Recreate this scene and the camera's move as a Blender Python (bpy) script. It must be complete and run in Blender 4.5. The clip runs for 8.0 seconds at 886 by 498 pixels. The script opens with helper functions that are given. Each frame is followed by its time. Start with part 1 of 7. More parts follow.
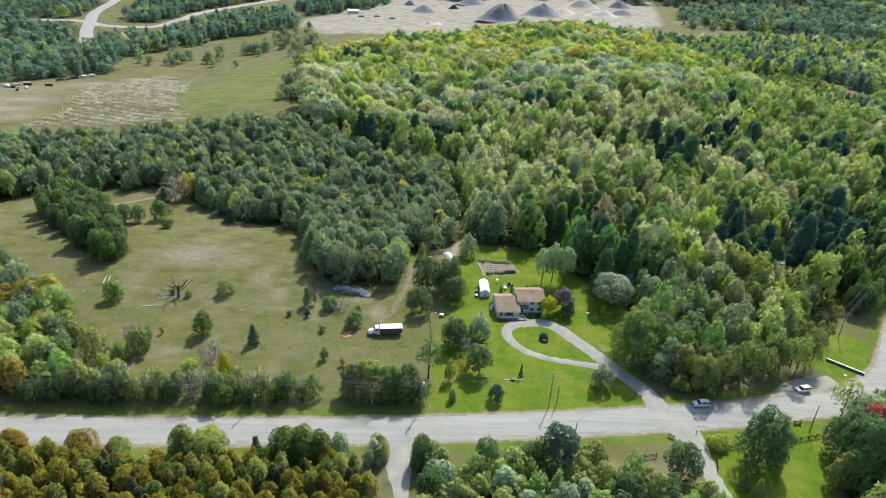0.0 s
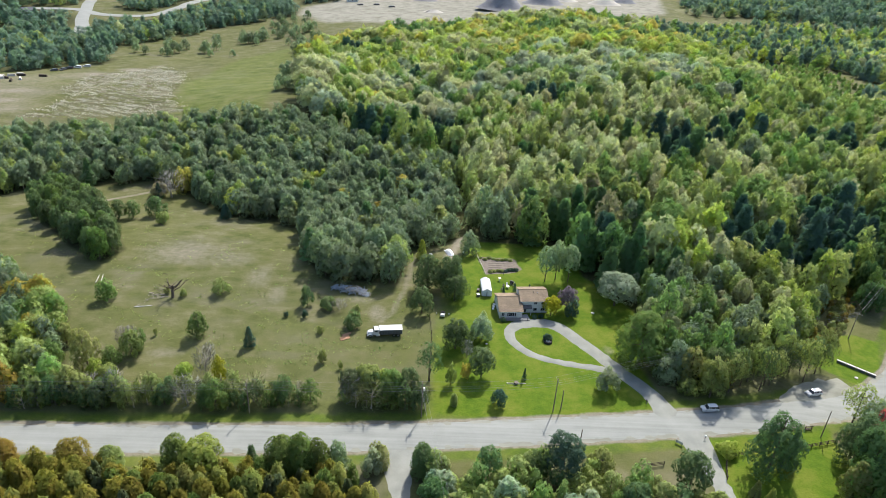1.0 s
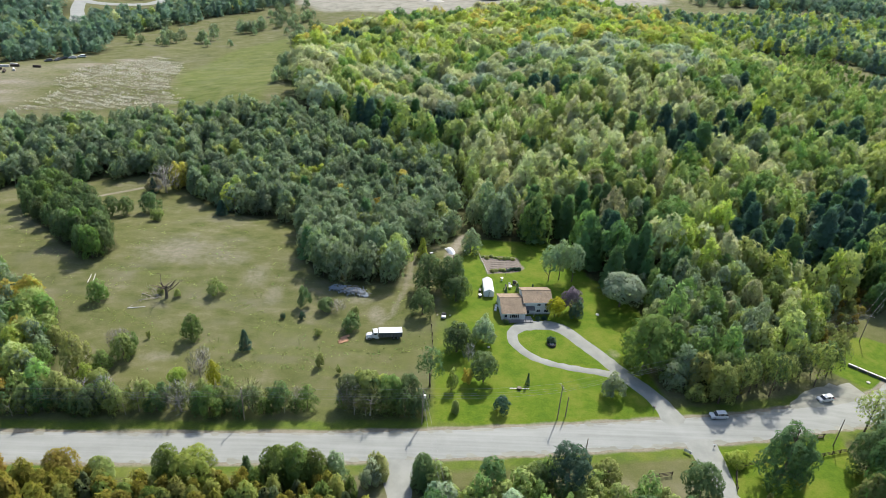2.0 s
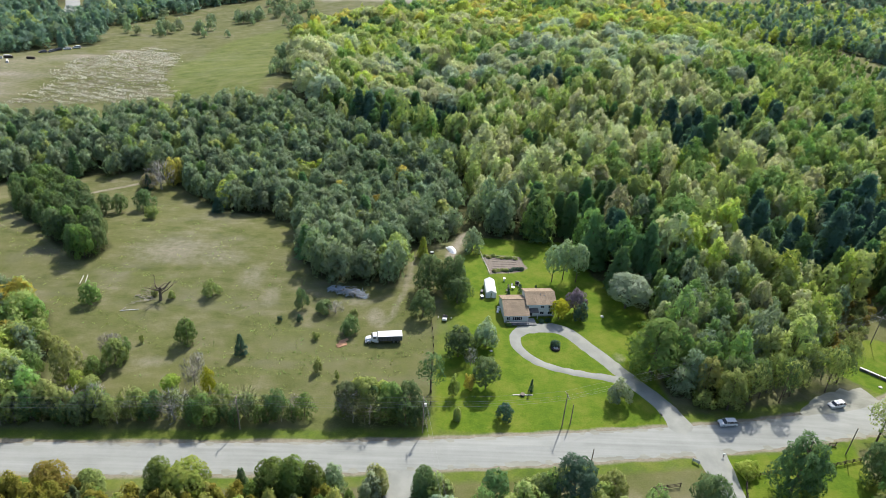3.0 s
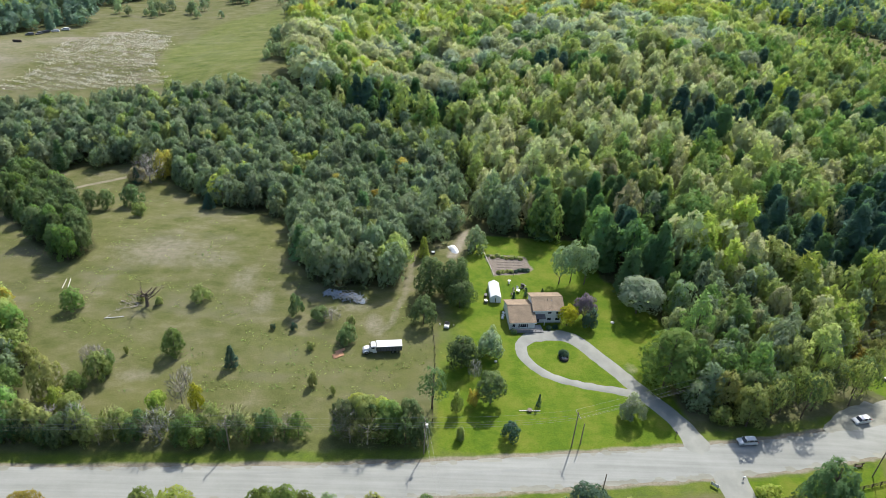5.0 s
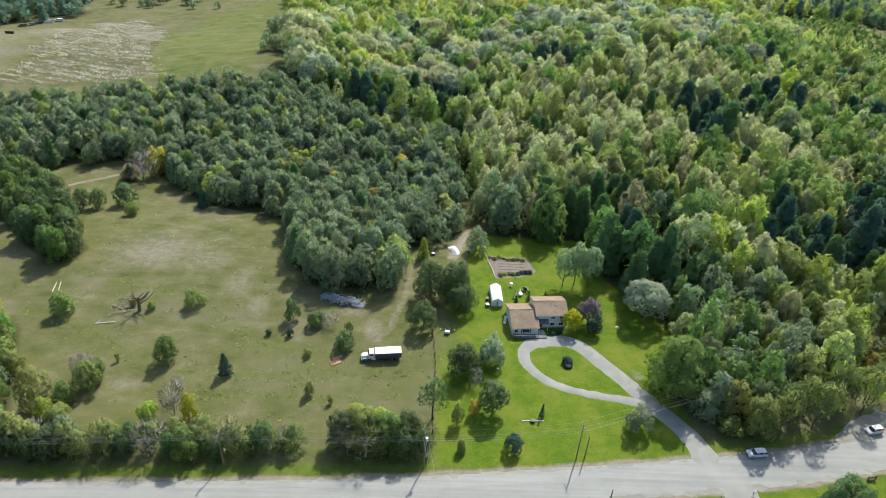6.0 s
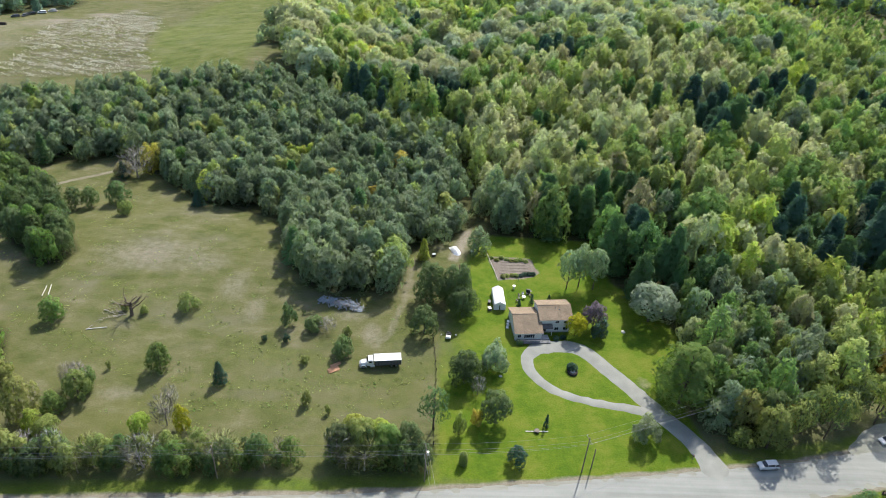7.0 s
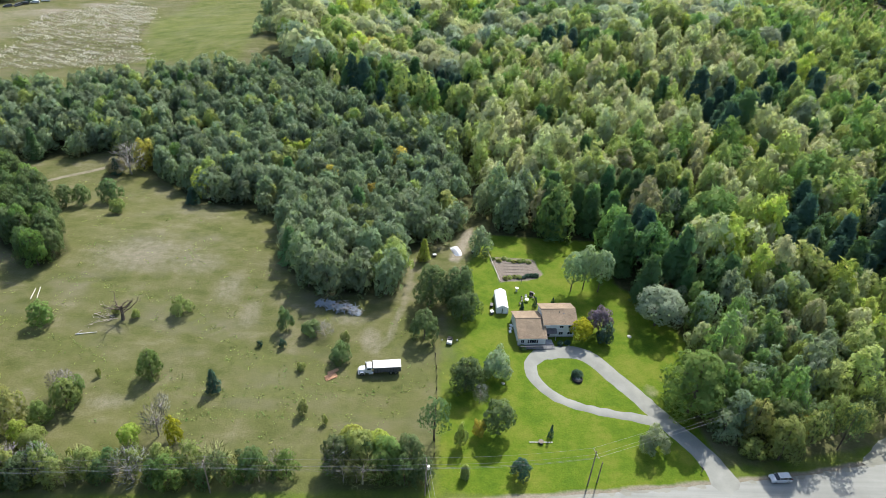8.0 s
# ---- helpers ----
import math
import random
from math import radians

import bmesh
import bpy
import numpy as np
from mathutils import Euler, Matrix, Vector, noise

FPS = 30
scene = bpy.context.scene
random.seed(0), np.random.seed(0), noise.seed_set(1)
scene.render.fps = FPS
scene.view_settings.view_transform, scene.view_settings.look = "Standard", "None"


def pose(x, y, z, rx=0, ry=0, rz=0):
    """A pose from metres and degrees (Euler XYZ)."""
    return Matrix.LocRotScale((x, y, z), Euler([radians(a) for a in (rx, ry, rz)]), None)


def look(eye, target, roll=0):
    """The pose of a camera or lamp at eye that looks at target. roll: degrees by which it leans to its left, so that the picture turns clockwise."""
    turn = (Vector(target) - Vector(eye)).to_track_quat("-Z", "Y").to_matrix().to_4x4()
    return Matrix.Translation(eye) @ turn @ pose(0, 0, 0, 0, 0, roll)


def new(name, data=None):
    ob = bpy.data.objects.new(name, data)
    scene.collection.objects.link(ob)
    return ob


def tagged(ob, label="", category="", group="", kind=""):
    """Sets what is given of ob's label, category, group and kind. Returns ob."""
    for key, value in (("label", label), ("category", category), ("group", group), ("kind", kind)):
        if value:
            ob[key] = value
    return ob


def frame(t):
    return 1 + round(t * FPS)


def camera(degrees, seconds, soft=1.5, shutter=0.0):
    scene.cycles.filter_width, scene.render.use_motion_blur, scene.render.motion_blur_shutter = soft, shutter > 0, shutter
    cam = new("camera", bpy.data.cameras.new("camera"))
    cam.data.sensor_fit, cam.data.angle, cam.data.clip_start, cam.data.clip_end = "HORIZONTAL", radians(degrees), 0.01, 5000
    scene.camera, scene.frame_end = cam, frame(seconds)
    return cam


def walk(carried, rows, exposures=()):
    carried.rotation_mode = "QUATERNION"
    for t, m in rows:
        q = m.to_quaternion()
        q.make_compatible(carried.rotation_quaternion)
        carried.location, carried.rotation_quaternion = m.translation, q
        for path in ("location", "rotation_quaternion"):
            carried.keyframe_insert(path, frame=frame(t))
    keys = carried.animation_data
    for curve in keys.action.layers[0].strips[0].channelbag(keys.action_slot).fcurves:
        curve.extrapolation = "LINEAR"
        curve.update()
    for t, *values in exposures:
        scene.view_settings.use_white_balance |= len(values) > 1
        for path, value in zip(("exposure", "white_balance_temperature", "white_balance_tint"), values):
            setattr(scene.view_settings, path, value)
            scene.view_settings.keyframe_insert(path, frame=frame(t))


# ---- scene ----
cam = camera(66.0, 8.0, soft=0.8)
PATH = [
    (0, (1.073, -4.787, 117.195), (1.116, -3.013, 116.273), 3.2),
    (0.5, (0.954, -1.608, 117.255), (0.997, 0.158, 116.318), 3.2),
    (1, (0.811, 1.546, 117.449), (0.855, 3.304, 116.497), 3.2),
    (1.5, (0.648, 4.825, 117.394), (0.693, 6.576, 116.428), 3.3),
    (3, (0.225, 14.369, 117.783), (0.271, 16.096, 116.776), 3.3),
    (3.5, (0.185, 17.608, 117.8), (0.231, 19.328, 116.779), 3.3),
    (4, (-0.049, 20.954, 117.83), (-0.002, 22.666, 116.797), 3.3),
    (4.5, (-0.262, 24.07, 117.978), (-0.214, 25.773, 116.931), 3.3),
    (6, (-0.603, 33.79, 118.493), (-0.552, 35.468, 117.405), 3.4),
    (6.5, (-0.832, 37.094, 118.539), (-0.779, 38.762, 117.438), 3.4),
    (7, (-0.844, 40.396, 118.591), (-0.792, 42.055, 117.476), 3.4),
    (7.5, (-1.058, 43.669, 118.309), (-1.005, 45.319, 117.181), 3.5),
    (8, (-1.137, 46.942, 118.154), (-1.083, 48.584, 117.013), 3.5),
]
walk(cam, [(t, look(eye, target, roll)) for t, eye, target, roll in PATH], [(0, 1.08), (5, 1.07), (6.6, 1.04), (8, 1.16)])

# ---- light: late-morning sun ahead of the camera, a little to the right ----
SUN_AZ, SUN_EL = 22.5, 48.5
SUN_WAY = Vector((math.sin(radians(SUN_AZ)) * math.cos(radians(SUN_EL)), math.cos(radians(SUN_AZ)) * math.cos(radians(SUN_EL)), math.sin(radians(SUN_EL))))
world = bpy.data.worlds.new("world")
scene.world = world
world.use_nodes = True
wn = world.node_tree
sky = wn.nodes.new("ShaderNodeTexSky")
sky.sky_type, sky.sun_disc = "NISHITA", False
sky.dust_density, sky.ozone_density = 2.0, 1.5
sky.sun_elevation, sky.sun_rotation = radians(SUN_EL), radians(SUN_AZ)
wn.nodes["Background"].inputs["Strength"].default_value = 0.112
wn.links.new(sky.outputs[0], wn.nodes["Background"].inputs["Color"])
sun_data = bpy.data.lights.new("sun", "SUN")
sun_data.energy, sun_data.angle, sun_data.color = 3.1, radians(0.53), (1.0, 0.95, 0.86)
sun = new("sun", sun_data)
sun.matrix_world = look(SUN_WAY * 300, (0, 0, 0))


# ---- materials ----
def material(name, rough=0.8, spec=0.3):
    m = bpy.data.materials.new(name)
    m.use_nodes = True
    b = m.node_tree.nodes["Principled BSDF"]
    b.inputs["Roughness"].default_value = rough
    b.inputs["Specular IOR Level"].default_value = spec
    return m, m.node_tree, b


def add_noise(nt, scale, detail=4.0, rough=0.6, vector=None):
    n = nt.nodes.new("ShaderNodeTexNoise")
    n.inputs["Scale"].default_value, n.inputs["Detail"].default_value, n.inputs["Roughness"].default_value = scale, detail, rough
    if vector is not None:
        nt.links.new(vector, n.inputs["Vector"])
    return n.outputs["Fac"]


def world_place(nt, stretch=(1, 1, 1)):
    g = nt.nodes.new("ShaderNodeNewGeometry")
    v = nt.nodes.new("ShaderNodeVectorMath")
    v.operation = "MULTIPLY"
    nt.links.new(g.outputs["Position"], v.inputs[0])
    v.inputs[1].default_value = stretch
    return v.outputs[0]


def object_place(nt, stretch=(1, 1, 1)):
    g = nt.nodes.new("ShaderNodeTexCoord")
    v = nt.nodes.new("ShaderNodeVectorMath")
    v.operation = "MULTIPLY"
    nt.links.new(g.outputs["Object"], v.inputs[0])
    v.inputs[1].default_value = stretch
    return v.outputs[0]


def ramp(nt, fac, stops):
    r = nt.nodes.new("ShaderNodeValToRGB")
    while len(r.color_ramp.elements) < len(stops):
        r.color_ramp.elements.new(0.5)
    for e, (p, c) in zip(r.color_ramp.elements, stops):
        e.position, e.color = p, (*c, 1)
    nt.links.new(fac, r.inputs["Fac"])
    return r.outputs["Color"]


def blend(nt, fac, a, b, kind="MIX"):
    m = nt.nodes.new("ShaderNodeMix")
    m.data_type, m.blend_type = "RGBA", kind
    for socket, value in ((m.inputs[0], fac), (m.inputs[6], a), (m.inputs[7], b)):
        if isinstance(value, (int, float)):
            socket.default_value = value
        elif isinstance(value, tuple):
            socket.default_value = (*value, 1)
        else:
            nt.links.new(value, socket)
    return m.outputs[2]


def maths(nt, kind, a, b=0.0, clamp=False):
    m = nt.nodes.new("ShaderNodeMath")
    m.operation, m.use_clamp = kind, clamp
    for socket, value in ((m.inputs[0], a), (m.inputs[1], b)):
        if isinstance(value, (int, float)):
            socket.default_value = value
        else:
            nt.links.new(value, socket)
    return m.outputs[0]


def bump(nt, b, height, strength, distance):
    n = nt.nodes.new("ShaderNodeBump")
    n.inputs["Strength"].default_value, n.inputs["Distance"].default_value = strength, distance
    nt.links.new(height, n.inputs["Height"])
    nt.links.new(n.outputs[0], b.inputs["Normal"])


def worn(name, dark, light, scale=2.0, rough=0.7, spec=0.3, metal=0.0, relief=0.0, stretch=(1, 1, 1)):
    """A surface between two tones, with broad stains and fine grain."""
    m, nt, b = material(name, rough, spec)
    p = object_place(nt, stretch)
    broad, fine = add_noise(nt, scale, 3, 0.6, p), add_noise(nt, scale * 9, 4, 0.7, p)
    mixed = maths(nt, "ADD", maths(nt, "MULTIPLY", broad, 0.65), maths(nt, "MULTIPLY", fine, 0.35))
    nt.links.new(ramp(nt, mixed, [(0.32, dark), (0.68, light)]), b.inputs["Base Color"])
    b.inputs["Metallic"].default_value = metal
    if relief:
        bump(nt, b, fine, 0.6, relief)
    return m


def leafy(name, from_attribute, grain=2.7, gap=0.485, through_light=0.44):
    """Foliage: the tree's own colour, varied twig by twig, ragged at leaf size, with light passing through."""
    m, nt, b = material(name, 0.75, 0.05)
    if from_attribute:
        a = nt.nodes.new("ShaderNodeAttribute")
        a.attribute_name = "tint"
        tint = a.outputs["Color"]
    else:
        tint = nt.nodes.new("ShaderNodeObjectInfo").outputs["Color"]
    g = nt.nodes.new("ShaderNodeNewGeometry")
    h = nt.nodes.new("ShaderNodeHueSaturation")
    fine = add_noise(nt, grain, 2, 0.65, world_place(nt, (1, 1, 0.5)))
    own = maths(nt, "ADD", maths(nt, "MULTIPLY", g.outputs["Random Per Island"], 0.14), maths(nt, "MULTIPLY", fine, 0.3))
    nt.links.new(maths(nt, "ADD", maths(nt, "MULTIPLY", g.outputs["Random Per Island"], 0.03), 0.485), h.inputs["Hue"])
    nt.links.new(maths(nt, "ADD", own, 0.76), h.inputs["Value"])
    nt.links.new(tint, h.inputs["Color"])
    nt.links.new(h.outputs[0], b.inputs["Base Color"])
    t = nt.nodes.new("ShaderNodeBsdfTranslucent")
    bright = blend(nt, 1.0, h.outputs[0], (1.34, 1.48, 0.95), "MULTIPLY")
    nt.links.new(bright, t.inputs["Color"])
    mix = nt.nodes.new("ShaderNodeMixShader")
    mix.inputs[0].default_value = through_light
    nt.links.new(b.outputs[0], mix.inputs[1])
    nt.links.new(t.outputs[0], mix.inputs[2])
    gaps = nt.nodes.new("ShaderNodeBsdfTransparent")  # the gaps between the leaves of a spray
    loose = nt.nodes.new("ShaderNodeMixShader")
    nt.links.new(maths(nt, "LESS_THAN", fine, gap), loose.inputs[0])
    nt.links.new(mix.outputs[0], loose.inputs[1])
    nt.links.new(gaps.outputs[0], loose.inputs[2])
    nt.links.new(loose.outputs[0], nt.nodes["Material Output"].inputs["Surface"])
    return m


def ground_material():
    m, nt, b = material("ground", 0.95, 0.1)
    p = world_place(nt)

    def cover(name):
        a = nt.nodes.new("ShaderNodeAttribute")
        a.attribute_name = name
        return a.outputs["Fac"]

    n40, n9, n2, n05 = add_noise(nt, 0.025, 4, 0.6, p), add_noise(nt, 0.11, 5, 0.65, p), add_noise(nt, 0.5, 4, 0.7, p), add_noise(nt, 2.4, 3, 0.75, p)
    streak = add_noise(nt, 0.22, 4, 0.65, world_place(nt, (0.6, 1.1, 1)))
    edge = maths(nt, "MULTIPLY", maths(nt, "SUBTRACT", n2, 0.5), 0.9)

    def mask(name):
        v = maths(nt, "ADD", maths(nt, "MULTIPLY", maths(nt, "SUBTRACT", cover(name), 0.5), 2.6), 0.5)
        return maths(nt, "ADD", v, edge, True)

    mixed = maths(nt, "ADD", maths(nt, "MULTIPLY", n9, 0.5), maths(nt, "MULTIPLY", streak, 0.5))
    field = ramp(nt, mixed, [(0.34, (0.058, 0.07, 0.022)), (0.45, (0.09, 0.1, 0.036)), (0.54, (0.115, 0.116, 0.054)), (0.64, (0.158, 0.15, 0.092))])
    field = blend(nt, 0.5, field, ramp(nt, n05, [(0.3, (0.5, 0.55, 0.4)), (0.7, (1.35, 1.32, 1.3))]), "MULTIPLY")
    field = blend(nt, maths(nt, "MULTIPLY", maths(nt, "SUBTRACT", add_noise(nt, 0.045, 3, 0.6, world_place(nt, (1, 1.4, 1))), 0.5, True), 3.2, True), field, (0.135, 0.128, 0.086))
    field = blend(nt, maths(nt, "MULTIPLY", maths(nt, "SUBTRACT", n40, 0.46, True), 1.8, True), field, (0.115, 0.118, 0.038))
    lawn = ramp(nt, maths(nt, "ADD", maths(nt, "MULTIPLY", n9, 0.6), maths(nt, "MULTIPLY", n2, 0.4)),
                [(0.3, (0.044, 0.1, 0.008)), (0.5, (0.092, 0.143, 0.013)), (0.68, (0.152, 0.168, 0.032))])
    lawn = blend(nt, maths(nt, "MULTIPLY", maths(nt, "SUBTRACT", n9, 0.48, True), 3.0, True), lawn, (0.138, 0.164, 0.025))
    lawn = blend(nt, 0.5, lawn, ramp(nt, n05, [(0.3, (0.55, 0.58, 0.45)), (0.7, (1.2, 1.2, 1.15))]), "MULTIPLY")
    litter = ramp(nt, n2, [(0.35, (0.028, 0.036, 0.012)), (0.65, (0.072, 0.072, 0.032))])
    bare = ramp(nt, maths(nt, "ADD", maths(nt, "MULTIPLY", n2, 0.5), maths(nt, "MULTIPLY", n05, 0.5)), [(0.35, (0.136, 0.124, 0.092)), (0.65, (0.256, 0.232, 0.180))])
    sand = ramp(nt, n9, [(0.3, (0.15, 0.146, 0.112)), (0.5, (0.225, 0.218, 0.178)), (0.75, (0.285, 0.275, 0.23))])
    rank = blend(nt, 0.55, (0.104, 0.122, 0.034), ramp(nt, n2, [(0.35, (0.045, 0.058, 0.02)), (0.65, (0.135, 0.138, 0.055))]))
    colour = blend(nt, maths(nt, "MULTIPLY", mask("rank"), 0.75), field, rank)
    colour = blend(nt, mask("lawn"), colour, lawn)
    colour = blend(nt, mask("bare"), colour, bare)
    colour = blend(nt, mask("litter"), colour, litter)
    colour = blend(nt, mask("sand"), colour, sand)
    nt.links.new(colour, b.inputs["Base Color"])
    bump(nt, b, maths(nt, "ADD", n05, n2), 0.4, 0.22)
    return m


def road_material(name, dark, light, along):
    m, nt, b = material(name, 0.9, 0.2)
    p = world_place(nt)
    track = add_noise(nt, 1.0, 3, 0.6, world_place(nt, along))
    grain, blot = add_noise(nt, 3.0, 4, 0.8, p), add_noise(nt, 0.15, 4, 0.6, p)
    mixed = maths(nt, "ADD", maths(nt, "MULTIPLY", track, 0.5), maths(nt, "ADD", maths(nt, "MULTIPLY", grain, 0.2), maths(nt, "MULTIPLY", blot, 0.3)))
    nt.links.new(ramp(nt, mixed, [(0.36, dark), (0.64, light)]), b.inputs["Base Color"])
    bump(nt, b, grain, 0.5, 0.04)
    return m


GROUND = ground_material()
ROAD = road_material("road_surface", (0.204, 0.213, 0.197), (0.278, 0.288, 0.27), (0.03, 0.9, 1))
GRAVEL = road_material("gravel", (0.19, 0.197, 0.18), (0.268, 0.276, 0.25), (0.25, 0.25, 1))
SHOULDER = road_material("shoulder", (0.175, 0.178, 0.145), (0.27, 0.272, 0.235), (0.1, 0.5, 1))
LEAF, LEAF_THIN, LEAF_WOOD = leafy("leaves", False, 3.6), leafy("thin_leaves", False, 3.6, 0.5), leafy("woodland_leaves", True)
TWIG = leafy("twigs", False, 3.6, 0.0, 0.05)
BARK = worn("bark", (0.06, 0.045, 0.035), (0.19, 0.155, 0.12), 1.5, 0.95, 0.1, relief=0.03, stretch=(1, 1, 0.3))
BARE_WOOD = worn("bleached_wood", (0.2, 0.17, 0.14), (0.5, 0.46, 0.4), 1.2, 0.9, 0.15, stretch=(1, 1, 0.4))
POLE_WOOD = worn("pole_wood", (0.12, 0.1, 0.08), (0.3, 0.26, 0.21), 1.0, 0.9, 0.15, stretch=(3, 3, 0.3))
PALE_WOOD = worn("pale_wood", (0.4, 0.38, 0.34), (0.62, 0.6, 0.56), 1.0, 0.85, 0.2)


# ---- the lie of the land ----
def smooth(a, b, v):
    u = np.clip((np.asarray(v, float) - a) / (b - a), 0, 1)
    return u * u * (3 - 2 * u)


def mound(x, y, cx, cy, sx, sy):
    return np.exp(-(((x - cx) / sx) ** 2) - ((y - cy) / sy) ** 2)


def land(x, y):
    x, y = np.asarray(x, float), np.asarray(y, float)
    s = smooth(205, 270, y)
    z = s * (-6 * (1 - smooth(0, 90, x)) + 3 * smooth(40, 120, x))
    z = z + 11 * mound(x, y, -85, 380, 48, 62) + 7 * mound(x, y, 100, 385, 90, 80)
    z = z - 8 * smooth(400, 500, y) * (1 - smooth(-190, -70, x)) - 6 * smooth(480, 650, y)
    return z - 2.5 * smooth(95, 125, x) * smooth(90, 140, y) * (1 - smooth(200, 240, y))


def height(x, y):
    return float(land(x, y))


def inside(poly, x, y):
    """How far points lie inside a closed outline, in metres; negative outside."""
    x, y = np.asarray(x, float), np.asarray(y, float)
    odd, near = np.zeros(x.shape, bool), np.full(x.shape, 1e9)
    for (ax, ay), (bx, by) in zip(poly, poly[1:] + poly[:1]):
        with np.errstate(divide="ignore", invalid="ignore"):
            odd ^= ((ay > y) != (by > y)) & (x < (bx - ax) * (y - ay) / (by - ay + 1e-12) + ax)
        u = np.clip(((x - ax) * (bx - ax) + (y - ay) * (by - ay)) / ((bx - ax) ** 2 + (by - ay) ** 2 + 1e-9), 0, 1)
        near = np.minimum(near, np.hypot(x - ax - u * (bx - ax), y - ay - u * (by - ay)))
    return np.where(odd, near, -near)


def near_line(line, x, y):
    x, y = np.asarray(x, float), np.asarray(y, float)
    near = np.full(x.shape, 1e9)
    for (ax, ay), (bx, by) in zip(line, line[1:]):
        u = np.clip(((x - ax) * (bx - ax) + (y - ay) * (by - ay)) / ((bx - ax) ** 2 + (by - ay) ** 2 + 1e-9), 0, 1)
        near = np.minimum(near, np.hypot(x - ax - u * (bx - ax), y - ay - u * (by - ay)))
    return near


# outlines of the land cover, in metres
LAWN = [(2, 130), (2.5, 172), (4, 188), (14, 220), (20, 229), (53, 226), (56, 204), (64, 194), (70, 180), (68, 165), (62, 154), (64, 142), (61, 133)]
SOUTH_LAWN = [(72, 80), (70.5, 126), (90, 129), (104, 132), (104, 120), (97, 108), (93, 80)]
GARDEN = [(18.5, 214), (31.4, 213.5), (33.5, 206), (31, 203.4), (21, 201.5)]
PINE_BELT = [(-300, 225), (-178, 252), (-165, 272), (-140, 272), (-119, 281), (-92, 258), (-80, 246), (-47, 233), (-41, 206), (-33, 194),
             (-9, 193), (-7, 212), (10, 228), (20, 240), (11, 300), (-11, 320), (-34, 325), (-73, 346), (-127, 338), (-209, 318), (-320, 300)]
HILL = [(18, 228), (53, 225), (54, 203), (62, 193), (68, 180), (66, 166), (74, 152), (84, 150), (112, 166), (124, 184), (150, 208), (220, 240),
        (330, 255), (450, 250), (450, 360), (330, 362), (250, 388), (218, 430), (214, 490), (208, 560), (192, 640), (160, 700), (95, 695), (40, 680), (-45, 620),
        (-88, 550), (-96, 500), (-86, 430), (-66, 352), (-34, 325), (-11, 320), (11, 300), (20, 240)]
GROVE = [(-157, 245), (-150, 262), (-128, 240), (-103, 208), (-108, 199), (-122, 208), (-140, 226)]
LEFT_MASS = [(-165, 212), (-150, 205), (-128, 186), (-105, 171), (-96, 152), (-89, 133), (-125, 127), (-160, 124)]
SOUTH_WOOD = [(-128, 84), (-128, 107), (-94, 108.5), (-56, 109.5), (-33, 110.5), (-10, 108), (-7, 84)]
SOUTH_THICKET = [(1.5, 84), (1, 111), (17, 112), (30, 113), (44, 113), (56, 109), (66, 102), (66, 84)]
SOUTH_EAST = [(97, 92), (99, 108), (107, 122), (114, 132), (126, 141), (140, 146), (158, 152), (150, 100)]
BRUSH = [(-222, 352), (-213, 385), (-226, 420), (-232, 465), (-199, 508), (-178, 492), (-157, 405), (-134, 368)]
YARD_FAR = [(-290, 350), (-218, 352), (-212, 385), (-226, 420), (-232, 465), (-238, 500), (-300, 440)]
PIT = [(-165, 790), (-105, 700), (-44, 715), (40, 715), (120, 740), (211, 760), (256, 800), (304, 1032), (320, 1300), (-90, 1300), (-62, 965), (-120, 850)]
FAR_WEST = [(-296, 458), (-245, 512), (-262, 575), (-199, 700), (-150, 765), (-191, 873), (-290, 715), (-323, 625), (-430, 560), (-430, 440)]
FAR_NORTH_WEST = [(-430, 600), (-335, 640), (-350, 690), (-385, 730), (-400, 880), (-560, 880), (-560, 620)]
FAR_ISLE = [(-340, 760), (-300, 745), (-262, 880), (-210, 990), (-380, 1000)]
FAR_MID = [(-180, 890), (-155, 830), (-110, 850), (-70, 880), (-60, 1000), (-190, 1050)]
FAR_EAST = [(192, 712), (205, 650), (222, 562), (245, 548), (300, 535), (325, 480), (470, 470), (640, 560), (640, 690), (480, 720), (350, 740), (290, 700), (240, 690)]
FAR_EAST_BACK = [(285, 800), (350, 790), (470, 780), (640, 770), (700, 800), (600, 900), (540, 960), (378, 960), (300, 900)]
FAR_EAST_NEAR = [(262, 405), (330, 375), (470, 370), (470, 470), (320, 470), (280, 440)]
FAR_BACK = [(-600, 1010), (700, 950), (900, 1500), (-800, 1500)]
PLANTATION = [(205, 440), (250, 398), (275, 440), (300, 470), (296, 530), (240, 545), (215, 505)]

MAIN_ROAD = [(-420, 98), (-300, 107), (-200, 113.3), (-98, 118.2), (-58, 120), (-19, 122.2), (9, 124.7), (34, 127.6), (52, 129.8), (68, 131.9), (84, 134.4), (100, 138.2),
             (114, 142.6), (127, 148.5), (139, 157.5), (148, 169), (158, 183), (172, 200), (200, 225), (260, 262)]
DRIVE = [(64, 131), (63.2, 138), (60.5, 144.2), (56.0, 150.8), (52.6, 156.2), (48.2, 162.6), (44.2, 168.4), (40.6, 172.6), (36, 174.0)]
LOOP = [(54.5, 151.6), (46, 153.2), (39, 154.8), (33, 157), (28.6, 160.6), (26.3, 165), (26.3, 169), (28.6, 172.0), (33, 173.3), (38, 173.4), (41.6, 171.4)]
LANE_SOUTH = [(-4, 119), (-3.6, 112), (-2.6, 104), (-1.6, 92), (-1, 70)]
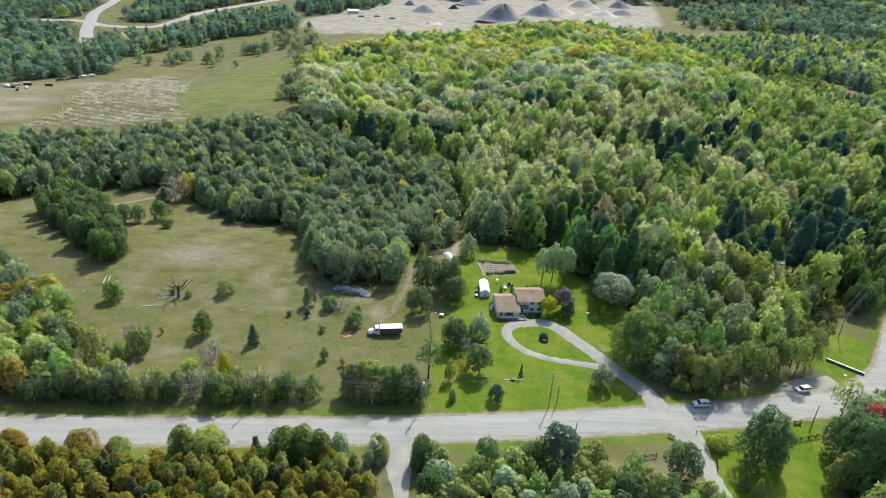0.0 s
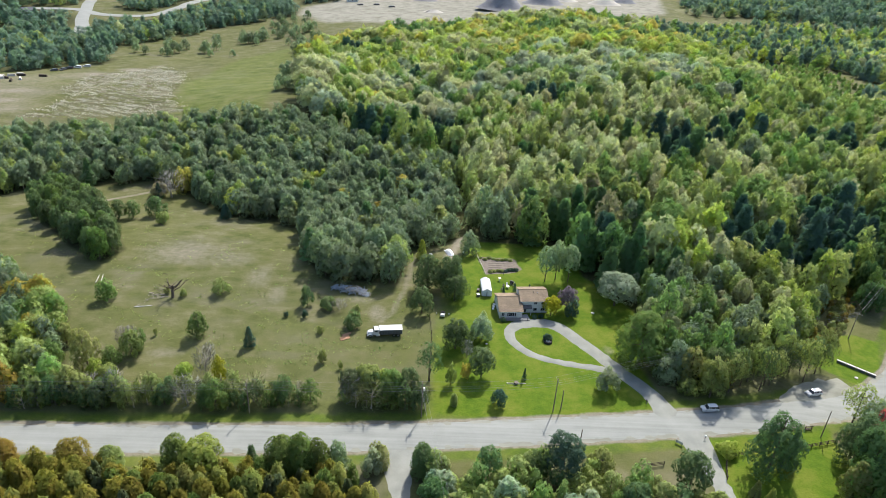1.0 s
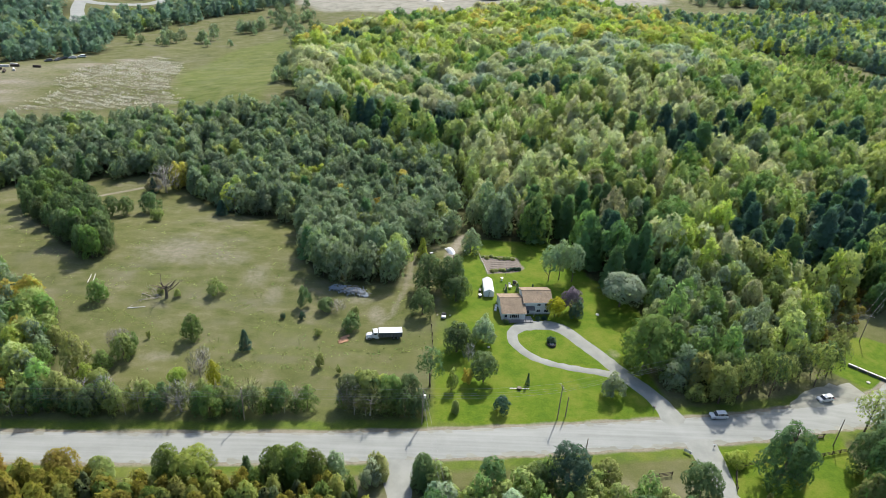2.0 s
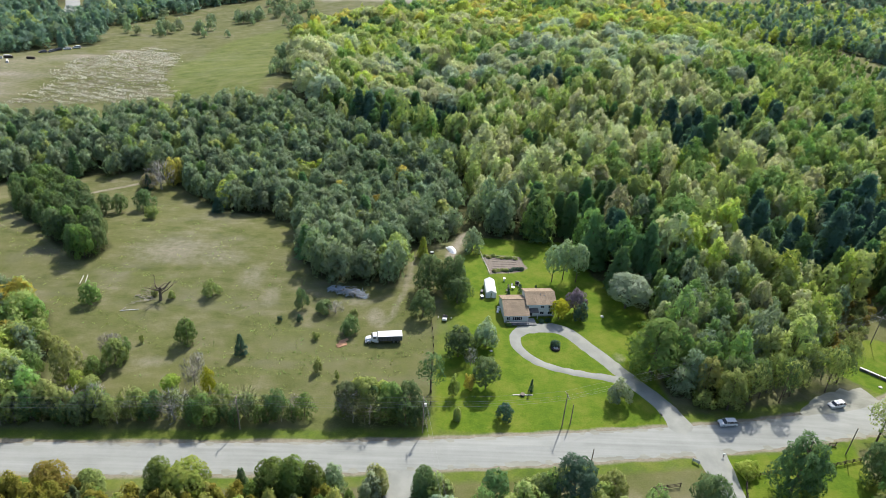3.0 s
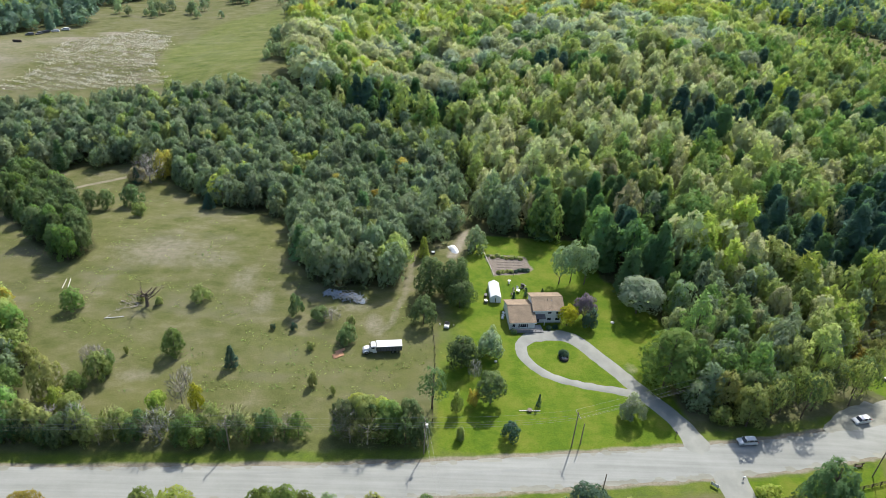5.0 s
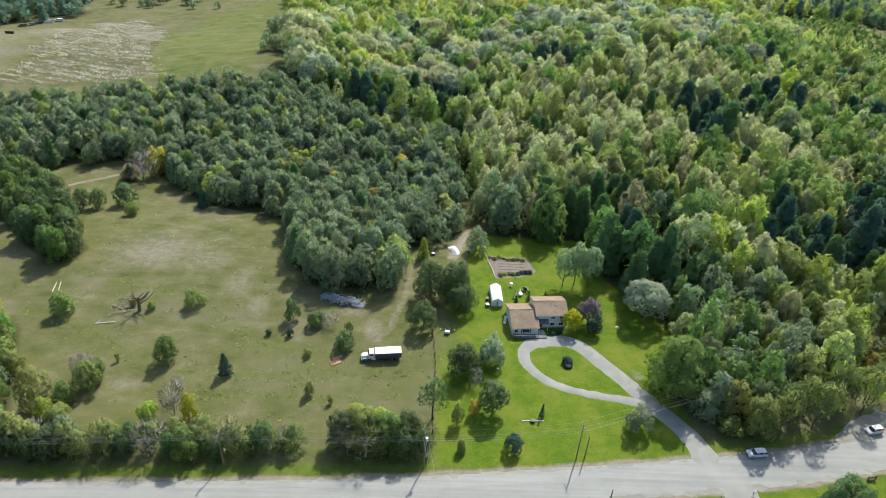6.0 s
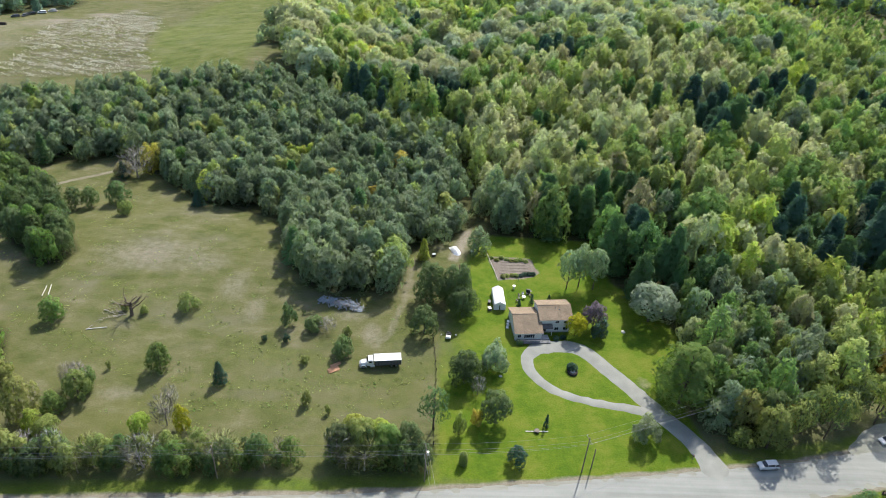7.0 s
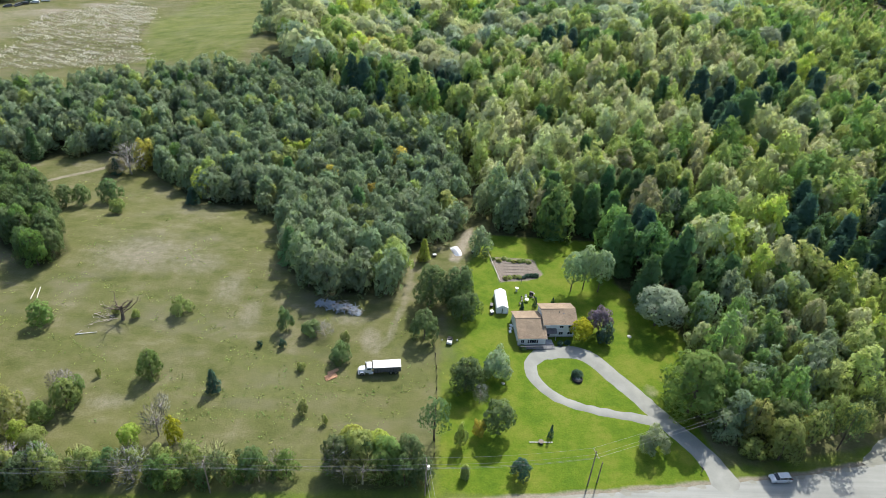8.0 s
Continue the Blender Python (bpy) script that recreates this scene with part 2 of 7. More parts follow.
LANE_EAST = [(67.8, 129), (68.6, 122), (69.2, 114), (70.3, 105), (72, 92), (75, 70)]
FIELD_TRACK = [(-150, 238), (-138, 251.5), (-130, 259.7), (-118, 268.5), (-108, 273)]
FAR_ROAD_A = [(-430, 960), (-402, 893), (-385, 800), (-362, 735), (-345, 690), (-329, 655), (-310, 600)]
FAR_ROAD_B = [(-420, 735), (-375, 742), (-340, 722), (-295, 729), (-282, 780), (-274, 835), (-217, 964), (-190, 1030)]

gx = np.concatenate([-np.geomspace(4200, 190, 46), np.arange(-180, 181, 1.5), np.geomspace(190, 4200, 46)])
gy = np.concatenate([-np.geomspace(3000, 90, 16), np.arange(-60, 80, 10), np.arange(80, 300, 1.5), np.arange(300, 620, 7), np.geomspace(625, 4600, 40)])
X, Y = np.meshgrid(gx, gy)
Z = land(X, Y)
far_roll = smooth(900, 2200, np.hypot(X, Y)) * (14 * np.sin(X / 330.0 + 1) * np.cos(Y / 410.0) + 9 * np.sin(Y / 190.0 + X / 260.0))
Z = Z + far_roll
nx, ny = len(gx), len(gy)


def soft_mask(d, width=1.2):
    return np.clip(0.5 + d / (2 * width), 0, 1)


lawn = soft_mask(inside(LAWN, X, Y), 2.0) * (1 - (1 - smooth(3, 21, X)) * (0.3 + 0.26 * smooth(150, 172, Y)))
lawn = np.maximum(lawn, soft_mask(inside(SOUTH_LAWN, X, Y)))
road_d = near_line(MAIN_ROAD, X, Y)
lawn = np.maximum(lawn, 0.56 * soft_mask(9.2 - road_d) * (Y > 95))
lawn = np.maximum(lawn, soft_mask(inside([(118, 158), (112, 164), (124, 176), (136, 178), (142, 174), (134, 160), (126, 152)], X, Y)))
lawn = np.maximum(lawn, 0.43 * soft_mask(inside([(-150, 362), (-84, 342), (-88, 450), (-100, 545), (-120, 600), (-160, 540), (-172, 450)], X, Y), 10))
litter = np.zeros_like(X)
for wood_outline in (PINE_BELT, HILL, GROVE, LEFT_MASS, SOUTH_WOOD, SOUTH_THICKET, SOUTH_EAST, FAR_WEST, FAR_EAST, FAR_EAST_BACK, FAR_EAST_NEAR, FAR_NORTH_WEST, FAR_MID, FAR_ISLE, FAR_BACK):
    litter = np.maximum(litter, soft_mask(inside(wood_outline, X, Y), 2.0))
bare = soft_mask(inside(GARDEN, X, Y), 0.6)
bare = np.maximum(bare, 0.75 * soft_mask(1.2 - near_line(FIELD_TRACK, X, Y), 1.0))
bare = np.maximum(bare, 0.52 * soft_mask(6 * np.exp(-(((X + 14) / 4) ** 2) - ((Y - 176) / 7) ** 2) - 3, 2))
bare = np.maximum(bare, 0.52 * mound(X, Y, -84, 208, 22, 14))
bare = np.maximum(bare, 0.52 * mound(X, Y, -20, 183, 9, 4))
bare = np.maximum(bare, 0.8 * soft_mask(2 - near_line([(8, 212), (12, 226), (14, 250), (12, 275)], X, Y), 1.5))
bare = np.maximum(bare, 0.5 * mound(X, Y, 54, 161, 3, 4))
bare = np.maximum(bare, np.maximum(0.45 * soft_mask(inside(YARD_FAR, X, Y), 12), 0.4 * soft_mask(inside(BRUSH, X, Y), 4)))
bare = np.maximum(bare, 0.9 * soft_mask(3.5 - np.minimum(near_line([(-300, 380), (-262, 392), (-240, 420), (-236, 470), (-205, 512)], X, Y), near_line([(-262, 392), (-232, 372), (-222, 350)], X, Y)), 3))
bare = np.maximum(bare, soft_mask(5.4 - road_d, 0.6) * (Y > 95))
sand = soft_mask(inside(PIT, X, Y), 12)

# wheel ruts and rank strips in the meadow
rank = np.zeros_like(X)
RUTS = ([(-108, 178.8), (-90, 171.4), (-80, 167), (-72, 160.6), (-54, 156.5), (-38.5, 155.5), (-19, 156.8), (-4, 160), (3, 164.6)],
            [(-48, 166), (-38.6, 168), (-29, 167), (-21.5, 162.6), (-24.7, 158), (-35, 157.4)], [(-62, 147), (-43.5, 150), (-23, 148.6), (-5, 152)],
            [(-100, 196), (-82, 192), (-66, 186), (-52, 176), (-40, 166)])
for rut in RUTS:
    d = near_line(rut, X, Y)
    rank = np.maximum(rank, 0.8 * soft_mask(0.8 - np.abs(d - 1.0), 0.7))
rank = np.maximum(rank, 0.55 * soft_mask(9.5 - near_line([(-100, 128), (-50, 132), (0, 136)], X, Y), 2.5))
rank = np.maximum(rank, 0.52 * mound(X, Y, -62, 181, 9, 9))
rank = np.maximum(rank, 0.62 * mound(X, Y, -3, 172, 11, 26))
rank = np.maximum(rank, 0.58 * mound(X, Y, -34, 163, 15, 7))
bare = np.maximum(bare, 0.5 * soft_mask(1.6 - near_line([(-13, 171), (-9, 176), (-8, 183), (-6, 190), (-5, 200), (-4, 211)], X, Y), 1.2))
for cx, cy, sx, sy in ((-82, 212, 16, 8), (-66, 205, 14, 9), (-54, 194, 7, 12), (-70, 152, 10, 4), (-46, 184, 5, 10), (-90, 150, 6, 8)):
    bare = np.maximum(bare, 0.5 * mound(X, Y, cx, cy, sx, sy))

faces = [(j * nx + i, j * nx + i + 1, (j + 1) * nx + i + 1, (j + 1) * nx + i) for j in range(ny - 1) for i in range(nx - 1)]
ground_mesh = bpy.data.meshes.new("ground")
ground_mesh.from_pydata(np.stack([X.ravel(), Y.ravel(), Z.ravel()], 1).tolist(), [], faces)
for key, values in (("lawn", lawn), ("litter", litter), ("bare", bare), ("sand", sand), ("rank", rank)):
    ground_mesh.attributes.new(key, "FLOAT", "POINT").data.foreach_set("value", values.ravel().astype(np.float32))
ground_mesh.polygons.foreach_set("use_smooth", [True] * len(faces))
ground_mesh.materials.append(GROUND)
tagged(new("ground", ground_mesh), "rough dry-grass meadows, mown lawn and woodland floor", "ground", kind="structure")


# ---- roads and drives ----
def along(line, step=1.5):
    """A line through the given points, rounded, with even steps."""
    p = np.array(line, float)
    p = np.vstack([2 * p[0] - p[1], p, 2 * p[-1] - p[-2]])
    out = []
    for a, b, c, d in zip(p, p[1:], p[2:], p[3:]):
        n = max(2, int(np.hypot(*(c - b)) / step))
        for u in np.arange(n) / n:
            out.append(0.5 * (2 * b + (c - a) * u + (2 * a - 5 * b + 4 * c - d) * u * u + (3 * b - a - 3 * c + d) * u**3))
    return np.array(out + [p[-2]])


def strip(name, line, width, lift, mat, label, category, wobble=0.15, seed=1, step=1.5):
    c = along(line, step)
    w = np.interp(np.linspace(0, 1, len(c)), np.linspace(0, 1, len(np.atleast_1d(width))), np.atleast_1d(width)) / 2
    t = np.gradient(c, axis=0)
    n = np.stack([-t[:, 1], t[:, 0]], 1) / np.hypot(t[:, 0], t[:, 1])[:, None]
    r = np.random.RandomState(seed)
    offs = [-1, -0.55, 0, 0.55, 1]
    rows = []
    for o in offs:
        q = c + n * (o * w + (r.normal(0, wobble, len(c)) if abs(o) == 1 else 0))[:, None]
        z = land(q[:, 0], q[:, 1]) + lift + 0.06 * (1 - abs(o)) - (0.12 if abs(o) == 1 else 0)
        rows.append(np.column_stack([q, z]))
    verts = np.concatenate(rows)
    k = len(c)
    f = [(a * k + i, a * k + i + 1, (a + 1) * k + i + 1, (a + 1) * k + i) for a in range(len(offs) - 1) for i in range(k - 1)]
    me = bpy.data.meshes.new(name)
    me.from_pydata(verts.tolist(), [], [q[::-1] for q in f])
    me.polygons.foreach_set("use_smooth", [True] * len(f))
    me.materials.append(mat)
    return tagged(new(name, me), label, category, kind="structure")


strip("shoulder", MAIN_ROAD, 10.6, 0.07, SHOULDER, "pale gravel shoulders along the country road", "road", 0.35, 3)
strip("road", MAIN_ROAD, 8.8, 0.12, ROAD, "wide sun-bleached grey country road without markings", "road", 0.1, 4)
strip("driveway", DRIVE, [9, 5.8, 5.0, 4.8, 4.7, 4.6, 4.6, 4.8, 4.8], 0.10, GRAVEL, "grey gravel driveway from the road to the house", "driveway", 0.12, 5)
strip("driveway_loop", LOOP, [3.2, 2.7, 2.5, 2.5, 2.6, 2.8, 3.0, 3.6, 4.4, 4.4, 3.6], 0.115, GRAVEL, "grey gravel loop of the driveway round a lawn island", "driveway", 0.12, 6)
strip("lane_south", LANE_SOUTH, [9, 3.2, 3, 3], 0.09, GRAVEL, "narrow gravel lane between trees", "lane", 0.15, 7)
strip("lane_east", LANE_EAST, [9, 4.8, 4.0, 3.9, 3.9], 0.09, GRAVEL, "gravel lane beside a fenced lawn", "lane", 0.15, 8)
strip("pull_off", [(96, 142), (106, 146.5), (113, 149.5), (120.5, 153)], [1, 7, 9, 6], 0.10, SHOULDER, "worn gravel lay-by beside the road", "road", 0.3, 9)
strip("far_road_west", FAR_ROAD_A, 12, 0.25, ROAD, "distant pale road through woods", "road", 0.2, 10, 6)
strip("far_road_north", FAR_ROAD_B, 12, 0.35, ROAD, "distant pale highway through woods", "road", 0.2, 11, 6)


# ---- trees: crowns of many small leaf sprays on lobes or whorls ----
def unit(v):
    return v / (np.linalg.norm(v, axis=-1, keepdims=True) + 1e-9)


def sprays(centres, outward, size, r, jitter=0.55, slim=0.75):
    """One three-cornered leaf spray at each place, facing roughly outward."""
    n = len(centres)
    nrm = unit(outward + r.normal(0, jitter, (n, 3)))
    a = unit(np.cross(nrm, r.normal(0, 1, (n, 3))))
    b = np.cross(nrm, a)
    s = (size * r.uniform(0.65, 1.35, n))[:, None]
    bend = nrm * s * r.uniform(-0.25, 0.25, n)[:, None]
    soft = unit(unit(outward) + r.normal(0, 0.16, (n, 3)))
    tri = np.stack([centres + a * s * 0.62, centres - a * s * 0.4 + b * s * slim * 0.6 + bend, centres - a * s * 0.4 - b * s * slim * 0.6], 1)
    return np.hstack([tri.reshape(-1, 3), np.repeat(soft, 3, 0)])


def strokes(centres, outward, soft, size, r, rise=0.9, width=0.42, jitter=0.4):
    """Sprays that lie along the crown and point outward and up along their twigs."""
    n = len(centres)
    soft = unit(soft)
    nrm = unit(soft + r.normal(0, jitter, (n, 3)))
    a = unit(outward) * 0.5 + (0, 0, rise) + r.normal(0, 0.3, (n, 3))
    a = unit(a - nrm * (a * nrm).sum(1, keepdims=True))
    b = np.cross(nrm, a)
    s = (size * r.uniform(0.65, 1.3, n))[:, None]
    tri = np.stack([centres + a * s * 0.75, centres - a * s * 0.45 + b * s * width, centres - a * s * 0.35 - b * s * width], 1)
    return np.hstack([tri.reshape(-1, 3), np.repeat(unit(soft + r.normal(0, 0.2, (n, 3))), 3, 0)])


def lobed(r, n, H, W, centre, lr, tall, size, rise, mid=0.45, loose=0.16, lobe_share=0.6):
    """A crown of leafy lobes: sprays over the outer face of each, none where one lobe lies within another."""
    many = n * 4
    pick = r.choice(len(lr), many, p=lr**2 / (lr**2).sum())
    d = unit(r.normal(0, 1, (many, 3)) + (0, 0, 0.35))
    stretch = np.array((1, 1, tall))
    pos = centre[pick] + d * lr[pick][:, None] * stretch * r.uniform(1 - loose, 1 + loose * 0.7, many)[:, None]
    deep = np.zeros(many, bool)
    for k in range(len(lr)):
        deep |= (np.linalg.norm((pos - centre[k]) / (lr[k] * stretch), axis=1) < 0.84) & (pick != k)
    order = np.argsort(deep + r.uniform(0, 0.2, many), kind="stable")[:n]
    pos, d = pos[order], d[order] / stretch
    whole = unit((pos - (0, 0, mid * H)) / (W / 2, W / 2, H / 2))
    return strokes(pos, d, lobe_share * unit(d) + 0.5 * whole + (0, 0, 0.05), size, r, rise, 0.42, 0.4)


def crown_broad(r, n, H, W, low=0.1, lobes=24, size=1.0):
    """A broad-leaved crown: overlapping lobes of uneven size round a centre."""
    cz, rz, rx = H * (1 + low) / 2, H * (1 - low) / 2, W / 2
    k = np.arange(lobes)
    up = 1 - 1.45 * (k + 0.4) / lobes
    side = np.sqrt(np.clip(1 - up**2, 0.0, 1))
    a = k * 2.4 + r.uniform(-0.5, 0.5, lobes)
    lr = rx * r.uniform(0.24, 0.42, lobes)
    far = r.uniform(0.85, 1.12, lobes)
    centre = np.column_stack([np.cos(a) * side * (rx - lr * 0.8) * far, np.sin(a) * side * (rx - lr * 0.8) * far, cz + up * (rz - lr * 0.8) * far])
    return lobed(r, n, H, W, centre, lr, 1.3, size, 0.9, (1 + low) / 2 - 0.12)


def plumes(r, n, H, W, lobes, low, profile, reach, tall, size, rise, share=0.6):
    """A crown of plumes set round a stem, as wide at each height as its profile says."""
    u = np.linspace(low, 0.9, lobes) + r.uniform(-0.03, 0.03, lobes)
    a = np.arange(lobes) * 2.4 + r.uniform(-0.5, 0.5, lobes)
    rad = W / 2 * profile(u)
    lr = W / 2 * reach * (0.45 + 0.55 * profile(u)) * r.uniform(0.6, 1.3, lobes)
    out = np.clip(rad - lr * 0.7, 0, None) * r.uniform(0.65, 1.35, lobes)
    centre = np.column_stack([np.cos(a) * out, np.sin(a) * out, u * H - lr * tall * 0.35])
    return lobed(r, n, H, W, centre, lr, tall, size, rise, 0.42, 0.24, share)


def crown_tall(r, n, H, W, size=1.0):
    """Aspen or poplar: a tall soft crown of upright plumes with a rounded head."""
    return plumes(r, n, H, W, 24, 0.2, lambda z: np.clip(1 - np.abs((z - 0.36) / 0.62) ** 1.7, 0.03, 1) ** 0.8, 0.34, 2.4, size, 1.7)


def crown_pine(r, n, H, W, size=1.0):
    """Pine: tufted lobes on spreading limbs, a soft domed tip and a ragged rim."""
    return plumes(r, n, H, W, 26, 0.25, lambda z: np.clip(1 - np.abs((z - 0.38) / 0.63) ** 1.9, 0.03, 1) ** 0.75, 0.36, 1.6, size, 1.4)


def crown_cone(r, n, H, W, size=0.9, low=0.06):
    """Spruce: whorls of boughs, each tipped outward and up, that shorten to a point."""
    whorls = 9
    k = np.minimum((r.uniform(0, 1, n) ** 1.3 * whorls).astype(int), whorls - 1)
    boughs, q = r.randint(0, 7, n), r.uniform(0.25, 1, n) ** 0.6
    a = boughs * 2 * np.pi / 7 + k * 1.9 + r.normal(0, 0.2, n)
    uneven = 0.85 + 0.3 * ((k * 7 + boughs * 5) % 8) / 8
    reach = W / 2 * (1 - (k + 0.2) / whorls) ** 0.8 * q * uneven + 0.05 * W
    z = (low + (0.97 - low) * (k + 0.15 + 0.7 * q**1.4 + r.normal(0, 0.16, n)) / whorls) * H
    pos = np.column_stack([np.cos(a) * reach, np.sin(a) * reach, np.minimum(z, H)])
    out = np.column_stack([np.cos(a), np.sin(a), 0.25 + 0.5 * r.uniform(0, 1, n)])
    return strokes(pos, out, out + (0, 0, 0.15), size * 1.15, r, 0.8, 0.42, 0.35)


def crown_shrub(r, n, H, W, size=0.8):
    """A shrub: leafy lobes down to the ground."""
    rows = crown_broad(r, n, H, W, low=-0.05, lobes=12, size=size).reshape(-1, 3, 6)
    lean = 1 + 0.28 * np.sin(np.arctan2(rows[:, :1, 1], rows[:, :1, 0]) * r.randint(2, 4) + r.uniform(0, 6))
    rows[:, :, 2] *= lean
    return rows.reshape(-1, 6)


def crown_oval(r, n, H, W, size=0.9):
    """Cedar: a dense oval down to the ground, with a few leaders."""
    lead = 4
    c = np.column_stack([r.uniform(-0.16, 0.16, lead) * W, r.uniform(-0.16, 0.16, lead) * W, r.uniform(0.82, 1.0, lead)])
    pick = r.choice(lead, n)
    u = r.uniform(0, 1, n) ** 1.1
    rad = W * 0.4 * np.sqrt(np.clip(1 - np.abs((u - 0.36) / 0.64) ** 2.4, 0.02, 1)) * r.uniform(0.75, 1.08, n)
    a = r.uniform(0, 2 * np.pi, n)
    pos = np.column_stack([c[pick, 0] + np.cos(a) * rad, c[pick, 1] + np.sin(a) * rad, (0.04 + 0.96 * u) * c[pick, 2] * H])
    out = np.column_stack([np.cos(a), np.sin(a), 0.2 + u])
    return strokes(pos, out, out + (0, 0, 0.2), size * 1.15, r, 1.0, 0.44)


def crown_twigs(r, n, H, W, size=1.6):
    """Leafless or dying scrub: a haze of fine twigs that fan upward."""
    a, q, u = r.uniform(0, 2 * np.pi, n), np.sqrt(r.uniform(0, 1, n)), r.uniform(0.25, 1.0, n)
    rad = W / 2 * q * np.sqrt(np.clip(1 - ((u - 0.6) / 0.55) ** 2, 0.1, 1))
    base = np.column_stack([np.cos(a) * rad, np.sin(a) * rad, u * H * (1 - 0.15 * q)])
    d = unit(np.column_stack([np.cos(a) * q * 0.8, np.sin(a) * q * 0.8, np.full(n, 0.8)]) + r.normal(0, 0.35, (n, 3)))
    side = unit(np.cross(d, r.normal(0, 1, (n, 3))))
    s = (size * r.uniform(0.5, 1.2, n))[:, None]
    tri = np.stack([base - d * s * 0.5 + side * 0.05, base - d * s * 0.5 - side * 0.05, base + d * s * 0.5], 1).reshape(-1, 3)
    return np.hstack([tri, np.repeat(unit(np.column_stack([np.cos(a) * q, np.sin(a) * q, np.full(n, 0.8)])), 3, 0)])


def tube(points, radii, sides):
    """A tapered tube through points: verts and faces."""
    p = np.array(points, float)
    t = unit(np.gradient(p, axis=0))
    side = unit(np.cross(t, (0.31, 0.95, 0.02)))
    up = np.cross(t, side)
    a = np.linspace(0, 2 * np.pi, sides, endpoint=False)
    ring = np.cos(a)[None, :, None] * side[:, None] + np.sin(a)[None, :, None] * up[:, None]
    v = (p[:, None] + ring * np.array(radii)[:, None, None]).reshape(-1, 3)
    f = [(k * sides + i, k * sides + (i + 1) % sides, (k + 1) * sides + (i + 1) % sides, (k + 1) * sides + i) for k in range(len(p) - 1) for i in range(sides)]
    return v, f + [tuple((len(p) - 1) * sides + i for i in range(sides))]


def join_tubes(tubes):
    vs, fs, n = [], [], 0
    for v, f in tubes:
        vs.append(v)
        fs += [tuple(i + n for i in q) for q in f]
        n += len(v)
    return np.concatenate(vs), fs


def trunk_and_limbs(r, H, W, kind):
    girth = 0.013 * H + 0.05
    top = {"pine": 0.95, "cone": 0.97, "oval": 0.8, "tall": 0.9}.get(kind, 0.7)
    z = np.linspace(-0.06, top, 6) * H
    wob = np.cumsum(r.normal(0, 0.012 * H, (6, 2)), 0) * (0.35 if kind in ("cone", "tall", "pine") else 1)
    wob -= wob[0]
    spine = np.column_stack([wob, z])
    tubes = [tube(spine, girth * np.linspace(1.15, 0.18, 6), 6)]
    for k in range({"broad": 9, "twigs": 12, "pine": 9, "tall": 6}.get(kind, 4)):
        u = r.uniform(0.3, 0.85)
        a = k * 2.4 + r.uniform(-0.4, 0.4)
        start = np.array([np.interp(u, np.linspace(0, 1, 6), spine[:, i]) for i in range(3)])
        reach = W * 0.42 * (1.1 - 0.6 * u)
        rise = reach * (0.25 if kind in ("pine", "cone") else 0.8)
        mid = start + (np.cos(a) * reach * 0.5, np.sin(a) * reach * 0.5, rise * 0.4)
        end = start + (np.cos(a) * reach, np.sin(a) * reach, rise)
        tubes.append(tube([start, mid, end], girth * np.array([0.45, 0.3, 0.08]), 4))
    return join_tubes(tubes)


def mesh_of(name, verts, faces_in, mat):
    me = bpy.data.meshes.new(name)
    me.from_pydata(np.asarray(verts).tolist(), [], faces_in)
    me.materials.append(mat)
    return me


def spray_mesh(name, rows, mat):
    """A mesh of leaf sprays: rows of place and soft normal, three to a spray."""
    verts, normals = rows[:, :3], rows[:, 3:]
    n = len(verts) // 3
    me = bpy.data.meshes.new(name)
    me.vertices.add(len(verts))
    me.vertices.foreach_set("co", np.asarray(verts, np.float32).ravel())
    me.loops.add(len(verts))
    me.loops.foreach_set("vertex_index", np.arange(len(verts), dtype=np.int32))
    me.polygons.add(n)
    me.polygons.foreach_set("loop_start", np.arange(0, len(verts), 3, dtype=np.int32))
    me.materials.append(mat)
    me.update(calc_edges=True)
    me.polygons.foreach_set("use_smooth", np.ones(n, bool))
    me.attributes.new("custom_normal", "FLOAT_VECTOR", "POINT").data.foreach_set("vector", np.ascontiguousarray(normals, np.float32).ravel())
    return me


KINDS = {  # height, width of the pattern, its crown, the size of a spray near and in the woods
    "broad": (12.0, 8.0, crown_broad, 0.98, 1.62),
    "tall": (16.0, 7.0, crown_tall, 0.98, 1.6),
    "pine": (12.0, 6.5, crown_pine, 0.88, 1.4),
    "cone": (13.0, 5.0, crown_cone, 0.8, 1.4),
    "oval": (8.0, 4.6, crown_oval, 0.7, 1.1),
    "shrub": (6.0, 6.0, crown_shrub, 0.7, 1.2),
    "twigs": (8.0, 6.0, crown_twigs, 1.4, 1.3),
}
NEAR_COUNT = {"broad": 1250, "tall": 1200, "pine": 1150, "cone": 900, "oval": 1000, "twigs": 420, "shrub": 1200}
NEAR, VARIETIES = {}, 4
for kind, (H0, W0, crown, near_size, wood_size) in KINDS.items():
    for v in range(VARIETIES):
        r = np.random.RandomState(100 + 10 * v + len(kind))
        leaves = crown(r, NEAR_COUNT[kind], H0, W0, size=near_size)
        tv, tf = trunk_and_limbs(r, H0, W0, kind)
        NEAR[kind, v] = (spray_mesh("crown", leaves, TWIG if kind == "twigs" else LEAF), mesh_of("trunk", tv, tf, BARE_WOOD if kind == "twigs" else BARK))
FINE = {}  # closer-leaved crowns for the largest trees
for kind, count in (("broad", 2900), ("tall", 2600), ("pine", 3000), ("oval", 2600)):
    H0, W0, crown, near_size, wood_size = KINDS[kind]
    for v in range(VARIETIES):
        FINE[kind, v] = spray_mesh("crown", crown(np.random.RandomState(700 + v), count, H0, W0, size=near_size * 0.66), LEAF)
SPARSE = {}


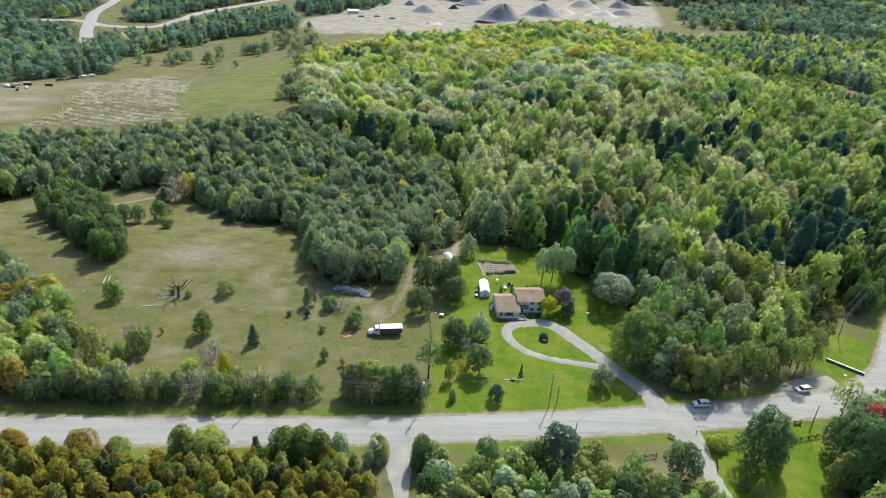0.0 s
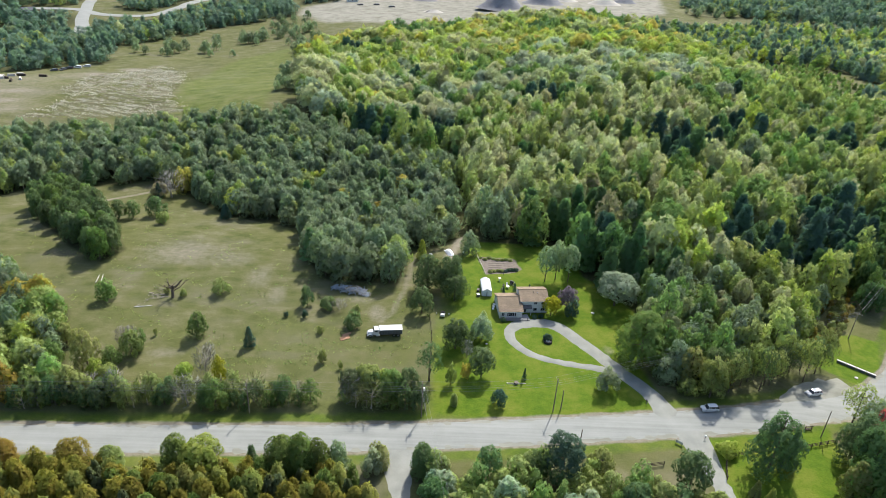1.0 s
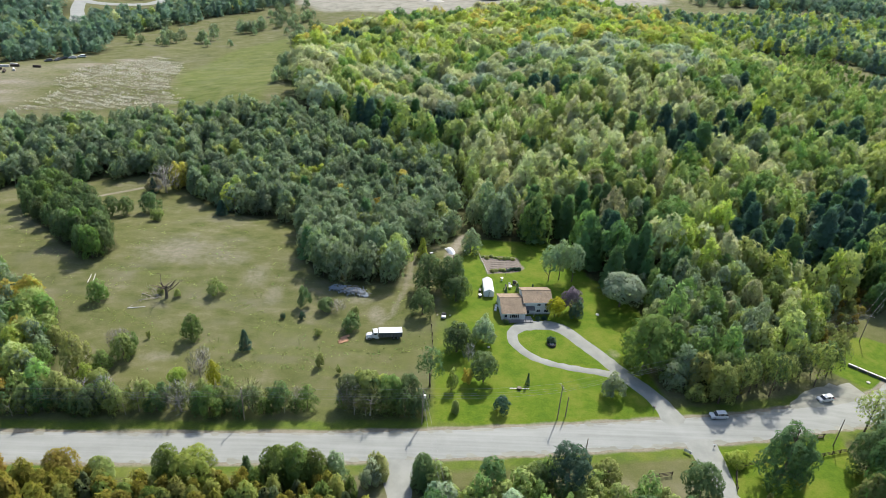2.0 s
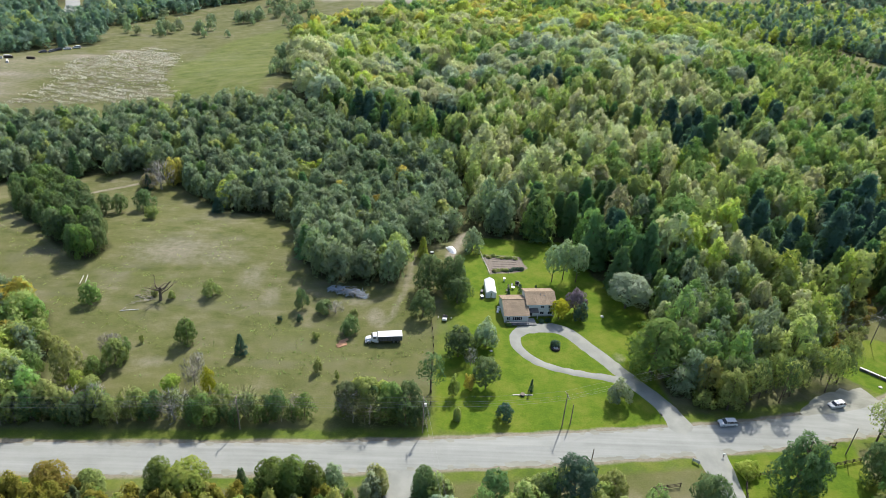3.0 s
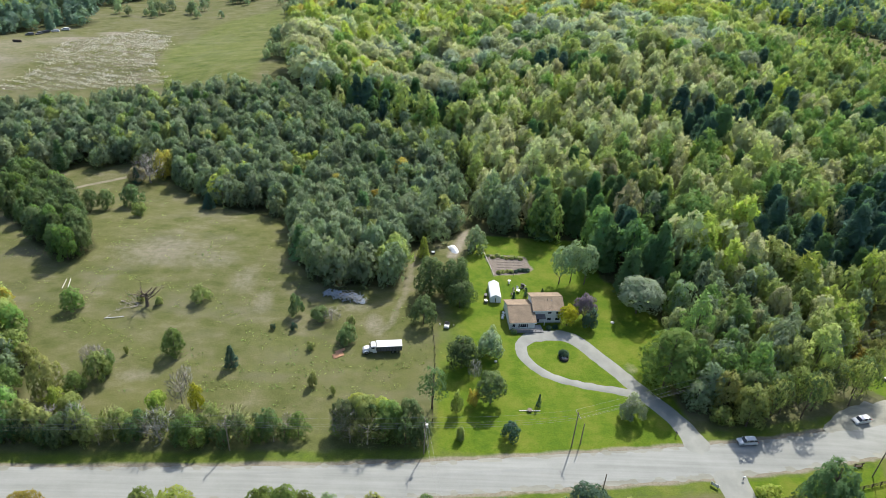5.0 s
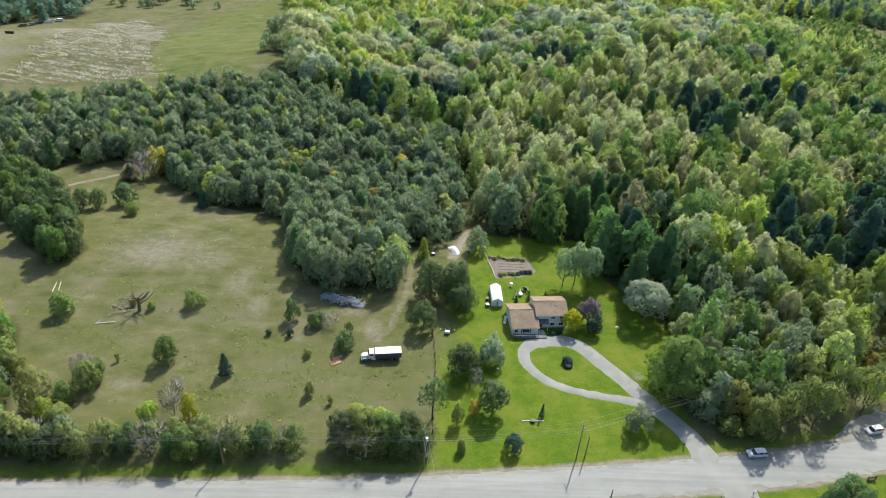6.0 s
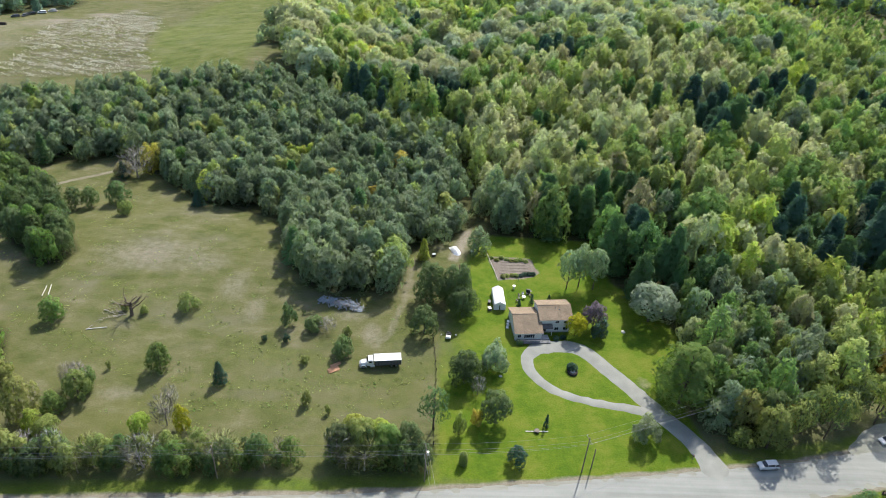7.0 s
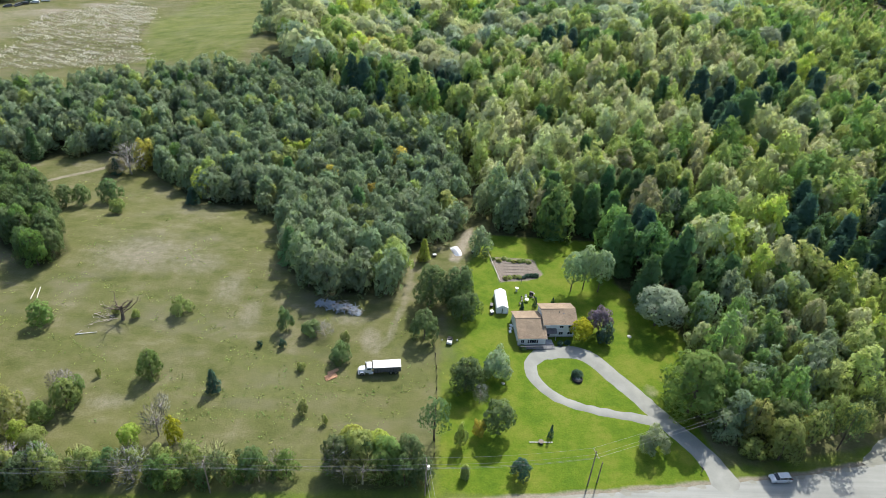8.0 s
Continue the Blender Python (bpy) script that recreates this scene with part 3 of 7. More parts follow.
def open_crown(r):
    """A thin pine crown high on a bare stem."""
    rows = crown_pine(r, 560, 7.6, 6.5, size=0.74)
    rows[:, 2] += 4.6
    return rows


for v in range(VARIETIES):
    r = np.random.RandomState(500 + v)
    SPARSE[v] = spray_mesh("crown", open_crown(r), LEAF)
THIN = {}  # wispy crowns that let the limbs show
for kind in ("tall", "pine", "shrub"):
    H0, W0, crown, near_size, wood_size = KINDS[kind]
    for v in range(VARIETIES):
        THIN[kind, v] = spray_mesh("crown", crown(np.random.RandomState(800 + v), 1150, H0, W0, size=near_size * 0.92), LEAF_THIN)
for v in range(VARIETIES):
    THIN["broad", v] = spray_mesh("crown", crown_broad(np.random.RandomState(820 + v), 1250, 12.0, 8.0, low=0.22, size=0.85), LEAF_THIN)

LOOKS = {  # leaf colour; pine and teal are greyed and blued for distance haze
    "green": (0.145, 0.222, 0.07), "deep": (0.09, 0.158, 0.064), "dark": (0.062, 0.114, 0.084), "sage": (0.245, 0.31, 0.195), "willow": (0.35, 0.38, 0.3), "pine": (0.153, 0.197, 0.12),
    "pale": (0.33, 0.342, 0.192), "ash": (0.34, 0.34, 0.36), "silver": (0.245, 0.29, 0.205), "lime": (0.285, 0.335, 0.075), "yellow": (0.37, 0.365, 0.03), "gold": (0.36, 0.31, 0.08),
    "needle": (0.122, 0.176, 0.08), "cedar": (0.13, 0.17, 0.045), "rust": (0.235, 0.185, 0.045), "purple": (0.19, 0.15, 0.185), "grey": (0.255, 0.26, 0.27), "olive": (0.24, 0.282, 0.1), "red": (0.36, 0.08, 0.09), "tan": (0.262, 0.25, 0.145),
    "haze_teal": (0.122, 0.182, 0.138),
}
tree_rng = np.random.RandomState(21)


def tree(kind, x, y, h, w, look_of, name, label, category="tree", group="", sparse=False, thin=False):
    """One tree of its own: an Empty at its foot with a trunk and a crown."""
    v = tree_rng.randint(VARIETIES)
    root = new(name)
    root.location = (x, y, height(x, y) - 0.05)
    H0, W0 = KINDS[kind][:2]
    root.rotation_euler = (0, 0, tree_rng.uniform(0, 6.28))
    root.scale = (w / W0, w / W0, h / H0)
    root.empty_display_size = 0.5
    tagged(root, label, category, group)
    crown_mesh, trunk_mesh = NEAR[kind, v]
    if sparse:
        crown_mesh = SPARSE[v]
    elif thin and (kind, v) in THIN:
        crown_mesh = THIN[kind, v]
    elif (kind, v) in FINE and max(w / W0, h / H0) > 1.15:
        crown_mesh = FINE[kind, v]
    for part_name, me in (("trunk", trunk_mesh), ("crown", crown_mesh)):
        ob = new(part_name, me)
        ob.parent = root
        c = np.array(LOOKS["needle" if look_of == "pine" else look_of]) * tree_rng.uniform(0.8, 1.12) * tree_rng.uniform(0.93, 1.07, 3)
        ob.color = (*c, 1)
    return root


WOOD_PATTERNS = {}


def wood_pattern(kind, v, count, deep):
    key = (kind, v, count, deep)
    if key not in WOOD_PATTERNS:
        H0, W0, crown, near_size, wood_size = KINDS[kind]
        r = np.random.RandomState(900 + v * 7 + count + len(kind))
        size = wood_size * (300 / count) ** 0.5 if count < 300 else wood_size * (300 / count) ** 0.42
        if deep:  # crowded trees carry leaves on their upper part only
            leaves = crown(r, int(count * 1.5), H0, W0, size=size).reshape(-1, 3, 6)
            leaves = leaves[np.argsort(-leaves[:, 0, 2])[:count]].reshape(-1, 6)
        else:
            leaves = crown(r, count, H0, W0, size=size)
        stem, _ = tube([(0, 0, -0.5), (0, 0, H0 * 0.7)], [0.2, 0.07], 3)
        WOOD_PATTERNS[key] = leaves, stem
    return WOOD_PATTERNS[key]


def scatter(outline, step, seed, keep=1.0, loose=0.46):
    """Uneven places inside an outline, about a step apart."""
    r = np.random.RandomState(seed)
    px, py = np.array(outline).T
    xs, ys = np.arange(px.min(), px.max(), step), np.arange(py.min(), py.max(), step * 0.87)
    x, y = np.meshgrid(xs, ys)
    x = x + (np.arange(len(ys)) % 2)[:, None] * step / 2 + r.uniform(-loose, loose, x.shape) * step
    y = y + r.uniform(-loose, loose, y.shape) * step
    ok = (inside(outline, x, y) > 0) & (r.uniform(0, 1, x.shape) < keep)
    return x[ok], y[ok], r


def wood(name, trees, label, category="woodland"):
    """Many trees in one mesh: rows of x, y, height, width, kind, colour, leaf count, whether deep inside."""
    r = np.random.RandomState(len(trees))
    verts, tints, stems = [], [], []
    for x, y, h, w, kind, colour, count, deep in trees:
        leaves, stem = wood_pattern(kind, r.randint(6), count, bool(deep))
        H0, W0 = KINDS[kind][:2]
        a = r.uniform(0, 6.283)
        c, s = math.cos(a) * w / W0, math.sin(a) * w / W0
        m = np.array([[c, -s, 0], [s, c, 0], [r.normal(0, 0.02), r.normal(0, 0.02), h / H0]])
        foot = np.array([x, y, height(x, y)])
        turned = np.array([[math.cos(a), -math.sin(a), 0], [math.sin(a), math.cos(a), 0], [0, 0, 1]])
        verts.append(np.hstack([leaves[:, :3] @ m.T + foot, leaves[:, 3:] @ turned.T]).astype(np.float32))
        tints.append(np.tile(np.r_[colour, 1.0], (len(leaves), 1)))
        stems.append(stem @ m.T + foot)
    me = spray_mesh(name, np.concatenate(verts), LEAF_WOOD)
    me.attributes.new("tint", "FLOAT_COLOR", "POINT").data.foreach_set("color", np.concatenate(tints).astype(np.float32).ravel())
    ob = tagged(new(name, me), label, category, kind="stuff")
    k = len(stems)
    f = [(6 * i + a, 6 * i + (a + 1) % 3, 6 * i + 3 + (a + 1) % 3, 6 * i + 3 + a) for i in range(k) for a in range(3)]
    st = mesh_of("trunks", np.concatenate(stems), f, BARK)
    stem_ob = tagged(new("trunks", st), "", "", kind="stuff")
    stem_ob.parent = ob
    return ob


def patch(x, y, scale, seed=0.0):
    return noise.noise(Vector((x / scale + seed, y / scale - seed, seed * 1.7)))


def shade_of(name, r, spread=0.26):
    # lifted and bluer: distance haze over the woods, put into their tint
    return np.array((1.2, 1.22, 1.27)) * np.array(LOOKS[name]) * r.uniform(1 - spread, 1 + spread) * r.uniform(0.95, 1.05, 3)


# the dark pine belt behind the meadow, with a few trees already turned
GLINTS = [(-10, 276, 2.6, "gold"), (-34, 262, 2.6, "gold"), (-20, 247, 2.2, "rust"), (-53, 280, 4.0, "lime"), (-47, 283, 3.2, "lime"), (-80, 250, 2.6, "lime"), (-104, 268, 4.0, "gold"), (-72, 262, 3, "lime")]
trees_in = []
x, y, r = scatter(PINE_BELT, 4.5, 31, loose=0.8)
for px, py, depth_in in zip(x, y, inside(PINE_BELT, x, y)):
    if near_line([(8, 212), (12, 226), (14, 250), (12, 285)], px, py) < 3.2 or near_line(FIELD_TRACK, px, py) < 3:
        continue
    q, n = r.uniform(), patch(px, py, 35, 2.0)
    kind, colour = ("pine", "pine") if q < 0.87 else ("pine", "olive") if q < 0.92 else ("cone", "deep") if q < 0.95 else ("tall", "olive") if q < 0.98 else ("tall", "green")
    if n > 0.34 and q < 0.12:
        kind, colour = "tall", "olive"
    for gx, gy, reach, tone in GLINTS:
        if math.hypot(px - gx, py - gy) < reach:
            kind, colour = "tall", tone
    h = r.uniform(8.0, 13.5) * (1.0 + 0.16 * n) * (1.22 if -48 < px < -6 and py < 208 else 1)
    trees_in.append((px, py, h, (3.4 + 0.22 * h) * r.uniform(0.85, 1.4), kind, shade_of(colour, r, 0.2), 330 if py < 290 else 240, depth_in > 7))
wood("pine_wood", trees_in, "dense dark-green pine wood behind the dry meadow")

# the mixed wood on the hill: stands of one look, by centre and reach
MIXES = {
    "spruce": [("cone", "dark"), ("cone", "dark"), ("cone", "dark"), ("cone", "deep"), ("pine", "deep")],
    "aspen": [("tall", "pale"), ("tall", "pale"), ("tall", "pale"), ("tall", "olive")],
    "olive": [("tall", "olive"), ("tall", "olive"), ("pine", "pine"), ("tall", "green")],
    "round": [("broad", "silver"), ("broad", "pale"), ("broad", "pale")],
    "silver": [("broad", "silver"), ("broad", "silver"), ("broad", "pale")],
    "lime": [("tall", "lime"), ("tall", "lime"), ("tall", "pale"), ("tall", "olive")],
    "gold": [("broad", "lime"), ("broad", "gold"), ("broad", "olive")],
    "ruddy": [("tall", "tan"), ("tall", "pine"), ("tall", "pine"), ("tall", "olive")],
}
SPRUCE = [(121, 305, 13), (107, 287, 10), (152, 326, 11), (190, 317, 12), (169, 384, 7), (-18, 437, 6), (56, 376, 9), (59, 203, 15), (43, 205, 6), (113, 222, 9), (125, 212, 10), (156, 234, 14),
          (50, 192, 8), (-58, 496, 8), (72, 194, 10), (-2, 336, 13), (-30, 322, 14), (-37, 273, 7), (140, 215, 10)]
ASPEN = [(72, 298, 17), (91, 288, 14), (120, 363, 21), (92, 345, 16), (23, 292, 15), (37, 265, 13), (94, 241, 10), (130, 275, 12), (23, 258, 9), (50, 283, 10), (52, 251, 8), (112, 253, 8), (41, 311, 11), (8, 272, 7), (105, 330, 16), (60, 320, 14)]
OLIVE = [(159, 293, 14), (223, 393, 20), (196, 389, 17), (170, 405, 16), (229, 375, 15), (187, 343, 14), (161, 268, 14), (75, 162, 10), (90, 170, 10), (68, 168, 7), (106, 194, 7), (210, 345, 18)]
ROUND = [(-20, 359, 10), (9, 389, 12), (25, 391, 10), (-5, 357, 12), (124, 414, 18), (156, 432, 18), (90, 392, 12), (-77, 395, 15), (-67, 356, 13), (-74, 432, 16), (-40, 391, 8)]
SILVER = [(67, 454, 17), (88, 431, 18), (41, 405, 13), (117, 471, 16), (148, 463, 14), (80, 502, 12)]
LIME = [(-39, 453, 12), (-51, 431, 10), (-9, 490, 15), (24, 464, 8), (59, 349, 7), (18, 328, 6), (76, 347, 7), (166, 344, 10), (90, 204, 8), (98, 213, 6), (109, 191, 8), (113, 179, 7), (140, 248, 5), (122, 172, 6), (209, 489, 14)]
GOLD = [(98, 570, 14), (118, 536, 13), (161, 555, 20), (60, 560, 16), (-33, 372, 5), (190, 520, 16)]
RUDDY = [(24, 238, 9), (36, 244, 7), (26, 256, 7), (-10, 298, 6), (1, 293, 6), (20, 497, 9), (70, 228, 6), (128, 195, 6), (30, 220, 3), (120, 397, 5)]
ZONES = [(*z, name) for name, zones in (("spruce", SPRUCE), ("aspen", ASPEN), ("olive", OLIVE), ("round", ROUND), ("silver", SILVER), ("lime", LIME), ("gold", GOLD), ("ruddy", RUDDY)) for z in zones]
trees_in = []
x, y, r = scatter(HILL, 6.0, 32, loose=0.66)
for px, py, depth_in in zip(x, y, inside(HILL, x, y)):
    if near_line([(8, 212), (12, 226), (14, 250), (12, 285)], px, py) < 3.2 or near_line([(100, 139), (133, 176), (146, 200)], px, py) < 3.5:
        continue
    q, n, n2 = r.uniform(), patch(px, py, 38, 5.0), patch(px, py, 90, 9.0)
    ridge = float(smooth(440, 560, py))
    chosen, most = None, 0.12 + 0.22 * r.uniform()
    for zx, zy, zr, zone in ZONES:
        near = math.exp(-(((px - zx) / zr) ** 2) - ((py - zy) / zr) ** 2)
        if near > most:
            chosen, most = zone, near
    if chosen:
        kind, colour = MIXES[chosen][r.randint(len(MIXES[chosen]))]
    elif n < -0.25:
        kind, colour = ("cone" if py < 370 else "broad", "deep") if q < 0.5 else ("tall", "green")
    elif q < ridge * 0.8:
        kind, colour = "broad", "lime" if q < 0.2 else "gold" if q < 0.36 else "olive" if q < 0.6 else "pale"
    elif py > 370 and q < 0.5:
        kind, colour = "broad", ("pale", "olive", "olive", "green", "silver")[r.randint(5)]
    elif q < 0.3:
        kind, colour = "tall", "pale" if n > -0.05 else "olive"
    elif q < 0.56:
        kind, colour = "tall", "olive"
    elif q < 0.74:
        kind, colour = "tall", "green"
    elif q < 0.82:
        kind, colour = "broad", "pale" if py > 330 else "green"
    elif q < 0.94:
        kind, colour = ("cone" if q < 0.9 else "pine", "deep") if py < 370 else ("broad", "olive")
    else:
        kind, colour = "tall", "lime" if q < 0.985 else "tan"
    if px > 60 and py < 192 and chosen != "lime":  # duller scrubby trees towards the road
        kind, colour = ("pine", "pine") if q < 0.35 else ("tall", "pine") if q < 0.6 else ("tall", "olive") if q < 0.97 else ("tall", "tan")
    h = r.uniform(11.5, 16.0) * math.exp(r.normal(0.08, 0.13)) * (0.8 if px > 60 and py < 192 else 1) * (1.1 if kind == "tall" else 0.92)
    if 38 < px < 84 and py < 210:  # tall dark trees close to the yard
        h, colour = h * 1.15, "deep" if colour in ("dark", "green") else "green" if colour == "olive" and py < 205 else colour
    h *= 1.14 if kind == "cone" or (chosen == "lime" and py < 220) else 1
    w = h * {"tall": r.uniform(0.38, 0.54), "broad": r.uniform(0.62, 0.88), "cone": r.uniform(0.42, 0.54), "pine": r.uniform(0.42, 0.56), "twigs": 0.55}[kind]
    trees_in.append((px, py, h, w, kind, shade_of(colour, r, 0.17), 390 if py < 270 else 270 if py < 400 else 150, depth_in > 7))
wood("mixed_wood", trees_in, "mixed autumn wood of aspen, maple and spruce on the hill")

# woods beyond, less the trees that would hide the roads from the camera
ROAD_SIGHTS = [(x0 + (x1 - x0) * u, y0 + (y1 - y0) * u) for line in (FAR_ROAD_A[1:6], FAR_ROAD_B[:6]) for (x0, y0), (x1, y1) in zip(line, line[1:]) for u in (0, 0.2, 0.4, 0.6, 0.8)]
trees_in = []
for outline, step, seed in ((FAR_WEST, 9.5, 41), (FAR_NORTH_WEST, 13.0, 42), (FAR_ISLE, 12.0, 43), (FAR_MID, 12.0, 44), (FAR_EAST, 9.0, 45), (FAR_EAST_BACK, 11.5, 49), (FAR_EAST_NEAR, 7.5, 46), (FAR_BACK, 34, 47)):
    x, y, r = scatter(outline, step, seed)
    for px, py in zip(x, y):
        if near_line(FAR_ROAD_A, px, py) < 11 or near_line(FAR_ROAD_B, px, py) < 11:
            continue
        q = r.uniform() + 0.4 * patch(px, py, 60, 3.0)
        kind, colour = ("cone", "haze_teal") if q < 0.45 else ("pine", "haze_teal") if q < 0.84 else ("pine", "pine") if q < 0.96 else ("tall", "olive") if q < 1.1 else ("broad", "pale")
        if seed in (45, 46) and q > 0.5:  # leafy trees among the conifers east of the hill
            kind, colour = "tall", ("olive", "lime", "pale", "green")[r.randint(4)]
        h = r.uniform(9, 14) * (1.5 if step > 20 else 1)
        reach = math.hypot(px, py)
        if any(abs(px * ry - py * rx) / reach < 9 and 0 < math.hypot(rx, ry) - reach < h * 5.2 for rx, ry in ROAD_SIGHTS):
            continue  # left out: it would hide a road from the camera
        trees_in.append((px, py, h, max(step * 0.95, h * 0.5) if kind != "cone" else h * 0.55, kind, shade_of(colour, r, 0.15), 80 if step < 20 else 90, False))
x, y, r = scatter(PLANTATION, 5.2, 48)
for px, py in zip(x, y):
    row = round((px * 0.8 + py * 0.6) / 7) * 7 - (px * 0.8 + py * 0.6)
    h = r.uniform(2.5, 5)
    trees_in.append((px + row * 0.8, py + row * 0.6, h, h * 0.6, "cone" if r.uniform() < 0.6 else "broad", shade_of("green" if r.uniform() < 0.6 else "olive", r), 40, False))
for cx, cy, spread, many in ((-94, 470, 6, 8), (-86, 400, 5, 7), (-104, 560, 9, 9), (-98, 520, 6, 6), (-160, 630, 12, 14), (-138, 665, 14, 16), (-190, 575, 10, 8), (-215, 560, 12, 10), (-120, 610, 10, 8), (-150, 720, 16, 10), (290, 800, 18, 8), (470, 760, 40, 14)):
    for _ in range(many):
        h = r.uniform(6, 11)
        trees_in.append((cx + r.normal(0, spread), cy + r.normal(0, spread), h, h * 0.7, "pine", shade_of("pine", r), 150, False))
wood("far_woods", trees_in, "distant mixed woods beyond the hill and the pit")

# cedars and thickets south of the road
trees_in = []
x, y, r = scatter(SOUTH_WOOD, 3.3, 51)
for px, py in zip(x, y):
    q = r.uniform() + 0.35 * patch(px, py, 12, 4.0)
    kind, colour = ("oval", "rust") if q < 0.62 else ("oval", "olive") if q < 0.86 else ("oval", "green") if q < 0.97 else ("cone", "pine")
    c = shade_of(colour, r) * ((0.72, 0.84, 0.66) if colour == "rust" else (0.74, 0.68, 0.52))
    h = r.uniform(6.5, 9.5) * (1 - 0.25 * max(0, (py - 102) / 8))
    trees_in.append((px, py, h, h * r.uniform(0.42, 0.56), kind, c, 520, py < 104))
x, y, r = scatter(SOUTH_THICKET, 4.0, 52)
for px, py in zip(x, y):
    q = r.uniform() + 0.3 * patch(px, py, 10, 6.0)
    kind, colour = ("tall", "olive") if q < 0.3 else ("shrub", "green") if q < 0.45 else ("tall", "sage") if q < 0.58 else ("tall", "olive") if q < 0.88 else ("broad", "deep")
    h = r.uniform(5, 9)
    trees_in.append((px, py, h, h * r.uniform(0.6, 0.8), kind, shade_of(colour, r, 0.18), 520, py < 104))
wood("roadside_cedars", trees_in, "rusty cedars and pale thickets south of the road")
trees_in = []
for outline, seed, tall in ((SOUTH_EAST, 53, 13), (LEFT_MASS, 54, 11)):
    x, y, r = scatter(outline, 4.4, seed)
    for px, py in zip(x, y):
        if near_line(MAIN_ROAD, px, py) < 8:
            continue
        q = r.uniform()
        kind, colour = ("tall", "green") if q < 0.4 and seed == 53 else ("pine", "pine") if q < 0.12 else ("tall", "rust") if q < 0.26 and seed == 54 else ("tall", "olive") if q < 0.66 else ("tall", "green" if seed == 53 or q < 0.76 else "lime") if q < 0.84 else ("pine", "pine") if q < 0.97 else ("broad", "red" if seed == 53 else "olive")
        h = r.uniform(0.65, 1.1) * tall
        trees_in.append((px, py, h, h * r.uniform(0.5, 0.7), kind, shade_of(colour, r), 360 if seed == 54 else 680, False))
wood("edge_wood", trees_in, "green and lime broad-leaved trees beside the road")

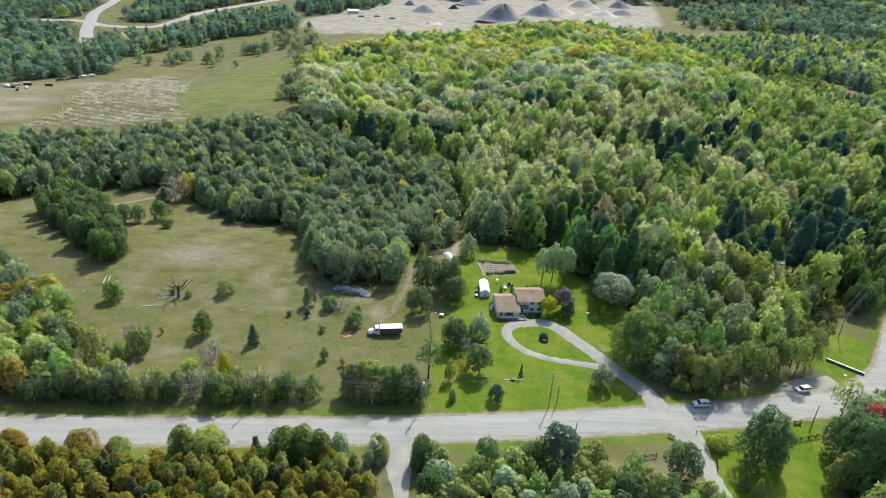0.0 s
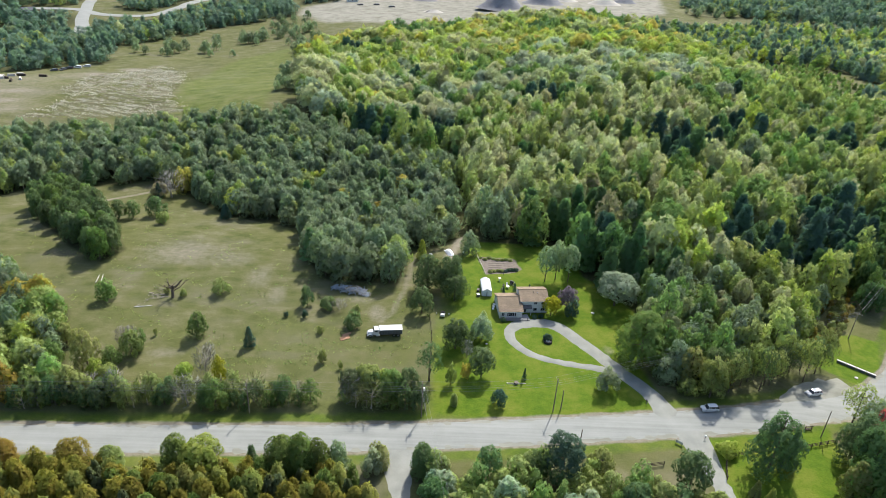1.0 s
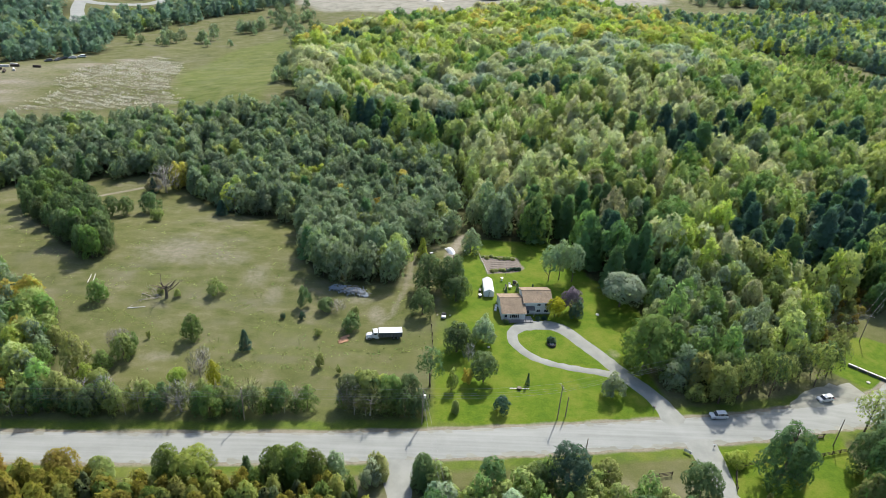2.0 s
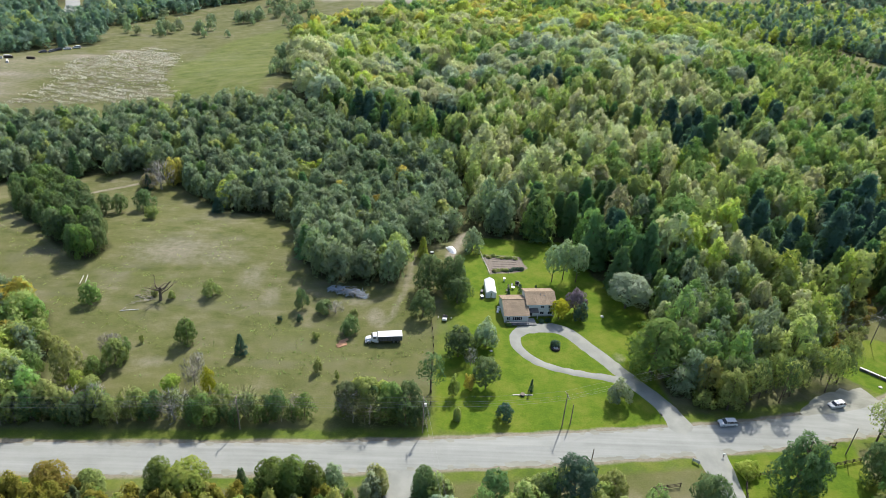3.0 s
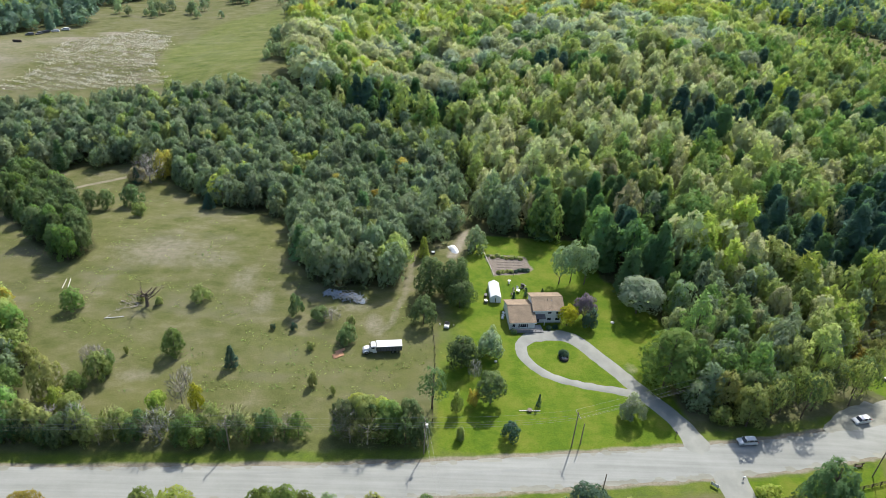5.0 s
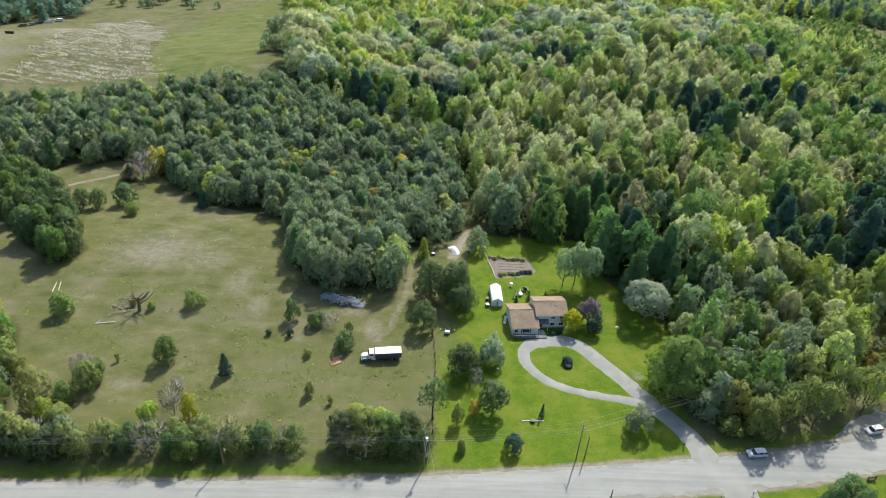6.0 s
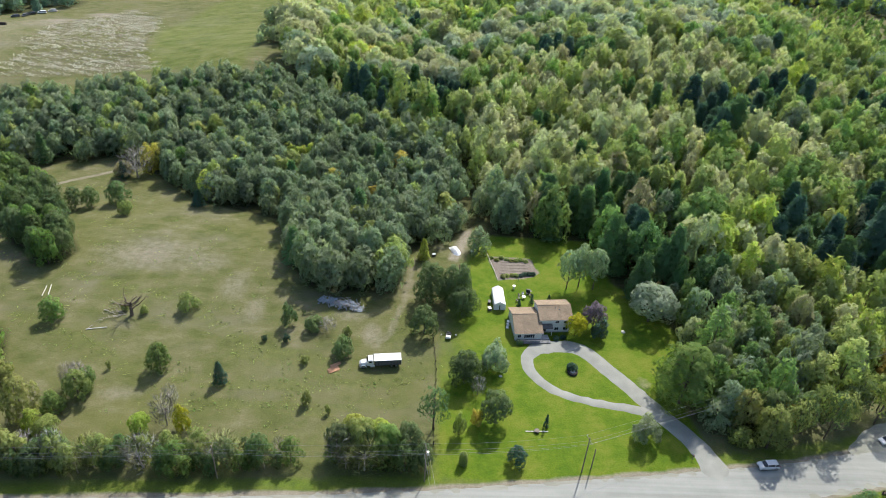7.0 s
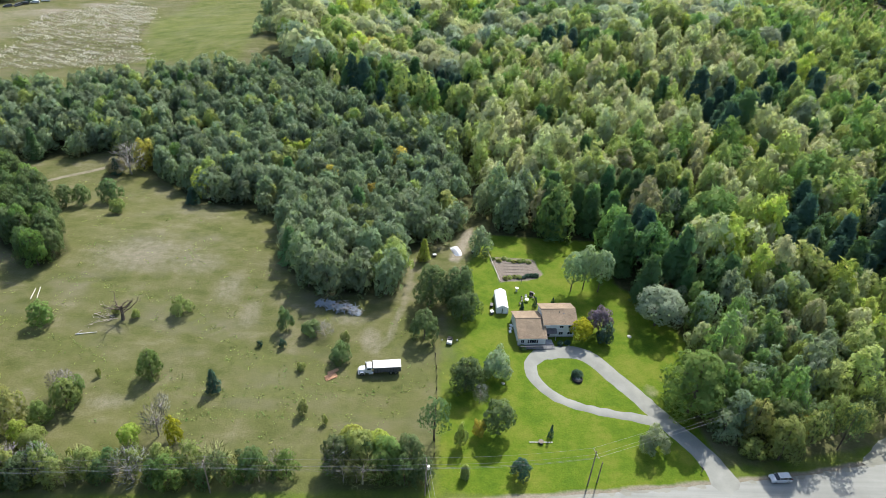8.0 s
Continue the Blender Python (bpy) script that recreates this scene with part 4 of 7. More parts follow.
# single trees: kind, x, y, height, width, colour, name, label
PINE_LABEL, MEADOW = "dark-green pine standing alone in the dry meadow", "trees in the meadow"
for kind, x, y, h, w, colour, name, label, group in (
    ("pine", -63, 160, 8.5, 5.4, "green", "pine_tree", PINE_LABEL, MEADOW),
    ("pine", -96, 177, 7.0, 5.8, "green", "pine_tree", PINE_LABEL, MEADOW),
    ("pine", -117.5, 236, 8.5, 5.6, "pine", "pine_tree", "pine with bare lower trunk in the meadow", MEADOW),
    ("pine", -113, 238, 8.0, 5.0, "pine", "pine_tree", "pine with bare lower trunk in the meadow", MEADOW),
    ("pine", -105.5, 242, 8.5, 7.0, "pine", "pine_tree", "broad pine at the edge of the meadow", MEADOW),
    ("cone", -47.8, 156.5, 6.6, 3.4, "dark", "spruce_tree", "small dark spruce in the dry meadow", MEADOW),
    ("cone", -79, 243, 6.2, 4.6, "dark", "spruce_tree", "dark spruce at the edge of the pine wood", MEADOW),
    ("cone", -112.5, 263, 7.0, 3.6, "dark", "spruce_tree", "narrow dark spruce beside a dead tree", MEADOW),
    ("shrub", -99.8, 233.5, 4.0, 4.7, "olive", "bush", "round olive bush in the meadow", MEADOW),
    ("shrub", -35.5, 178, 5.6, 4.2, "pine", "bush", "green bush in the dry meadow", MEADOW),
    ("shrub", -20.5, 167.5, 4.6, 5.4, "pine", "bush", "spreading olive bush behind the truck", MEADOW),
    ("shrub", -29, 176.5, 3.6, 5.0, "pine", "bush", "green scrub beside the log pile", MEADOW),
    ("twigs", -25.5, 176.5, 4.0, 5.6, "grey", "bush", "grey leafless scrub beside the log pile", MEADOW),
    ("shrub", -20, 174.5, 2.8, 2.6, "olive", "bush", "low bush beside the log pile", MEADOW),
    ("shrub", -35.1, 171.5, 2.2, 1.9, "dark", "bush", "small dark bush in the dry meadow", MEADOW),
    ("shrub", -40.7, 171.6, 1.5, 1.6, "dark", "bush", "small dark bush in the dry meadow", MEADOW),
    ("shrub", -29.2, 164, 2.0, 2.2, "olive", "bush", "small olive bush in the dry meadow", MEADOW),
    ("shrub", -26.6, 150.5, 3.6, 2.6, "olive", "bush", "small olive bush in the dry meadow", MEADOW),
    ("shrub", -21.3, 148, 2.4, 1.3, "olive", "bush", "thin young bush in the dry meadow", MEADOW),
    ("shrub", -75, 159.6, 2.0, 1.2, "olive", "bush", "thin young bush in the dry meadow", MEADOW),
    ("shrub", -63, 182.5, 4.5, 6.0, "olive", "bush", "thin-leaved half-bare shrub in the dry meadow", MEADOW),
    ("shrub", -77, 153, 5.5, 4.2, "green", "bush", "ragged green shrub in the dry meadow", MEADOW),
    ("twigs", -79.5, 154.5, 7.0, 4.2, "grey", "bush", "grey half-dead shrub in the dry meadow", MEADOW),
    ("twigs", -107.5, 264, 13.0, 12.5, "ash", "dead_tree", "tall grey leafless tree at the wood's edge", MEADOW),
    ("shrub", -113, 264.5, 5.0, 7.0, "pale", "bush", "pale scrub at the foot of a dead tree", MEADOW),
    ("pine", 2.6, 144.5, 12.0, 6.4, "pine", "pine_tree", "thin-crowned pine beside the lawn", "trees in the yard"),
    ("broad", 16.6, 147, 9.0, 7.0, "pine", "maple_tree", "grey-green round tree on the lawn", "trees in the yard"),
    ("pine", 20.6, 136, 5.4, 3.8, "dark", "pine_tree", "small dark pine on the lawn", "trees in the yard"),
    ("cone", -1.2, 211, 7.6, 3.8, "lime", "cedar_tree", "yellow-green cedar by the garden track", "trees in the yard"),
    ("oval", 9.0, 135.3, 4.0, 2.0, "olive", "cedar_tree", "small olive cedar on the lawn", "trees in the yard"),
    ("cone", 28.2, 146.4, 4.0, 1.3, "dark", "cedar_tree", "slim dark cedar beside the stone planter", "trees in the yard"),
    ("pine", 9.8, 159.2, 10.0, 8.0, "pine", "maple_tree", "green broad-leaved tree on the lawn", "trees in the yard"),
    ("twigs", 13, 155.5, 6.0, 4.0, "grey", "bush", "grey half-dead shrub under lawn trees", "trees in the yard"),
    ("shrub", 17.4, 164, 7.0, 7.4, "sage", "apple_tree", "pale-green round tree beside the driveway", "trees in the yard"),
    ("shrub", 8.3, 143.2, 5.4, 3.0, "olive", "bush", "young olive tree on the lawn", "trees in the yard"),
    ("shrub", 12.5, 146.2, 4.2, 2.9, "gold", "bush", "golden autumn bush on the lawn", "trees in the yard"),
    ("pine", -0.3, 176.5, 10.0, 6.4, "pine", "maple_tree", "green tree between meadow and yard", "trees in the yard"),
    ("pine", 1.2, 190.5, 13.0, 9.6, "pine", "pine_tree", "broad pine between meadow and yard", "trees in the yard"),
    ("pine", 8.8, 190, 14.0, 8.6, "pine", "pine_tree", "tall pine behind the shed", "trees in the yard"),
    ("pine", 10.0, 184.5, 10.0, 7.6, "pine", "pine_tree", "pine beside the lawn", "trees in the yard"),
    ("tall", 15.6, 216.5, 9.5, 6.4, "sage", "maple_tree", "pale-green tree beside the garden plot", "trees in the yard"),
    ("broad", 40.6, 198.8, 12.5, 6.6, "sage", "poplar_tree", "thin-leaved grey-green poplar behind the house", "trees in the yard"),
    ("broad", 44.2, 199.8, 14.0, 6.6, "sage", "poplar_tree", "thin-leaved grey-green poplar behind the house", "trees in the yard"),
    ("broad", 48.2, 198.8, 13.5, 6.6, "sage", "poplar_tree", "thin-leaved grey-green poplar behind the house", "trees in the yard"),
    ("broad", 45.2, 181.3, 8.0, 6.2, "purple", "plum_tree", "purple-leaved plum tree beside the house", "trees in the yard"),
    ("shrub", 46.0, 177.5, 5.0, 4.5, "dark", "bush", "dark-green shrub under a plum tree", "trees in the yard"),
    ("broad", 39.8, 178.2, 6.6, 5.6, "yellow", "maple_tree", "bright yellow maple at the corner of the house", "trees in the yard"),
    ("broad", 61.4, 185.5, 11.5, 12.6, "willow", "willow_tree", "broad silver-grey willow at the lawn's edge", "trees in the yard"),
    ("tall", 61.2, 155.0, 18.5, 16.0, "green", "maple_tree", "large dark-green maple beside the driveway", "trees in the yard"),
    ("shrub", 49.8, 143.3, 6.0, 6.2, "sage", "apple_tree", "small pale tree beside the driveway", "trees in the yard"),
    ("pine", 82.1, 117.0, 17.0, 10.5, "deep", "spruce_tree", "large dark spreading tree on the fenced lawn", "trees south of the road"),
    ("cone", 87, 118.5, 9.5, 4.4, "dark", "spruce_tree", "dark spruce beside a larger tree", "trees south of the road"),
    ("broad", 61.2, 110.0, 11.0, 8.0, "pine", "maple_tree", "green tree beside the gravel lane", "trees south of the road"),
    ("oval", -8.3, 113.8, 7.6, 4.6, "olive", "cedar_tree", "olive cedar beside the narrow lane", "trees south of the road"),
    ("shrub", -9.5, 111.3, 5.6, 5.0, "silver", "bush", "grey-green bush beside the narrow lane", "trees south of the road"),
    ("oval", -29.5, 111.3, 10.0, 6.2, "cedar", "cedar_tree", "dense olive-green cedar at the roadside", "trees south of the road"),
    ("oval", -25.3, 111.3, 10.6, 6.6, "cedar", "cedar_tree", "dense olive-green cedar at the roadside", "trees south of the road"),
    ("oval", -21.5, 111.3, 9.4, 5.6, "cedar", "cedar_tree", "dense olive-green cedar at the roadside", "trees south of the road"),
    ("cone", -36, 112, 7.0, 3.2, "pine", "spruce_tree", "small pale spruce at the roadside", "trees south of the road"),
    ("tall", -17.2, 112.2, 9.0, 5.0, "sage", "poplar_tree", "slender pale poplar at the roadside", "trees south of the road"),
    ("oval", -74.2, 110.5, 7.8, 6.4, "rust", "cedar_tree", "rounded olive cedar at the roadside", "trees south of the road"),
    ("oval", -51.6, 110, 10.6, 6.2, "cedar", "cedar_tree", "dense olive-green cedar at the roadside", "trees south of the road"),
    ("broad", -46.5, 109.5, 9.5, 9.0, "lime", "maple_tree", "bright lime-yellow tree at the roadside", "trees south of the road"),
    ("oval", -90, 110.5, 7.8, 6.4, "rust", "cedar_tree", "rounded olive cedar at the roadside", "trees south of the road"),
    ("oval", -66, 110, 6.6, 5.6, "olive", "cedar_tree", "rounded olive cedar at the roadside", "trees south of the road"),
    ("oval", 1.7, 112, 8.8, 5.4, "pine", "cedar_tree", "dark cedar at the mouth of the lane", "trees south of the road"),
    ("oval", 6.5, 111, 7.0, 4.2, "olive", "cedar_tree", "olive cedar at the mouth of the lane", "trees south of the road"),
    ("broad", 33.3, 112.0, 12.5, 9.0, "dark", "maple_tree", "dark-green tree at the roadside", "trees south of the road"),
    ("tall", 27, 112, 8.5, 5.5, "pine", "maple_tree", "pale tree at the roadside", "trees south of the road"),
    ("tall", 42, 114, 8.0, 5.5, "olive", "maple_tree", "pale tree at the roadside", "trees south of the road"),
    ("broad", 112, 116.5, 15.0, 9.5, "green", "maple_tree", "tall leafy tree at the lawn's edge", "trees south of the road"),
    ("pine", 104.5, 121, 15.0, 8.5, "pine", "pine_tree", "grey-green tree at the lawn's edge", "trees south of the road"),
    ("tall", 98, 110, 11.0, 6.5, "olive", "maple_tree", "olive tree at the lawn's edge", "trees south of the road"),
    ("pine", 112, 135, 13.0, 7.5, "olive", "pine_tree", "thin-crowned tree beside the road", "trees south of the road"),
    ("broad", 104, 114, 17.0, 10.5, "deep", "maple_tree", "tall open-crowned tree at the roadside", "trees south of the road"),
    ("shrub", 74, 121.5, 3.2, 5.5, "lime", "bush", "flowering lime-green bush beside the fence", "trees south of the road"),
    ("cone", 75.5, 108.5, 5.5, 2.6, "olive", "spruce_tree", "young olive spruce beside the lane", "trees south of the road"),
    ("cone", 77.2, 105.5, 6.5, 3.0, "lime", "spruce_tree", "young lime-green spruce beside the lane", "trees south of the road"),
    ("broad", 113.6, 125.6, 13.0, 6.5, "red", "maple_tree", "crimson maple among green trees", "trees south of the road"),
):
    tree(kind, x, y, h, w, colour, name, label, group=group, sparse="thin-crowned" in label, thin="thin-leaved" in label)

# the grove in the meadow
x, y, r = scatter(GROVE, 4.4, 61)
for px, py in zip(x, y):
    h = r.uniform(9, 13)
    tree("pine", px, py, h, h * r.uniform(0.46, 0.58), "pine" if r.uniform() < 0.85 else "green", "pine_tree", "dark-green pine in a grove on the meadow", group="pines of the grove")

# the unkempt row between the meadow and the road
r = np.random.RandomState(62)
WEST_CORNER = [("pine", -97.1, 153.9, 7.1, 4.8, "pine"),
               ("pine", -86.8, 144.0, 12.9, 6.4, "pine"),
               ("pine", -77.6, 149.9, 8.9, 5.3, "olive"),
               ("tall", -81.2, 145.3, 6.9, 4.7, "green"),
               ("tall", -85.4, 132.2, 10.8, 6.8, "olive"),
               ("tall", -95.6, 144.3, 9.3, 5.1, "green"),
               ("tall", -83.1, 140.2, 6.8, 4.0, "lime"),
               ("twigs", -81.7, 154.1, 7.1, 4.3, "grey"),
               ("tall", -90.3, 133.4, 8.4, 5.9, "olive"),
               ("tall", -81.8, 131.7, 9.0, 5.8, "olive"),
               ("twigs", -74.3, 132.2, 10.2, 5.8, "grey"),
               ("pine", -97.3, 137.7, 12.1, 7.0, "pine"),
               ("tall", -92.1, 130.4, 8.4, 5.8, "olive"),
               ("twigs", -56.5, 148.7, 7.0, 3.8, "grey"),
               ("pine", -77.5, 130.5, 7.8, 4.8, "pine")]
ROW = [("twigs", "grey", "bush", "grey leafless shrub beside the road"), ("twigs", "olive", "bush", "half-bare olive shrub beside the road"),
       ("tall", "olive", "maple_tree", "slender olive young tree beside the road"), ("tall", "deep", "maple_tree", "slender dull-green young tree beside the road"),
       ("pine", "pine", "pine_tree", "dull-green pine in the roadside row"), ("pine", "deep", "pine_tree", "dark-green pine in the roadside row"),
       ("tall", "green", "maple_tree", "green young tree beside the road"), ("shrub", "olive", "bush", "low olive shrub beside the road"), ("shrub", "lime", "bush", "low lime-green shrub beside the road")]
for depth, step, low_h, high_h in ((0.0, 2.4, 4.5, 10.0), (2.4, 2.7, 4.5, 9.5), (5.5, 7.0, 2.0, 4.0)):
    for px in np.arange(-100, 1, step):
        if -26.5 < px < -20.5 or (depth > 5 and r.uniform() < 0.4) or r.uniform() < 0.16:
            continue
        kind, colour, name, label = ROW[r.randint(7) if depth < 5 else (1, 4, 7, 7, 8)[r.randint(5)]]
        h = r.uniform(low_h, high_h)
        w = h * (r.uniform(0.46, 0.66) if kind in ("tall", "pine") else r.uniform(0.6, 0.95))
        tree(kind, px + r.uniform(-1, 1), 132.2 + (px + 19) * 0.05 + depth + r.uniform(-0.3, 2.2), h, w, colour, name, label, group="roadside row", thin=True)
for px, py, h, w, colour in ((-2.5, 137, 9.5, 5.5, "pine"), (-7, 136, 9.5, 6.5, "green"), (-13, 137.5, 9.5, 6.5, "olive"), (-17, 136.5, 9, 6, "pine"), (-9, 141.5, 5, 5, "lime"), (-15, 143, 4.5, 5, "lime"), (-60.5, 140.5, 5.5, 4.5, "lime"), (-79.5, 139, 5, 5, "olive")):
    tree("broad", px, py, h, w, colour, "maple_tree", "broad-leaved tree in the roadside row", group="roadside row")
for kind, px, py, h, w, colour in WEST_CORNER:
    tree(kind, px, py, h, w, "olive" if colour == "pine" and px < -80 else colour, "pine_tree" if kind == "pine" else "bush", "young tree where the meadow meets the roadside row", group="roadside row")
tree("tall", -52, 141.8, 8.0, 3.4, "yellow", "maple_tree", "narrow yellow young tree behind the roadside row", group="roadside row")
tree("twigs", -55.8, 143, 10.0, 6.5, "grey", "bush", "grey leafless shrub behind the roadside row", group="roadside row")

# tall thin pines along the road east of the drive, fuller trees behind
r = np.random.RandomState(63)
for px in np.arange(81, 118, 2.1):
    base_y = np.interp(px, [70, 84, 100, 112, 120], [143, 144.2, 149.0, 155, 160])
    tree("pine", px + r.uniform(-0.7, 0.7), base_y + r.uniform(-0.8, 4.0), r.uniform(9.5, 14.5), r.uniform(4.0, 6.0), "olive" if r.uniform() < 0.6 else "pine", "pine_tree",
         "slim pine with a bare trunk beside the road", group="roadside pines", sparse=True)
for px, py, h, w, colour in ((69.5, 150, 13, 7.0, "sage"), (73.5, 148.5, 12, 6.5, "olive"), (68, 156.5, 15, 8.0, "green"), (75, 153.5, 13, 7.5, "green"), (82.5, 147.5, 9, 5, "rust"), (66.8, 148, 8.5, 6.0, "sage"),
                             (71.5, 143.4, 5, 5, "olive"), (77.2, 142.4, 13.0, 7.6, "olive"), (79.5, 148.5, 12, 7, "pine")):
    tree("pine" if colour in ("pine", "olive") else "tall", px, py, h, w, colour, "maple_tree", "leafy tree between the driveway and the road", group="wood edge")
x, y, r = scatter([(70, 158), (86, 153), (112, 168), (124, 184), (92, 187), (66, 178)], 5.6, 64)
for px, py in zip(x, y):
    q = r.uniform()
    tree("broad" if q < 0.15 else "tall" if q < 0.7 else "pine", px, py, r.uniform(9, 15), r.uniform(4.6, 6.6), ("pine", "green", "olive", "olive", "sage", "pale")[r.randint(6)], "maple_tree",
         "green tree at the edge of the wood", group="wood edge")
x, y, r = scatter([(112, 164), (118, 166), (138, 184), (150, 206), (134, 196), (122, 182)], 3.6, 65)
for px, py in zip(x, y):
    h = r.uniform(1.5, 3.6)
    tree("shrub", px, py, h, h * 1.25, "olive" if r.uniform() < 0.6 else "rust", "bush", "low rusty scrub below the power line", group="scrub")

# dark trees between the power line and the bend of the road
x, y, r = scatter([(143, 187), (159, 196), (196, 240), (166, 224), (150, 205)], 4.6, 67)
for px, py in zip(x, y):
    if near_line(MAIN_ROAD, px, py) > 9:
        q = r.uniform()
        tree("cone" if q < 0.4 else "pine" if q < 0.7 else "tall", px, py, r.uniform(10, 15), r.uniform(4.8, 6.4), "deep" if q < 0.7 else "green", "spruce_tree" if q < 0.4 else "pine_tree" if q < 0.7 else "maple_tree",
             "dark-green tree beside the power line clearing", group="wood edge")

# rank tufts and seedlings in the rough grass
x, y, r = scatter([(-170, 128), (2, 134), (2, 185), (-10, 190), (-34, 196), (-46, 228), (-90, 248), (-140, 262), (-150, 205), (-120, 180)], 1.8, 66)
weeds = [(px + r.normal(0, 1.6), py + r.normal(0, 1.3)) for rut in RUTS for px, py in along(rut, 0.45) if r.uniform() < 0.5]
keep = np.array([patch(px, py, 9, 3.0) + 0.6 * patch(px, py, 2.5, 8.0) > r.uniform(0.1, 0.9) for px, py in zip(x, y)])
tufts, tints = [], []
for px, py in list(zip(x[keep], y[keep])) + weeds:
    n, size = r.randint(3, 7), r.uniform(0.25, 0.5) * (1.5 if r.uniform() < 0.05 else 1)
    c = np.column_stack([r.normal(px, size, n), r.normal(py, size, n), np.zeros(n)])
    c[:, 2] = land(c[:, 0], c[:, 1]) + size * r.uniform(0.15, 0.4, n)
    tufts.append(sprays(c, np.tile((0.0, 0.0, 1.0), (n, 1)) + r.normal(0, 0.3, (n, 3)), size, r, 0.5))
    q = r.uniform()
    tints.append(np.tile(np.r_[0.85 * shade_of("olive" if q < 0.8 else "green", r, 0.25), 1.0], (3 * n, 1)))
tuft_mesh = spray_mesh("grass_tufts", np.concatenate(tufts), LEAF_WOOD)
tuft_mesh.attributes.new("tint", "FLOAT_COLOR", "POINT").data.foreach_set("color", np.concatenate(tints).astype(np.float32).ravel())
tagged(new("grass_tufts", tuft_mesh), "rank olive tufts and weeds in the dry meadow", "grass", kind="stuff")


# ---- building helpers ----
def box(bm, lo, hi, bevel=0.0):
    """A box between two corners; its faces, after an optional bevel of its edges."""
    v = [bm.verts.new((x, y, z)) for x in (lo[0], hi[0]) for y in (lo[1], hi[1]) for z in (lo[2], hi[2])]
    f = [bm.faces.new([v[i] for i in q]) for q in ((0, 1, 3, 2), (4, 6, 7, 5), (0, 4, 5, 1), (2, 3, 7, 6), (0, 2, 6, 4), (1, 5, 7, 3))]
    if bevel:
        edges = list({e for q in f for e in q.edges})
        bmesh.ops.bevel(bm, geom=edges, offset=bevel, segments=2, affect="EDGES", profile=0.6)
    return bm


def boxes(*spans, bevel=0.0):
    bm = bmesh.new()
    for lo, hi in spans:
        box(bm, lo, hi, bevel)
    return bm


def prism(outline, lo, hi, axis="y"):
    """An outline in two axes pulled along the third."""
    bm = bmesh.new()

    def at(p, d):
        return {"y": (p[0], d, p[1]), "x": (d, p[0], p[1]), "z": (p[0], p[1], d)}[axis]

    a, b = [bm.verts.new(at(p, lo)) for p in outline], [bm.verts.new(at(p, hi)) for p in outline]
    n = len(outline)
    bm.faces.new(a)
    bm.faces.new(b[::-1])
    for i in range(n):
        bm.faces.new((a[i], b[i], b[(i + 1) % n], a[(i + 1) % n]))
    bmesh.ops.recalc_face_normals(bm, faces=bm.faces)
    return bm


def rod(bm, a, b, ra, rb=None, sides=8):
    v, f = tube([a, ((a[0] + b[0]) / 2, (a[1] + b[1]) / 2, (a[2] + b[2]) / 2), b], [ra, (ra + (rb or ra)) / 2, rb or ra], sides)
    vs = [bm.verts.new(p) for p in v]
    for q in f:
        bm.faces.new([vs[i] for i in q])
    bm.faces.new([vs[i] for i in range(sides)][::-1])
    return bm


def wheel_shape(radius, width, sides=18):
    """A tyre with rounded shoulders, its axle along y."""
    bm = bmesh.new()
    prof = [(0.62, -0.5), (0.9, -0.5), (1.0, -0.32), (1.0, 0.32), (0.9, 0.5), (0.62, 0.5)]
    rings = []
    for k in range(sides):
        a = 2 * math.pi * k / sides
        rings.append([bm.verts.new((math.cos(a) * p * radius, w * width, math.sin(a) * p * radius)) for p, w in prof])
    for k in range(sides):
        for i in range(len(prof)):
            j = (i + 1) % len(prof)
            bm.faces.new((rings[k][i], rings[k][j], rings[(k + 1) % sides][j], rings[(k + 1) % sides][i]))
    bmesh.ops.recalc_face_normals(bm, faces=bm.faces)
    return bm


def disc(radius, width, sides=14):
    bm = bmesh.new()
    bmesh.ops.create_cone(bm, cap_ends=True, segments=sides, radius1=radius, radius2=radius * 0.85, depth=width)
    bmesh.ops.rotate(bm, verts=bm.verts, matrix=Matrix.Rotation(radians(90), 3, "X"))
    return bm


def part(name, bm, mat, parent, label="", smooth_it=False, at=None):
    """One mesh object under a thing or a part."""
    if isinstance(bm, bpy.types.Mesh):
        me = bm
    else:
        me = bpy.data.meshes.new(name)
        bm.to_mesh(me)
        bm.free()
        me.materials.append(mat)
        if smooth_it:
            me.polygons.foreach_set("use_smooth", [True] * len(me.polygons))
    ob = new(name, me)
    ob.parent = parent
    if at is not None:
        ob.matrix_basis = at
    if label:
        tagged(ob, label)
    return ob


def thing(name, x, y, turn, label, category, group="", z=None):
    root = new(name)
    root.empty_display_size = 0.5
    root.matrix_basis = pose(x, y, height(x, y) if z is None else z, 0, 0, turn)
    return tagged(root, label, category, group)


def glass_material():
    m, nt, b = material("window_glass", 0.08, 0.6)
    b.inputs["Base Color"].default_value = (0.02, 0.025, 0.03, 1)
    return m


